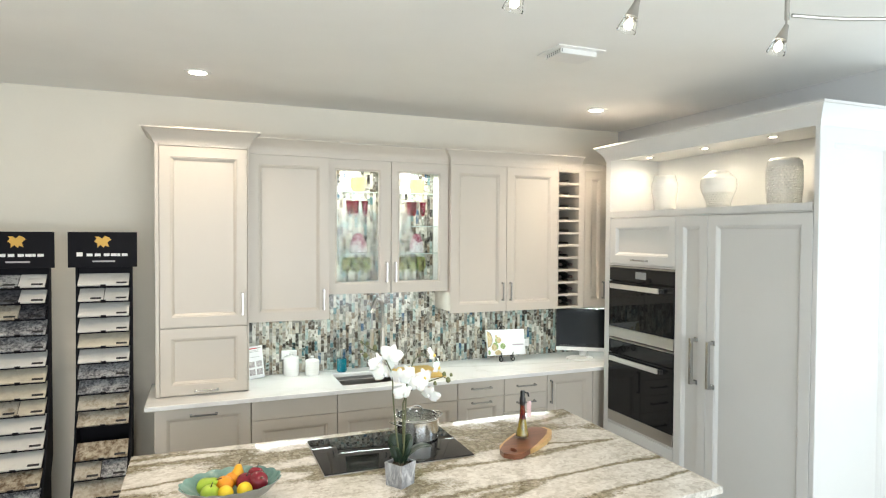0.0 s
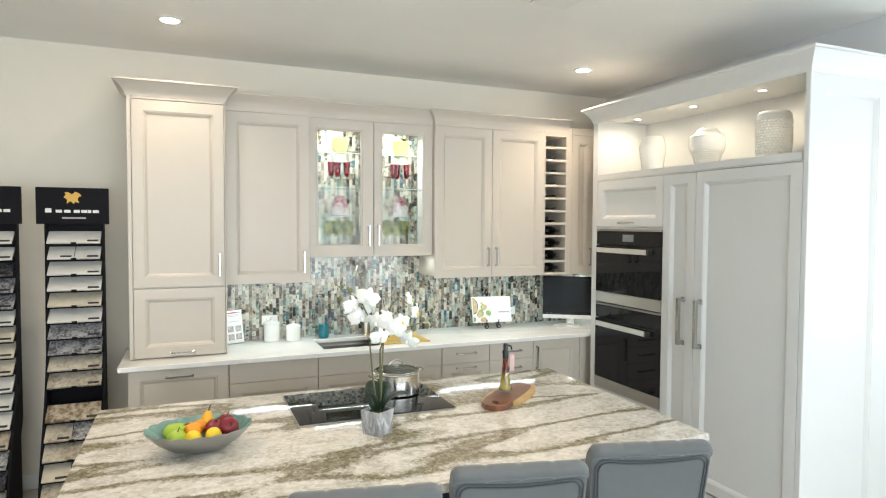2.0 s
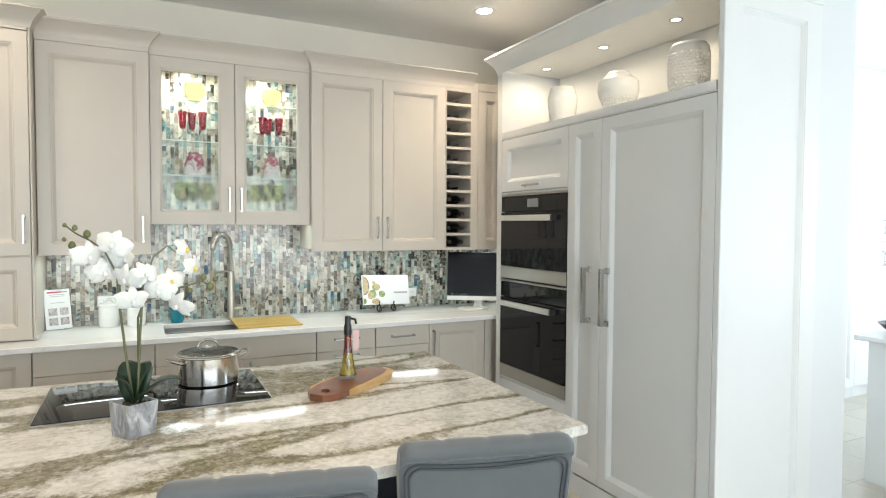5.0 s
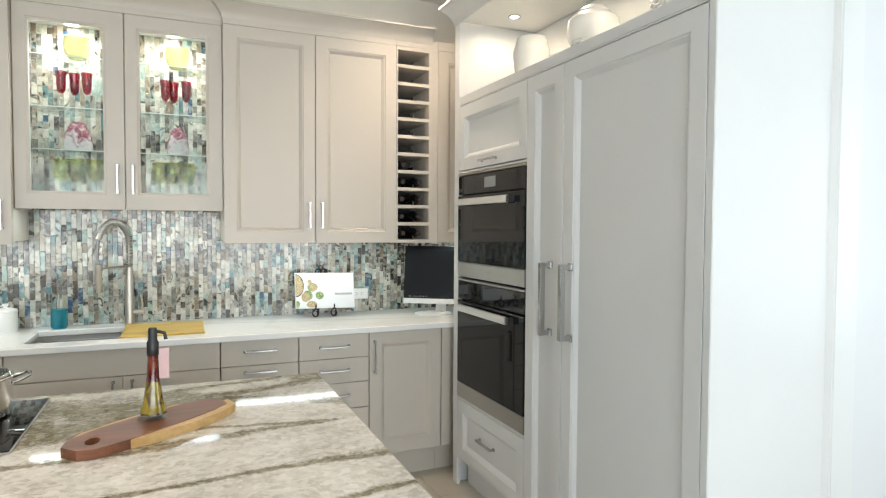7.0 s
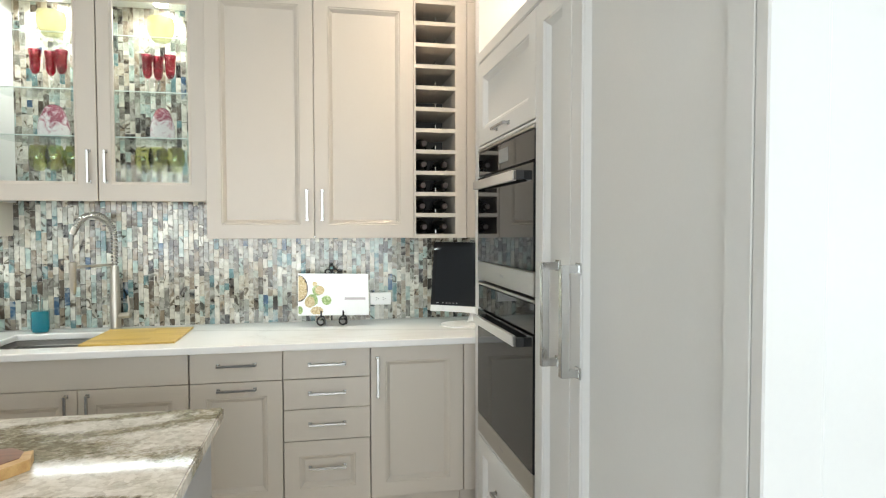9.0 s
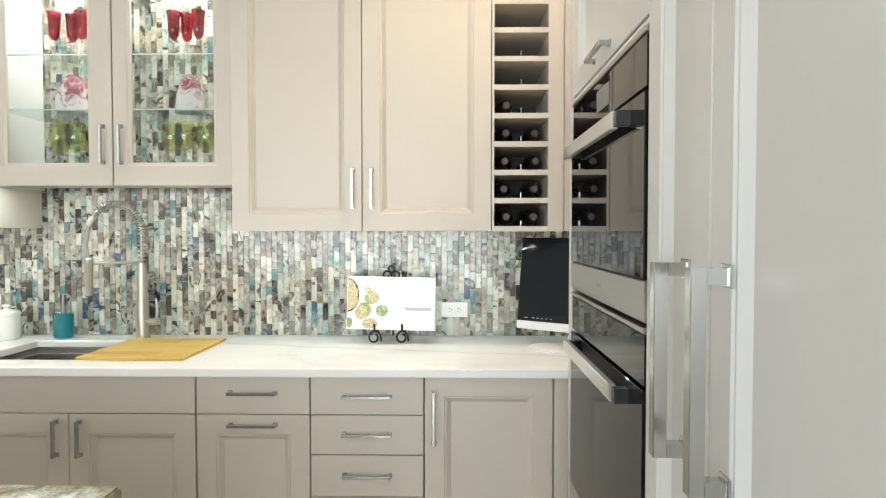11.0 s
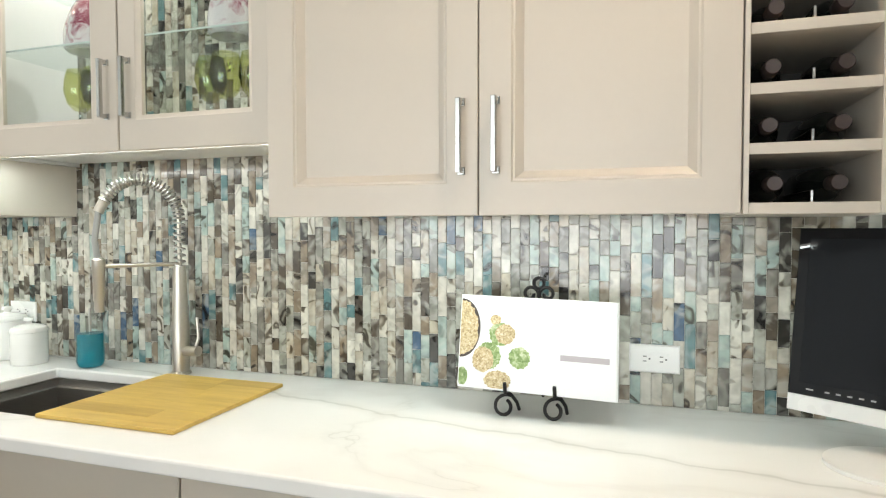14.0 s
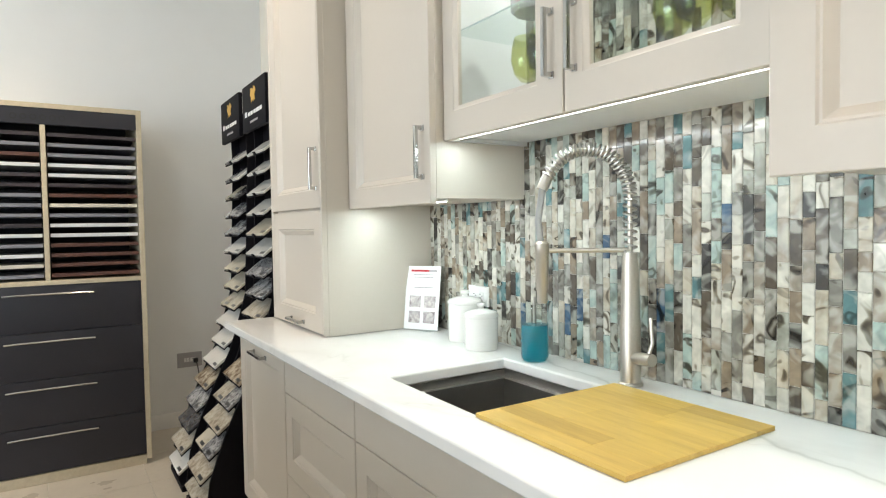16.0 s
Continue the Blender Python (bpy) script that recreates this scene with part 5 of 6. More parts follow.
    def flower(x, y, z, size, face, roll):
        x, size = x + 0.045, size * 0.86
        z = 0.36 + (z - 0.335) * 0.93
        m = Matrix.Translation((cx + x, cy + y, ITOP + z)) @ Euler((radians(face[0]), 0, radians(face[1]))).to_matrix().to_4x4() @ Matrix.Rotation(radians(roll), 4, "Y")
        bm = bmesh.new()
        for az, length, w in ((90, 0.95, 0.32), (212, 0.95, 0.30), (328, 0.95, 0.30), (16, 1.08, 0.52), (164, 1.08, 0.52)):
            a, rows = radians(az), []
            for i in range(7):
                s = i / 6
                half = w * (math.sin(math.pi * (0.12 + 0.86 * s)) ** 0.65)
                row = []
                for k in (-1, -0.5, 0, 0.5, 1):
                    u, v = length * s, half * k
                    bend = -0.16 * s + 0.42 * s * s + 0.16 * k * k * s + 0.05 * math.sin(9 * s + 3 * k + az)
                    row.append(bm.verts.new((size * (u * math.cos(a) - v * math.sin(a)), -size * (0.14 - bend * 0.9) + (0.002 if w > 0.5 else 0), size * (u * math.sin(a) + v * math.cos(a)))))
                rows.append(row)
            for p, q in zip(rows, rows[1:]):
                for k in range(4):
                    bm.faces.new((p[k], p[k + 1], q[k + 1], q[k])).smooth = True
        bm.transform(m)
        f = part("flower", bm, PETAL, ob, "white orchid blossom")
        bm = bmesh.new()
        lathe(bm, [(0, -0.2 * size), (0.13 * size, -0.10 * size), (0.15 * size, 0.02 * size), (0.08 * size, 0.16 * size), (0, 0.2 * size)], steps=10)
        bm.transform(m @ Matrix.Translation((0, -0.24 * size, -0.05 * size)))
        part("lip", bm, LIP if size < 0.046 else PETAL, f)
    for args in ((-0.16, -0.02, 0.545, 0.058, (12, 38), 0), (-0.095, -0.02, 0.580, 0.060, (0, -15), 20), (-0.120, 0.01, 0.490, 0.058, (10, 10), -12), (-0.060, -0.03, 0.470, 0.058, (22, -38), 8),
                 (-0.010, -0.02, 0.480, 0.056, (-14, 28), -15), (0.030, -0.01, 0.425, 0.058, (6, -10), 10), (-0.045, -0.04, 0.40, 0.054, (14, 15), 0), (0.085, -0.02, 0.375, 0.056, (18, -46), 25),
                 (0.065, 0.0, 0.455, 0.052, (0, 10), -8), (0.105, 0.0, 0.560, 0.052, (-12, 62), 30), (0.130, 0.0, 0.500, 0.050, (10, 52), 12), (-0.070, 0.02, 0.53, 0.055, (0, 40), 5)):
        flower(*args)
    for x, y, z, r in ((-0.158, 0.01, 0.588, 0.011), (-0.150, 0.01, 0.640, 0.008), (-0.118, 0.0, 0.622, 0.011), (-0.176, 0.01, 0.648, 0.006), (-0.178, 0.01, 0.606, 0.006), (0.225, -0.01, 0.452, 0.012), (0.205, -0.01, 0.482, 0.010), (0.165, 0.0, 0.44, 0.009), (0.24, -0.01, 0.475, 0.008)):
        bm = bmesh.new()
        lathe(bm, [(0, -r * 1.2), (r * 0.8, -r * 0.7), (r, 0), (r * 0.7, r * 0.8), (0, r * 1.3)], (cx + x, cy + y, ITOP + z), 10)
        part("bud", bm, BUD, ob)


orchid()


def stock_pot():
    c = (0.835, 2.865, ITOP + 0.008)
    ob = thing("stock_pot", c, "polished steel stock pot with glass lid", "cooking pot")
    bm = bmesh.new()
    lathe(bm, [(0, 0), (0.110, 0), (0.118, 0.006), (0.121, 0.110), (0.125, 0.114), (0.122, 0.117), (0.116, 0.110), (0.114, 0.012), (0, 0.010)], c, 48)
    part("body", bm, POTSTEEL, ob)
    bm = bmesh.new()
    lathe(bm, [(0.119, 0.117), (0.123, 0.120), (0.118, 0.124), (0.112, 0.124), (0.112, 0.118)], c, 48)
    lid = part("lid_rim", bm, CHROME, ob)
    bm = bmesh.new()
    lathe(bm, [(0.113, 0.122), (0.085, 0.130), (0.05, 0.136), (0, 0.139), (0, 0.136), (0.05, 0.133), (0.085, 0.127), (0.112, 0.119)], c, 40)
    g = part("lid_glass", bm, PANE, lid, "domed clear glass lid")
    g.visible_shadow = False
    bm = bmesh.new()
    arc = [(c[0] + 0.040 * math.cos(a), c[1] + 0.012, c[2] + 0.138 + 0.032 * math.sin(a)) for a in (math.pi * i / 12 for i in range(13))]
    tube(bm, arc, 0.0055, 8)
    lathe(bm, [(0, 0.138), (0.016, 0.139), (0.014, 0.145), (0, 0.147)], (c[0], c[1] + 0.012, c[2]), 14)
    part("lid_handle", bm, CHROME, lid)
    for s in (-1, 1):
        bm = bmesh.new()
        d = Vector((math.cos(radians(20)), math.sin(radians(20)), 0)) * s
        e = Vector((-d.y, d.x, 0))
        base = Vector(c) + d * 0.118
        tube(bm, [base + e * k + d * q + Vector((0, 0, h)) for k, q, h in ((-0.035, 0, 0.092), (-0.035, 0.025, 0.100), (-0.028, 0.042, 0.107), (0, 0.048, 0.110), (0.028, 0.042, 0.107), (0.035, 0.025, 0.100), (0.035, 0, 0.092))], 0.005, 8)
        part("side_handle", bm, CHROME, ob)


def serving_board():
    c, a = Vector((1.345, 2.565)), radians(39)
    ob = thing("serving_board", (c.x, c.y, ITOP), "red walnut serving board with pale live edge", "serving board")
    d, e = Vector((math.cos(a), math.sin(a))), Vector((-math.sin(a), math.cos(a)))
    h = 0.026

    def shape(pts):
        return [tuple(c + d * u + e * v) for u, v in pts]
    lower = [(-0.235, -0.035), (-0.205, -0.062), (-0.10, -0.074), (0.05, -0.070), (0.16, -0.060), (0.225, -0.040)]
    bm = bmesh.new()
    outer = shape(lower + [(0.245, 0.0), (0.235, 0.045), (0.18, 0.072), (0.05, 0.080), (-0.10, 0.078), (-0.20, 0.060), (-0.24, 0.02)])
    # the thumb hole is a ring of its own, joined to the outline by a fan
    hole = shape([(-0.175 + 0.024 * math.cos(2 * math.pi * k / 13 + math.pi), -0.004 + 0.024 * math.sin(2 * math.pi * k / 13 + math.pi + 0.5)) for k in range(13)])
    z0, z1 = ITOP + 0.0008, ITOP + h
    rows = [[bm.verts.new((x, y, z)) for x, y in ring] for ring, z in ((hole, z0), (outer, z0), (outer, z1), (hole, z1))]
    for p, q in zip(rows, rows[1:] + rows[:1]):
        for i in range(13):
            j = (i + 1) % 13
            bm.faces.new((p[i], p[j], q[j], q[i]))
    part("plank", bm, WALNUT, ob)
    bm = bmesh.new()
    prism(bm, shape([(-0.12, -0.0745), (0.05, -0.0705), (0.16, -0.0605), (0.225, -0.0405), (0.245, -0.0005), (0.262, -0.006), (0.238, -0.062), (0.165, -0.088), (0.05, -0.098), (-0.06, -0.090)]), z0, z1 - 0.001)
    part("live_edge", bm, SAPWOOD, ob, "pale wavy sapwood edge")
    bm = bmesh.new()
    prism(bm, shape([(0.17, 0.0755), (0.05, 0.0805), (-0.10, 0.0785), (-0.19, 0.063), (-0.15, 0.084), (-0.05, 0.094), (0.06, 0.095), (0.14, 0.087)]), z0, z1 - 0.001)
    part("live_edge", bm, SAPWOOD, ob, "pale wavy sapwood edge")
    return z1


def oil_bottle(z):
    c = (1.345, 2.600, z + 0.0005)
    ob = thing("oil_bottle", c, "flared glass oil bottle with black pourer", "bottle")
    bm = bmesh.new()
    lathe(bm, [(0, 0), (0.042, 0.0), (0.044, 0.005), (0.036, 0.020), (0.029, 0.045), (0.022, 0.085), (0.0170, 0.125), (0.0150, 0.165), (0.0140, 0.19), (0.0130, 0.19)], c, 24)
    b = part("glass", bm, PANE, ob)
    b.visible_shadow = False
    inner = [(0.014, 0.0355), (0.020, 0.0345), (0.045, 0.0275), (0.085, 0.0208), (0.105, 0.0182), (0.125, 0.0158), (0.165, 0.0138), (0.180, 0.0132)]
    for name, z0, z1, mat in (("herbs", 0.014, 0.020, HERBS), ("oil", 0.0202, 0.105, OIL), ("chillies", 0.1052, 0.180, CHILLI)):
        bm = bmesh.new()
        side = [(r, q) for q, r in inner if z0 - 0.001 <= q <= z1 + 0.001]
        lathe(bm, [(0, z0)] + side + [(0, z1)], c, 20)
        part(name, bm, mat, ob)
    bm = bmesh.new()
    lathe(bm, [(0.0150, 0.178), (0.0158, 0.180), (0.0158, 0.215), (0.0120, 0.222), (0.0120, 0.250), (0.0100, 0.256), (0, 0.256)], c, 20)
    part("pourer", bm, BLACK, ob, "black plastic pourer cap")
    bm = bmesh.new()
    tube(bm, [(c[0] + 0.012, c[1], c[2] + 0.245), (c[0] + 0.030, c[1] - 0.004, c[2] + 0.240), (c[0] + 0.034, c[1] - 0.005, c[2] + 0.222)], 0.005, 8)
    part("spout", bm, BLACK, ob)
    bm = bevelled(c[0] + 0.016, c[0] + 0.042, c[1] - 0.020, c[1] - 0.0185, c[2] + 0.115, c[2] + 0.20, width=0.0005, segments=1)
    part("tag", bm, PINKTAG, ob, "pale pink paper tag")


def bottled(name, cols, scale):
    """Herbs and pods seen through oil."""
    m = Mat(name, rough=0.08)
    n = m.noise(scale, m.coord((1, 1, 0.45), (20, 15, 0)), 3, 0.6, 1.2).outputs[0]
    m.colour(m.ramp(n, [(0.34 + 0.3 * i / (len(cols) - 1), c) for i, c in enumerate(cols)]))
    m.set("Coat Weight", 0.4)
    return m.m


HERBS = bottled("settled_herbs", [(0.03, 0.02, 0.01), (0.10, 0.05, 0.01), (0.30, 0.20, 0.02)], 90)
OIL = bottled("golden_oil", [(0.06, 0.022, 0.008), (0.17, 0.10, 0.008), (0.30, 0.20, 0.012), (0.36, 0.25, 0.02)], 50)
CHILLI = bottled("red_chillies", [(0.03, 0.006, 0.005), (0.12, 0.010, 0.009), (0.17, 0.015, 0.012), (0.26, 0.10, 0.03)], 55)
PINKTAG = plain("pink_tag", (0.62, 0.42, 0.42), 0.6)
POTSTEEL = plain("polished_pot_steel", (0.90, 0.88, 0.86), 0.16, 1.0, vary=0.02, bump=0)
stock_pot()
oil_bottle(serving_board())


# ---- things on the counter ----
def bamboo_board():
    ob = thing("bamboo_board", (1.33, 4.37, COUNTER), "honey bamboo chopping board across the sink", "chopping board")
    x0, x1, y0, y1, n = 1.133, 1.532, 4.158, 4.578, 7
    rng = random.Random(2)
    edges = [y0 + (y1 - y0) * i / n for i in range(n + 1)]
    for i in range(n):
        cut = rng.uniform(0.3, 0.7) * (x1 - x0) + x0
        for a, b in ((x0, cut), (cut, x1)):
            part("strip", bevelled(a, b, edges[i], edges[i + 1], COUNTER + 0.001, COUNTER + 0.010, width=0.0004, segments=1), BAMBOO, ob)


TAPSTEEL = plain("champagne_steel", (0.56, 0.52, 0.46), 0.40, 1.0, vary=0.05, grain=200)


HOSEGREY = plain("grey_hose", (0.30, 0.30, 0.29), 0.5, vary=0.08)


def faucet():
    b = Vector((1.146, 4.622, COUNTER))
    ob = thing("kitchen_faucet", b, "brushed steel spring-neck kitchen faucet", "faucet")
    d = Vector((-0.63, -0.77, 0)).normalized()
    bm = bmesh.new()
    lathe(bm, [(0, 0), (0.030, 0), (0.030, 0.006), (0.0255, 0.010), (0.0255, 0.16), (0.0235, 0.165), (0.0200, 0.30), (0.0175, 0.33), (0, 0.33)], b, 28)
    part("column", bm, TAPSTEEL, ob)
    arc = [b + Vector((0, 0, 0.33 + 0.02 * i)) for i in range(8)]
    top = arc[-1]
    arc += [top + d * (0.105 - 0.105 * math.cos(a)) + Vector((0, 0, 0.118 * math.sin(a))) for a in (math.pi * i / 24 * 0.86 for i in range(1, 25))]
    bm = bmesh.new()
    tube(bm, arc, 0.006, 8)
    part("hose", bm, TAPSTEEL, ob)
    # the spring wound round the hose
    dense = []
    for p, q in zip(arc, arc[1:]):
        dense += [p.lerp(q, t / 14) for t in range(14)]
    coil, side = [], Vector((-d.y, d.x, 0))
    for i, p in enumerate(dense[:-1]):
        w = (dense[i + 1] - p).normalized()
        n = side.cross(w)
        turn = 2 * math.pi * i / 13.0
        coil.append(p + (side * math.cos(turn) + n * math.sin(turn)) * 0.0150)
    bm = bmesh.new()
    tube(bm, coil, 0.0034, 6)
    part("spring", bm, STEEL, ob, "bright coiled spring")
    end = arc[-1]
    drop = Vector((b.x, b.y, 0)) + d * 0.215
    bm = bmesh.new()
    way = (end - arc[-2]).normalized()
    tube(bm, [end - way * 0.004, end + way * 0.032], 0.0145, 14)
    part("collar", bm, TAPSTEEL, ob)
    bm = bmesh.new()
    s = end + way * 0.03
    tube(bm, [s, s.lerp(Vector((drop.x, drop.y, COUNTER + 0.33)), 0.5) + d * 0.010, Vector((drop.x, drop.y, COUNTER + 0.33))], 0.0085, 10)
    part("spray_hose", bm, HOSEGREY, ob, "grey flexible spray hose")
    bm = bmesh.new()
    lathe(bm, [(0, 0.205), (0.012, 0.205), (0.0130, 0.21), (0.0135, 0.235), (0.0155, 0.24), (0.0165, 0.325), (0.0180, 0.328), (0.0180, 0.356), (0.012, 0.362), (0, 0.362)], (drop.x, drop.y, COUNTER), 20)
    part("spray_head", bm, TAPSTEEL, ob)
    bm = bmesh.new()
    tube(bm, [b + Vector((0, 0, 0.337)), Vector((drop.x, drop.y, COUNTER + 0.337))], 0.0064, 10)
    part("holder_bar", bm, TAPSTEEL, ob)
    bm = bmesh.new()
    tube(bm, [b + Vector((0.02, -0.004, 0.072)), b + Vector((0.075, -0.012, 0.076))], 0.0155, 14)
    lever = part("lever_hub", bm, TAPSTEEL, ob)
    bm = bmesh.new()
    tube(bm, [b + Vector((0.062, -0.010, 0.082)), b + Vector((0.066, 0.0, 0.115)), b + Vector((0.058, 0.004, 0.175))], 0.0048, 8)
    part("lever", bm, TAPSTEEL, lever)


def canister(x, y, r, h, label):
    ob = thing("canister", (x, y, COUNTER), label, "canister", "white canisters")
    c = (x, y, COUNTER)
    bm = bmesh.new()
    lathe(bm, [(0, 0.0005), (r * 0.96, 0.0005), (r, 0.006), (r, h - 0.008), (r * 0.97, h), (0, h)], c, 36)
    part("body", bm, CERAMIC, ob)
    bm = bmesh.new()
    lathe(bm, [(r * 0.9, h + 0.0005), (r * 1.03, h + 0.001), (r * 1.04, h + 0.007), (r * 0.94, h + 0.016), (r * 0.5, h + 0.024), (r * 0.2, h + 0.026), (r * 0.16, h + 0.031), (r * 0.27, h + 0.038), (r * 0.24, h + 0.047), (0, h + 0.050)], c, 36)
    part("lid", bm, CERAMIC, ob)


def soap_jar():
    c = (0.800, 4.610, COUNTER)
    ob = thing("soap_jar", c, "clear glass jar half full of blue soap", "jar")
    bm = bmesh.new()
    ribs = [(0.0415 - 0.0005 * math.cos(k * math.pi), 0.014 + 0.0095 * k) for k in range(12)]
    lathe(bm, [(0, 0.001), (0.036, 0.001)] + ribs + [(0.036, 0.134), (0.029, 0.146), (0.028, 0.168), (0.030, 0.170), (0.030, 0.176), (0.0275, 0.176)], c, 32)
    g = part("glass", bm, PANE, ob)
    g.visible_shadow = False
    bm = bmesh.new()
    lathe(bm, [(0, 0.004), (0.0345, 0.004)] + [(r - 0.0012, z) for r, z in ribs if z < 0.112] + [(0, 0.112)], c, 28)
    part("soap", bm, BLUESOAP, ob, "bright blue liquid soap")
    bm = bmesh.new()
    lathe(bm, [(0, 0.113), (0.004, 0.113), (0.004, 0.19), (0, 0.19)], c, 10)
    part("tube", bm, STEEL, ob)


BLUESOAP = Mat("blue_soap", (0.010, 0.36, 0.48), 0.04, Transmission_Weight=0.55).m


def info_card():
    p, q = Vector((0.070, 4.570)), Vector((0.190, 4.640))
    ob = thing("info_card", ((p.x + q.x) / 2, (p.y + q.y) / 2, COUNTER), "white printed info card in an acrylic stand", "card stand")
    u = (q - p).normalized()
    n = Vector((u.y, -u.x))
    w, h = 0.150, 0.246
    up = (Vector((0, 0, 1)) - Vector((n.x, n.y, 0)) * 0.16).normalized()
    base = Vector((p.x, p.y, COUNTER + 0.004))

    def patch(a0, a1, b0, b1, w0, w1):
        bm = bmesh.new()
        out = Vector((u.x, u.y, 0)).cross(up)
        rings(bm, [(a0, a1, b0, b1, w0), (a0, a1, b0, b1, w1)], lambda s, t, k: base + Vector((u.x, u.y, 0)) * s + up * t + out * k)
        return bm
    card = part("card", patch(0, w, 0, h, 0, 0.003), PAPER, ob)
    part("red_band", patch(0.02, 0.10, h - 0.022, h - 0.014, 0.003, 0.0036), RED, card)
    part("grey_band", patch(0.10, 0.135, h - 0.022, h - 0.014, 0.003, 0.0036), GREYPRINT, card)
    for i, t in enumerate((0.215, 0.205, 0.165)):
        part("text_line", patch(0.03 + 0.004 * i, 0.12, h - 0.250 + t, h - 0.250 + t + 0.003, 0.003, 0.0036), GREYPRINT, card)
    for i, (a, b) in enumerate(((0.02, 0.085), (0.085, 0.085), (0.02, 0.025), (0.085, 0.025))):
        part("photo", patch(a, a + 0.05, b, b + 0.045, 0.003, 0.0036), PHOTO, card, "small printed photo")
    part("foot", bevelled(p.x - 0.0, q.x, p.y + 0.03, p.y + 0.10, COUNTER + 0.0005, COUNTER + 0.004, width=0.001), PANE, ob)


def photo_print(name, cols, scale):
    m = Mat(name, rough=0.4)
    n = m.noise(scale, m.coord(), 4, 0.6, 0.8).outputs[0]
    k = len(cols)
    m.colour(m.ramp(n, [(0.3 + 0.4 * i / (k - 1), c) for i, c in enumerate(cols)]))
    return m.m


PHOTO = photo_print("small_photo", [(0.20, 0.16, 0.16), (0.45, 0.40, 0.40), (0.70, 0.66, 0.62)], 40)
FOOD = photo_print("food_photo", [(0.26, 0.15, 0.06), (0.58, 0.44, 0.23), (0.78, 0.69, 0.50)], 190)
GREENS = photo_print("salad_photo", [(0.10, 0.18, 0.04), (0.27, 0.38, 0.13), (0.66, 0.68, 0.46)], 90)


def outlet(x0, x1, z0, z1, wall, label, finish=None):
    ob = thing("wall_outlet", ((x0 + x1) / 2, NORTH, (z0 + z1) / 2), label, "outlet", "wall outlets")
    to = wall
    bm = bmesh.new()
    rings(bm, [(x0, x1, z0, z1, 0.0), (x0, x1, z0, z1, 0.004), (x0 + 0.003, x1 - 0.003, z0 + 0.003, z1 - 0.003, 0.007)], to)
    plate = part("plate", bm, finish or WHITE, ob)
    cx, cz = (x0 + x1) / 2, (z0 + z1) / 2
    for s in (-1, 1):
        c = cx + s * 0.0195
        bm = bmesh.new()
        rings(bm, [(c - 0.0165, c + 0.0165, cz - 0.0135, cz + 0.0135, 0.007), (c - 0.0165, c + 0.0165, cz - 0.0135, cz + 0.0135, 0.0085)], to)
        r = part("receptacle", bm, WHITE, plate)
        bm = bmesh.new()
        for a, b in ((c - 0.007, cz + 0.005), (c - 0.007, cz - 0.007)):
            rings(bm, [(a, a + 0.008, b, b + 0.0022, 0.0084), (a, a + 0.008, b, b + 0.0022, 0.009)], to)
        rings(bm, [(c + 0.006, c + 0.010, cz - 0.002, cz + 0.002, 0.0084), (c + 0.006, c + 0.010, cz - 0.002, cz + 0.002, 0.009)], to)
        o = part("slots", bm, BLACK, plate)


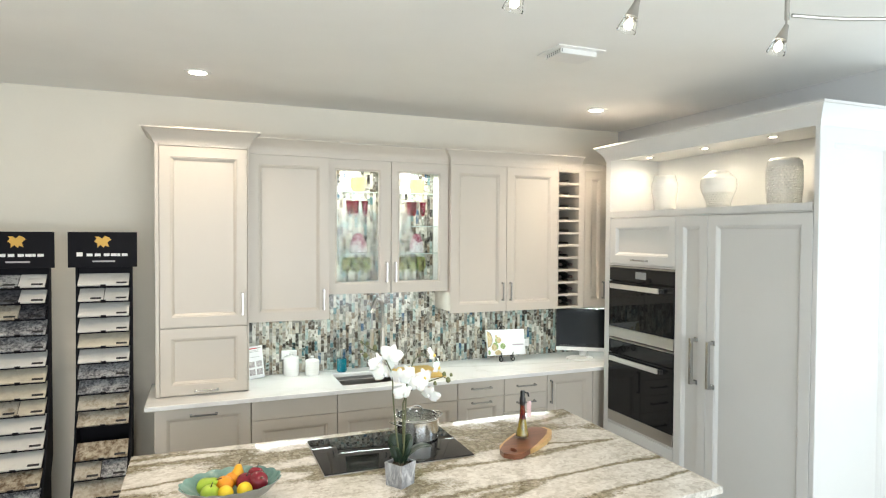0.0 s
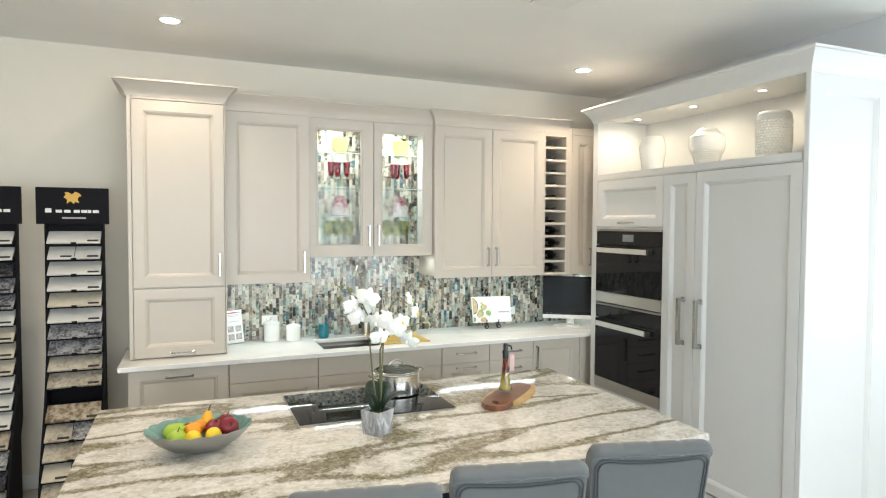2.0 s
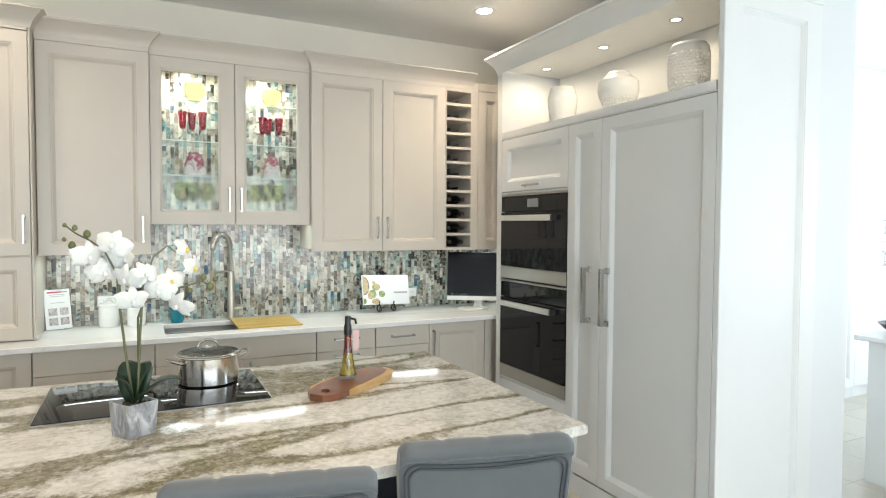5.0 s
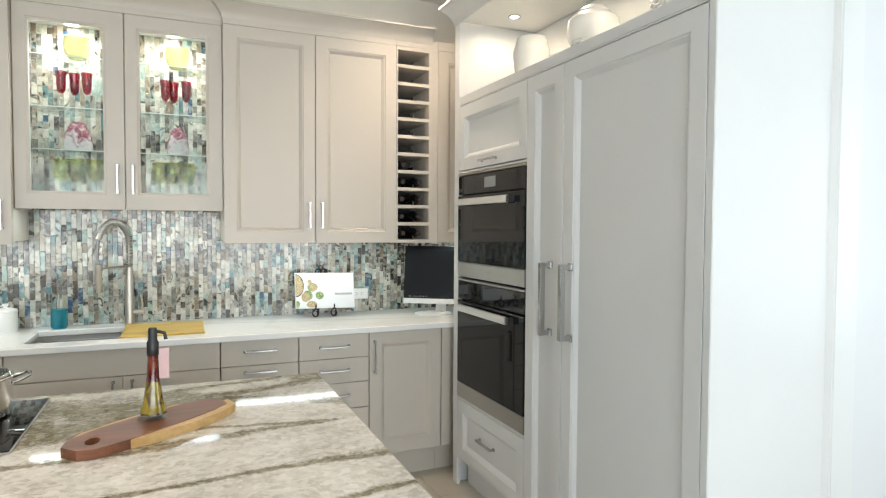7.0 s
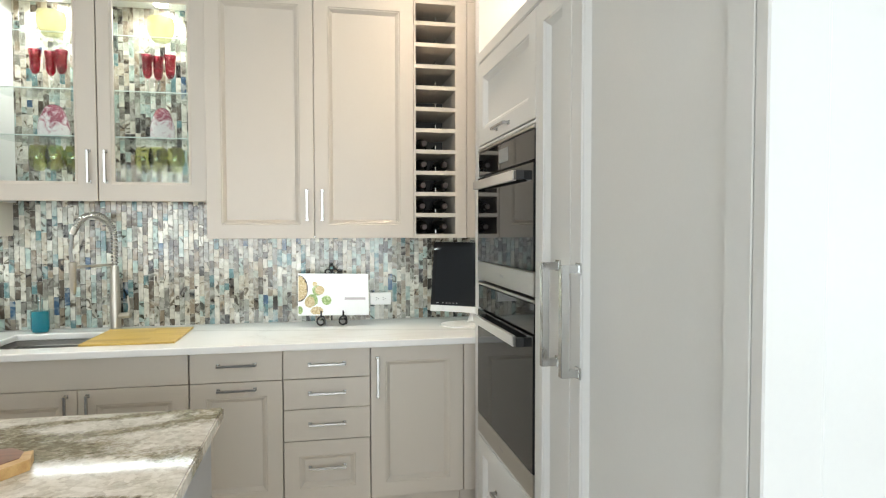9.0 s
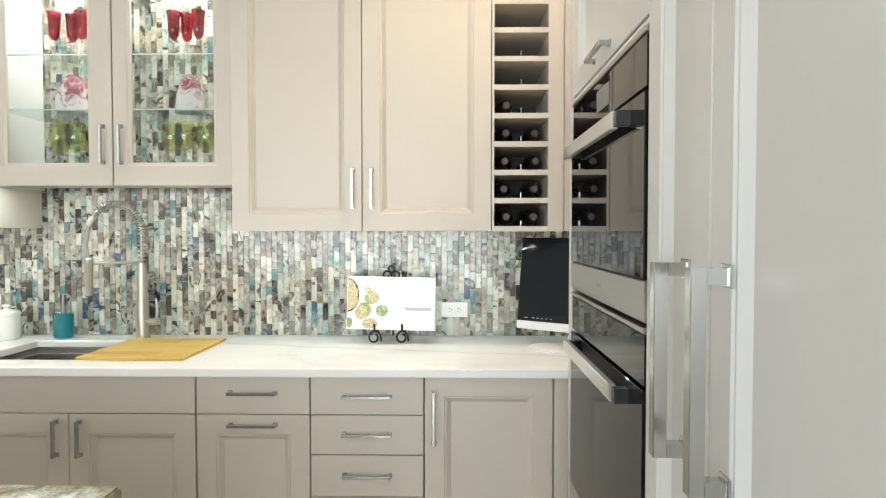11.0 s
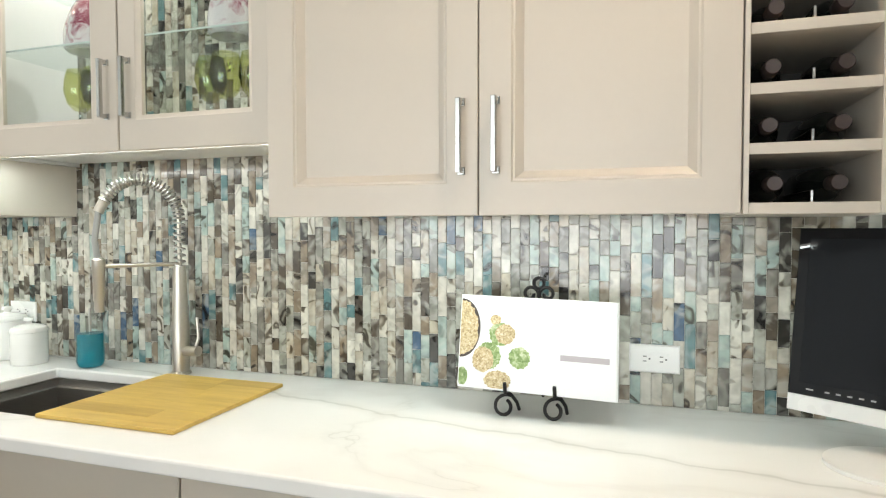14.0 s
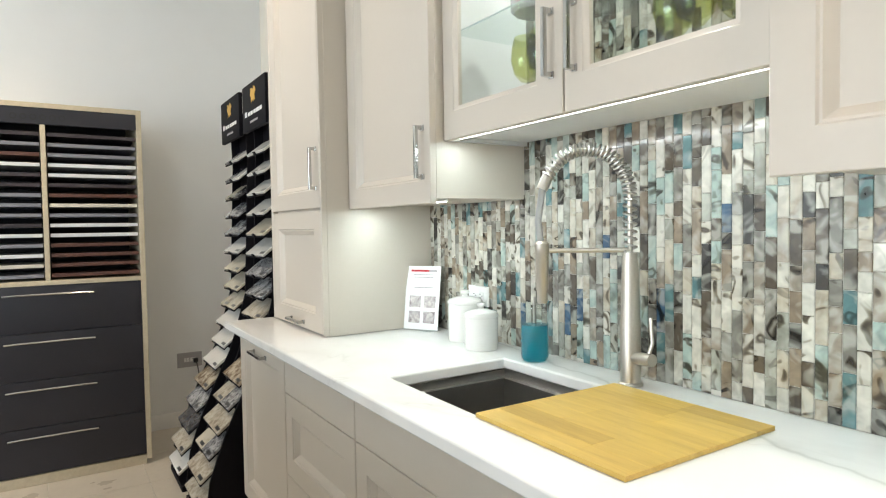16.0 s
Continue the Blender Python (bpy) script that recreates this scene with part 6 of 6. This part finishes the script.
def easel_and_book():
    ob = thing("book_easel", (2.25, 4.56, COUNTER), "black wrought iron cookbook easel with scrolls", "book stand")

    def scroll(cx, cz, r, a0, a1, shrink, n=22):
        return [(cx + r * (1 - shrink * i / n) * math.cos(radians(a0 + (a1 - a0) * i / n)), cz + r * (1 - shrink * i / n) * math.sin(radians(a0 + (a1 - a0) * i / n))) for i in range(n + 1)]
    for x in (2.185, 2.300):
        bm = bmesh.new()
        tube(bm, [(x, 4.60, COUNTER + 0.20), (x, 4.560, COUNTER + 0.055), (x, 4.525, COUNTER + 0.048), (x, 4.490, COUNTER + 0.060), (x, 4.484, COUNTER + 0.085)], 0.0045, 8)
        part("hook", bm, IRON, ob)
        bm = bmesh.new()
        tube(bm, [(x + a, 4.500 - 0.02 * math.sin(i / 22 * 3), b) for i, (a, b) in enumerate(scroll(0, COUNTER + 0.030, 0.026, 60, 430, 0.55))], 0.0042, 8)
        part("foot_scroll", bm, IRON, ob)
        bm = bmesh.new()
        tube(bm, [(x + 0.012, 4.50, COUNTER + 0.055), (x + 0.02, 4.53, COUNTER + 0.03), (x + 0.02, 4.56, COUNTER + 0.004)], 0.0042, 8)
        part("leg", bm, IRON, ob)
    bm = bmesh.new()
    tube(bm, [(2.185, 4.60, COUNTER + 0.20), (2.243, 4.612, COUNTER + 0.235), (2.300, 4.60, COUNTER + 0.20)], 0.0045, 8)
    tube(bm, [(2.243, 4.61, COUNTER + 0.23), (2.243, 4.615, COUNTER + 0.29)], 0.0045, 8)
    part("cross_bar", bm, IRON, ob)
    for s in (-1, 1):
        bm = bmesh.new()
        tube(bm, [(2.243 + s * (0.021 + a), 4.616, b) for a, b in scroll(0.0, COUNTER + 0.280, 0.020, 200, -190, 0.6)], 0.0042, 8)
        part("top_scroll", bm, IRON, ob)
    bm = bmesh.new()
    tube(bm, [(2.243 + a, 4.617, b) for a, b in scroll(0, COUNTER + 0.307, 0.013, 0, 360, 0.0)], 0.0042, 8)
    part("top_ring", bm, IRON, ob)
    bm = bmesh.new()
    tube(bm, [(2.243, 4.615, COUNTER + 0.26), (2.243, 4.69, COUNTER + 0.004)], 0.004, 8)
    part("rear_leg", bm, IRON, ob)

    book = thing("cookbook", (2.25, 4.55, COUNTER + 0.06), "open white cookbook with food photos", "book")
    up = Vector((0, 0.20, 1)).normalized()
    out = Vector((0, -1, 0.20)).normalized()
    base = Vector((2.066, 4.517, COUNTER + 0.062))

    def page(a0, a1, b0, b1, w0, w1, bow=0.0):
        bm = bmesh.new()
        n = 8
        rows = []
        for i in range(n + 1):
            a = a0 + (a1 - a0) * i / n
            lift = bow * math.sin(math.pi * (a / 0.385)) * 0.02
            rows.append([bm.verts.new(base + Vector((a, 0, 0)) + up * (b - 0.022 * a) + out * (w + lift)) for b, w in ((b0, w0), (b1, w0), (b1, w1), (b0, w1))])
        for p, q in zip(rows, rows[1:]):
            for k in range(4):
                bm.faces.new((p[k], p[(k + 1) % 4], q[(k + 1) % 4], q[k]))
        bm.faces.new(rows[0][::-1]), bm.faces.new(rows[-1])
        return bm
    part("cover", page(-0.002, 0.372, -0.002, 0.222, 0.0, 0.003), WHITE, book)
    pages = part("page_block", page(0.0, 0.368, 0.0, 0.220, 0.003, 0.018), PAPER, book)

    def dish(a, b, r, mat, name, squash=1.0, cut=None, lift=0.0):
        bm, n = bmesh.new(), 56
        rng = random.Random(int(a * 1000))
        ring = []
        for i in range(n):
            t = 2 * math.pi * i / n
            k = r * (1 + (0.0 if mat is DARKWOOD else rng.uniform(-0.07, 0.07)))
            x, z = a + k * math.cos(t), b + k * squash * math.sin(t)
            if cut is not None:
                x = max(x, cut)
            z = max(z, 0.003)
            ring.append(bm.verts.new(base + Vector((x, 0, 0)) + up * (z - 0.022 * x) + out * (0.0186 + lift)))
        bm.faces.new(ring)
        part(name, bm, mat, pages, "printed food photo")
    dish(0.004, 0.140, 0.047, DARKWOOD, "bowl_rim_photo", 1.50, 0.002)
    dish(0.003, 0.140, 0.043, FOOD, "grain_bowl_photo", 1.52, 0.002, 0.0004)
    dish(0.088, 0.163, 0.013, FOOD, "spoon_photo")
    dish(0.100, 0.130, 0.027, GREENS, "lettuce_photo")
    dish(0.112, 0.131, 0.024, FOOD, "grain_photo", 1.0, None, 0.0004)
    dish(0.074, 0.078, 0.029, GREENS, "salad_photo", 1.1)
    dish(0.060, 0.068, 0.026, FOOD, "nut_photo", 1.15, None, 0.0004)
    dish(0.148, 0.078, 0.025, GREENS, "leaf_photo")
    dish(0.097, 0.022, 0.032, FOOD, "seed_photo", 0.70)
    dish(0.010, 0.025, 0.014, GREENS, "sprig_photo", 1.5, 0.002)
    part("text_bar", page(0.243, 0.353, 0.080, 0.093, 0.018, 0.0186), PINKPRINT, pages)


PINKPRINT = plain("mauve_print", (0.50, 0.44, 0.46), 0.6)


def monitor():
    ob = thing("computer_monitor", (3.02, 4.42, COUNTER), "slim white computer with dark screen on counter", "computer")
    tl, yaw = Vector((2.805, 4.575, 0)), radians(-33)
    u = Vector((math.cos(yaw), math.sin(yaw), 0))
    out = Vector((math.sin(yaw), -math.cos(yaw), 0))
    up = (Vector((0, 0, 1)) - out * 0.15).normalized()
    base = Vector((tl.x - 0.008, tl.y, COUNTER + 0.062)) + out * 0.028

    def slabm(a0, a1, b0, b1, w0, w1, e=0.003):
        bm = bmesh.new()
        return rings(bm, [(a0, a1, b0, b1, w0), (a0, a1, b0, b1, w1 - e), (a0 + e, a1 - e, b0 + e, b1 - e, w1)], lambda a, b, w: base + u * a + up * b + out * w)
    w, h = 0.49, 0.385
    part("rear_shell", slabm(0, w, 0.0, h, -0.022, 0.0), WHITE, ob)
    part("chin", slabm(0, w, 0.0, 0.034, 0.0, 0.006, 0.002), WHITE, ob, "white lower bezel")
    glassy = part("front_glass", slabm(0.0, w, 0.034, h, 0.0, 0.006, 0.002), BLACKGLASS, ob, "black glass front")
    part("screen", slabm(0.022, w - 0.022, 0.062, h - 0.022, 0.0058, 0.0065, 0.0003), SCREEN, glassy, "dark switched-off screen")
    for i, a in enumerate((0.035, 0.07, 0.09, 0.11, 0.13, 0.15)):
        bm = slabm(a, a + (0.014 if i == 0 else 0.009), 0.0462, 0.0495, 0.0058, 0.0066, 0.0003)
        part("tiny_mark", bm, GREYPRINT, glassy)
    bm = bmesh.new()
    c = base + u * (w / 2) - out * 0.06
    tube(bm, [c + Vector((0, 0, 0.16)), c + Vector((0, 0, -0.02)), c + out * 0.05 + Vector((0, 0, -0.066))], 0.035, 12)
    part("neck", bm, WHITE, ob)
    bm = bmesh.new()
    n, foot = 40, base + u * (w * 0.43) + out * 0.035
    pts = [(foot.x + 0.125 * math.cos(t), foot.y + 0.105 * math.sin(t)) for t in (2 * math.pi * i / n for i in range(n))]
    prism(bm, pts, COUNTER + 0.0005, COUNTER + 0.008)
    part("foot", bm, WHITE, ob, "oval white foot")


SCREEN = Mat("screen_off", (0.012, 0.013, 0.015), 0.10, Specular_IOR_Level=0.15).m
bamboo_board()
faucet()
canister(0.402, 4.635, 0.060, 0.130, "large white ceramic canister with knob lid")
canister(0.560, 4.590, 0.054, 0.105, "small white ceramic canister with knob lid")
soap_jar()
info_card()
outlet(2.457, 2.577, 1.022, 1.092, front(BACK - 0.010), "white double outlet on the mosaic wall")
outlet(0.335, 0.455, 1.055, 1.125, front(BACK - 0.010), "white outlet plate behind the canisters")
easel_and_book()
monitor()


def west_outlet():
    to = lambda u, v, w: (WEST + w, u, v)
    outlet(4.10, 4.26, 0.40, 0.50, to, "grey wall outlet with a black plug", GREYPRINT)
    ob = thing("power_cord", (WEST, 4.2, 0.4), "thin black power cord hanging from the outlet", "cable")
    bm = bmesh.new()
    tube(bm, [(WEST + 0.02, 4.215, 0.445), (WEST + 0.05, 4.22, 0.42), (WEST + 0.045, 4.235, 0.32), (WEST + 0.06, 4.22, 0.20), (WEST + 0.09, 4.17, 0.08), (WEST + 0.16, 4.13, 0.012), (WEST + 0.45, 4.20, 0.006), (WEST + 0.8, 4.25, 0.006)], 0.004, 8)
    part("cord", bm, BLACK, ob)
    part("plug", bevelled(WEST + 0.009, WEST + 0.035, 4.20, 4.23, 0.43, 0.46, width=0.004), BLACK, ob)


west_outlet()


# ---- vases in the niche ----
VASEWHITE = plain("glazed_white_ceramic", (0.84, 0.83, 0.79), 0.2, vary=0.02, grain=120, bump=0.06)


def vase(y, r, height, prof, holes, label):
    """A turned vase; holes = (from, to) in shares of the height, cut as a lattice of small diamonds."""
    c = (3.185, y, 2.2495)
    ob = thing("vase", c, label, "vase", "white vases in the niche")
    steps, rows = 116, 72

    def radius(t):
        for (ta, ra), (tb, rb) in zip(prof, prof[1:]):
            if ta <= t <= tb:
                k = (t - ta) / (tb - ta)
                return r * (ra + (rb - ra) * k * k * (3 - 2 * k))
        return r * prof[-1][1]
    bm = bmesh.new()
    grid = [[bm.verts.new((c[0] + radius(i / rows) * math.cos(a), y + radius(i / rows) * math.sin(a), c[2] + height * i / rows))
             for a in (2 * math.pi * k / steps for k in range(steps))] for i in range(rows + 1)]
    for i in range(rows):
        for k in range(steps):
            t, p, q = (i + 0.5) / rows, i % 4, (k + 2 * ((i // 4) % 2)) % 4
            if holes[0] < t < holes[1] and (p, q) in ((1, 1), (2, 1), (1, 2), (2, 2)):
                continue
            bm.faces.new((grid[i][k], grid[i][(k + 1) % steps], grid[i + 1][(k + 1) % steps], grid[i + 1][k])).smooth = True
    body = part("body", bm, VASEWHITE, ob)
    s = body.modifiers.new("thick", "SOLIDIFY")
    s.thickness, s.offset = 0.006, -1
    bm = bmesh.new()
    lathe(bm, [(0, 0.004), (r * prof[0][1] - 0.004, 0.004)], c, 40)
    part("base", bm, VASEWHITE, ob)


vase(3.615, 0.100, 0.285, [(0, 0.76), (0.04, 0.80), (0.72, 1.0), (0.93, 0.86), (1.0, 0.80)], (0.3, 0.30), "tall white ceramic barrel vase")
vase(3.070, 0.122, 0.270, [(0, 0.66), (0.10, 0.68), (0.62, 1.0), (0.78, 0.97), (0.94, 0.62), (1.0, 0.50)], (0.06, 0.42), "squat white ceramic jar with pierced foot")
vase(2.540, 0.106, 0.300, [(0, 0.90), (0.05, 0.93), (0.45, 1.0), (0.80, 0.99), (0.94, 0.93), (1.0, 0.80)], (0.06, 0.84), "white cylinder vase with pierced lattice")


# ---- glassware in the lit cabinet ----
REDGLASS, GREENGLASS = thin_glass("red_glass", (0.74, 0.17, 0.27), 0.3), thin_glass("olive_glass", (0.93, 0.945, 0.71), 0.3)
CLEAR = thin_glass("clear_glass", (0.90, 0.93, 0.92), 0.3)
YELLOWGLASS = Mat("yellow_glass", (0.93, 0.89, 0.58), 0.12, Transmission_Weight=0.6).m


def marbled_pink():
    m = Mat("pink_art_glass", rough=0.12)
    v = m.coord()
    n = m.noise(24, v, 4, 0.6, 0.8).outputs[0]
    z = m.node("SeparateXYZ", {0: v}).outputs[2]
    fall = m.math("MULTIPLY", m.math("SUBTRACT", z, 1.985), 2.4)
    m.colour(m.ramp(m.math("ADD", n, fall), [(0.40, (0.62, 0.58, 0.59)), (0.55, (0.42, 0.22, 0.26)), (0.62, (0.22, 0.03, 0.06)), (0.74, (0.40, 0.20, 0.24)), (0.92, (0.10, 0.008, 0.02))]))
    m.set("Coat Weight", 0.5)
    return m.m


PINKART = marbled_pink()


def goblet(kind, bowl, stem, prof, sprof, label, group):
    ob = thing(kind, (0, 0, 0), label, "glass", group)
    bm = bmesh.new()
    lathe(bm, prof, steps=24)
    b = part("bowl", bm, bowl, ob)
    b.visible_shadow = False
    bm = bmesh.new()
    lathe(bm, sprof, steps=20)
    part("stem", bm, stem, ob, "clear glass stem and foot")
    return ob


red = goblet("red_flute", REDGLASS, CLEAR, [(0, 0.082), (0.010, 0.084), (0.019, 0.098), (0.0225, 0.125), (0.0235, 0.165), (0.0285, 0.197), (0.0265, 0.197), (0.0215, 0.163), (0.0205, 0.126), (0.017, 0.100), (0, 0.088)],
             [(0, 0.0), (0.030, 0.001), (0.027, 0.005), (0.006, 0.012), (0.0045, 0.05), (0.008, 0.076), (0, 0.082)], "ruby red glass flute on a clear stem", "red glasses in the cabinet")
green = goblet("green_goblet", GREENGLASS, CLEAR, [(0, 0.094), (0.018, 0.097), (0.036, 0.112), (0.0455, 0.140), (0.042, 0.168), (0.035, 0.186), (0.034, 0.1855), (0.0405, 0.167), (0.044, 0.140), (0.034, 0.114), (0, 0.099)],
               [(0, 0.0), (0.034, 0.001), (0.031, 0.005), (0.006, 0.012), (0.0045, 0.06), (0.007, 0.088), (0, 0.094)], "olive green glass goblet on a clear stem", "green glasses in the cabinet")
for ob, z, scale, spots in ((red, 2.1253, (1, 1, 1), [(0.842, 4.52), (0.900, 4.55), (0.963, 4.51), (1.346, 4.52), (1.389, 4.55), (1.455, 4.51)]),
                            (green, GLASS_Z + 0.0205, (1.0, 1.0, 1.38), [(0.831, 4.565), (0.903, 4.56), (0.989, 4.57), (1.309, 4.575), (1.379, 4.55), (1.460, 4.57)])):
    for n, (x, y) in enumerate(spots):
        m = Matrix.Translation((x, y, z))
        if n == 0:
            ob.scale = scale
            ob.matrix_basis = m @ Matrix.Diagonal((*scale, 1))
        else:
            copy_thing(ob, m)
for x, wide in ((0.915, 1.13), (1.41, 0.95)):
    v = thing("art_vase", (x, 4.53, 1.9045), "domed ruby and frosted white art-glass vase", "vase", "art-glass vases in the cabinet")
    bm = bmesh.new()
    lathe(bm, [(r * wide, z) for r, z in ((0, 0), (0.054, 0.0), (0.061, 0.008), (0.062, 0.045), (0.058, 0.075), (0.049, 0.105), (0.041, 0.128), (0.033, 0.146), (0.018, 0.157), (0, 0.160))], (x, 4.53, 1.9045), 32)
    part("body", bm, PINKART, v)
    v = thing("yellow_bowl", (x, 4.53, 2.3905), "bright yellow glass bowl on the top shelf", "bowl", "yellow bowls in the cabinet")
    bm = bmesh.new()
    lathe(bm, [(0, 0), (0.030, 0.0), (0.046, 0.012), (0.062, 0.05), (0.066, 0.085), (0.060, 0.118), (0.057, 0.118), (0.062, 0.085), (0.056, 0.045), (0, 0.015)], (x, 4.53, 2.3905), 28)
    p = part("body", bm, YELLOWGLASS, v)
    p.visible_shadow = False


# ---- the bright display beyond the partition ----
def far_display():
    for i in range(4):
        x0 = 3.87 + 0.9 * i
        ob = thing("display_wardrobe", (x0 + 0.45, 3.9, 0), "tall white cabinet with panelled doors", "tall cabinet", "white display cabinets")
        part("body", bevelled(x0, x0 + 0.898, 3.60, 4.70, 0.0, CEILING - 0.002, width=0.002), WHITE, ob)
        for a, b in ((x0, x0 + 0.448), (x0 + 0.45, x0 + 0.898)):
            for z0, z1 in ((0.1, 1.45), (1.46, 2.58)):
                f = part("door", framed(a, b, z0, z1, front(3.60)), WHITE, ob)
                pull(b - 0.05 if a == x0 else a + 0.05, 1.3 if z0 < 1 else 1.6, 0.14, True, front(3.60), f)
    ob = thing("display_counter", (5.1, 1.9, 0), "white display counter with speckled stone top", "counter")
    part("body", bevelled(4.66, 5.9, 1.2, 2.42, 0.0, 0.888, width=0.003), WHITE, ob)
    part("top", bevelled(4.60, 5.96, 1.14, 2.48, 0.89, 0.925, width=0.012, segments=3), QUARTZ, ob)
    ob = thing("lemon_bowl", (4.86, 2.30, 0.925), "dark wooden bowl on the display counter", "bowl")
    bm = bmesh.new()
    lathe(bm, [(0, 0.001), (0.06, 0.001), (0.12, 0.03), (0.16, 0.07), (0.155, 0.07), (0.11, 0.035), (0, 0.012)], (4.86, 2.30, 0.925), 32)
    part("bowl", bm, DARKWOOD, ob)
    for x, y, z in ((4.80, 2.30, 0.985), (4.88, 2.36, 0.985), (4.90, 2.26, 0.985), (4.84, 2.28, 1.02)):
        f = thing("lemon", (x, y, z), "yellow lemon in the wooden bowl", "lemon", "lemons in the bowl")
        bm = bmesh.new()
        lathe(bm, [(0, -0.036), (0.02, -0.03), (0.034, -0.01), (0.034, 0.012), (0.02, 0.03), (0, 0.038)], (x, y, z), 16)
        part("flesh", bm, YELLOW, f)


far_display()


# ---- floor tiles ----
def floor_tiles():
    size, mesh = 0.458, None
    bm = bevelled(-size / 2 + 0.0015, size / 2 - 0.0015, -size / 2 + 0.0015, size / 2 - 0.0015, -0.006, 0.0, width=0.0015, segments=1)
    mesh = mesh_of("tile", bm, FLOOR)
    floor = bpy.data.objects["floor"]
    for i in range(14):
        for j in range(16):
            ob = new("tile", mesh)
            ob.location = (WEST + size * (i + 0.5), NORTH - size * (j + 0.5), 0)
            ob.parent = floor
    verts, faces = [], []
    for i in range(22):
        for j in range(21):
            if i < 14 and j < 16:
                continue
            x, y, h, e = WEST + size * (i + 0.5), NORTH - size * (j + 0.5), size / 2 - 0.0015, len(verts)
            verts += [(x + a * h, y + b * h, z) for z in (-0.006, 0.0) for a, b in ((-1, -1), (1, -1), (1, 1), (-1, 1))]
            faces += [(e + 4, e + 5, e + 6, e + 7)] + [(e + k, e + (k + 1) % 4, e + 4 + (k + 1) % 4, e + 4 + k) for k in range(4)]
    data = bpy.data.meshes.new("far_tiles")
    data.from_pydata(verts, [], faces)
    data.materials.append(FLOOR)
    ob = new("far_tiles", data)
    ob.parent = floor
    tagged(ob, kind="stuff")


floor_tiles()


# ---- mosaic backsplash ----
def mosaic_wall():
    rng = random.Random(4)
    pitch, gap = 0.0255, 0.0008
    shapes = {}

    def tile_mesh(length):
        if length not in shapes:
            bm = bevelled(-pitch / 2 + gap / 2, pitch / 2 - gap / 2, -0.0095, 0.0, gap / 2, length - gap / 2, width=0.0008, segments=1)
            shapes[length] = mesh_of("tile", bm, TILE)
        return shapes[length]
    splash = setting("backsplash", bevelled(0.063, 3.56, BACK - 0.0072, BACK + 0.0115, COUNTER + 0.0005, DOOR_TOP - 0.021, width=0.0005, segments=1), GROUT, "art-glass mosaic backsplash in blue, grey and brown", "backsplash")
    verts, faces, singles = [], [], 0
    for c in range(int((3.30 - 0.062) / pitch)):
        x = 0.062 + pitch * (c + 0.5)
        inside = 0.65 < x < 1.64
        top = DOOR_TOP - 0.02 if inside else UP_Z + 0.03
        z = COUNTER + 0.001 - rng.uniform(0, 0.05)
        while z < top:
            length = rng.choice((0.038, 0.052, 0.066, 0.066, 0.08, 0.094, 0.11))
            z0, z1 = max(z, COUNTER + 0.001), min(z + length, top)
            z += length
            if z1 - z0 < 0.012:
                continue
            single = 1.66 < x < 2.56 and z0 < UP_Z and singles < 300
            if single:
                ob = new("tile", tile_mesh(round(z1 - z0, 3)))
                ob.location = (x, BACK + rng.uniform(-0.0008, 0.0008), z0)
                ob.parent = splash
                singles += 1
                continue
            d = rng.uniform(-0.0008, 0.0008)
            a, b, e = pitch / 2 - gap / 2, 0.0012, len(verts)
            y0, y1 = BACK + d, BACK - 0.0095 + d
            lo, hi = z0 + gap / 2, z1 - gap / 2
            for y, i in ((y0, 0), (y1 + b, 0), (y1, b)):
                verts += [(x - a + i, y, lo + i), (x + a - i, y, lo + i), (x + a - i, y, hi - i), (x - a + i, y, hi - i)]
            for r in (0, 4):
                faces += [(e + r + i, e + r + (i + 1) % 4, e + r + 4 + (i + 1) % 4, e + r + 4 + i) for i in range(4)]
            faces.append((e + 8, e + 9, e + 10, e + 11))
    data = bpy.data.meshes.new("mosaic_tiles")
    data.from_pydata(verts, [], faces)
    data.materials.append(TILEJOINED)
    ob = new("mosaic_tiles", data)
    ob.parent = splash
    tagged(ob, "swirled art-glass mosaic tiles", kind="stuff")


mosaic_wall()
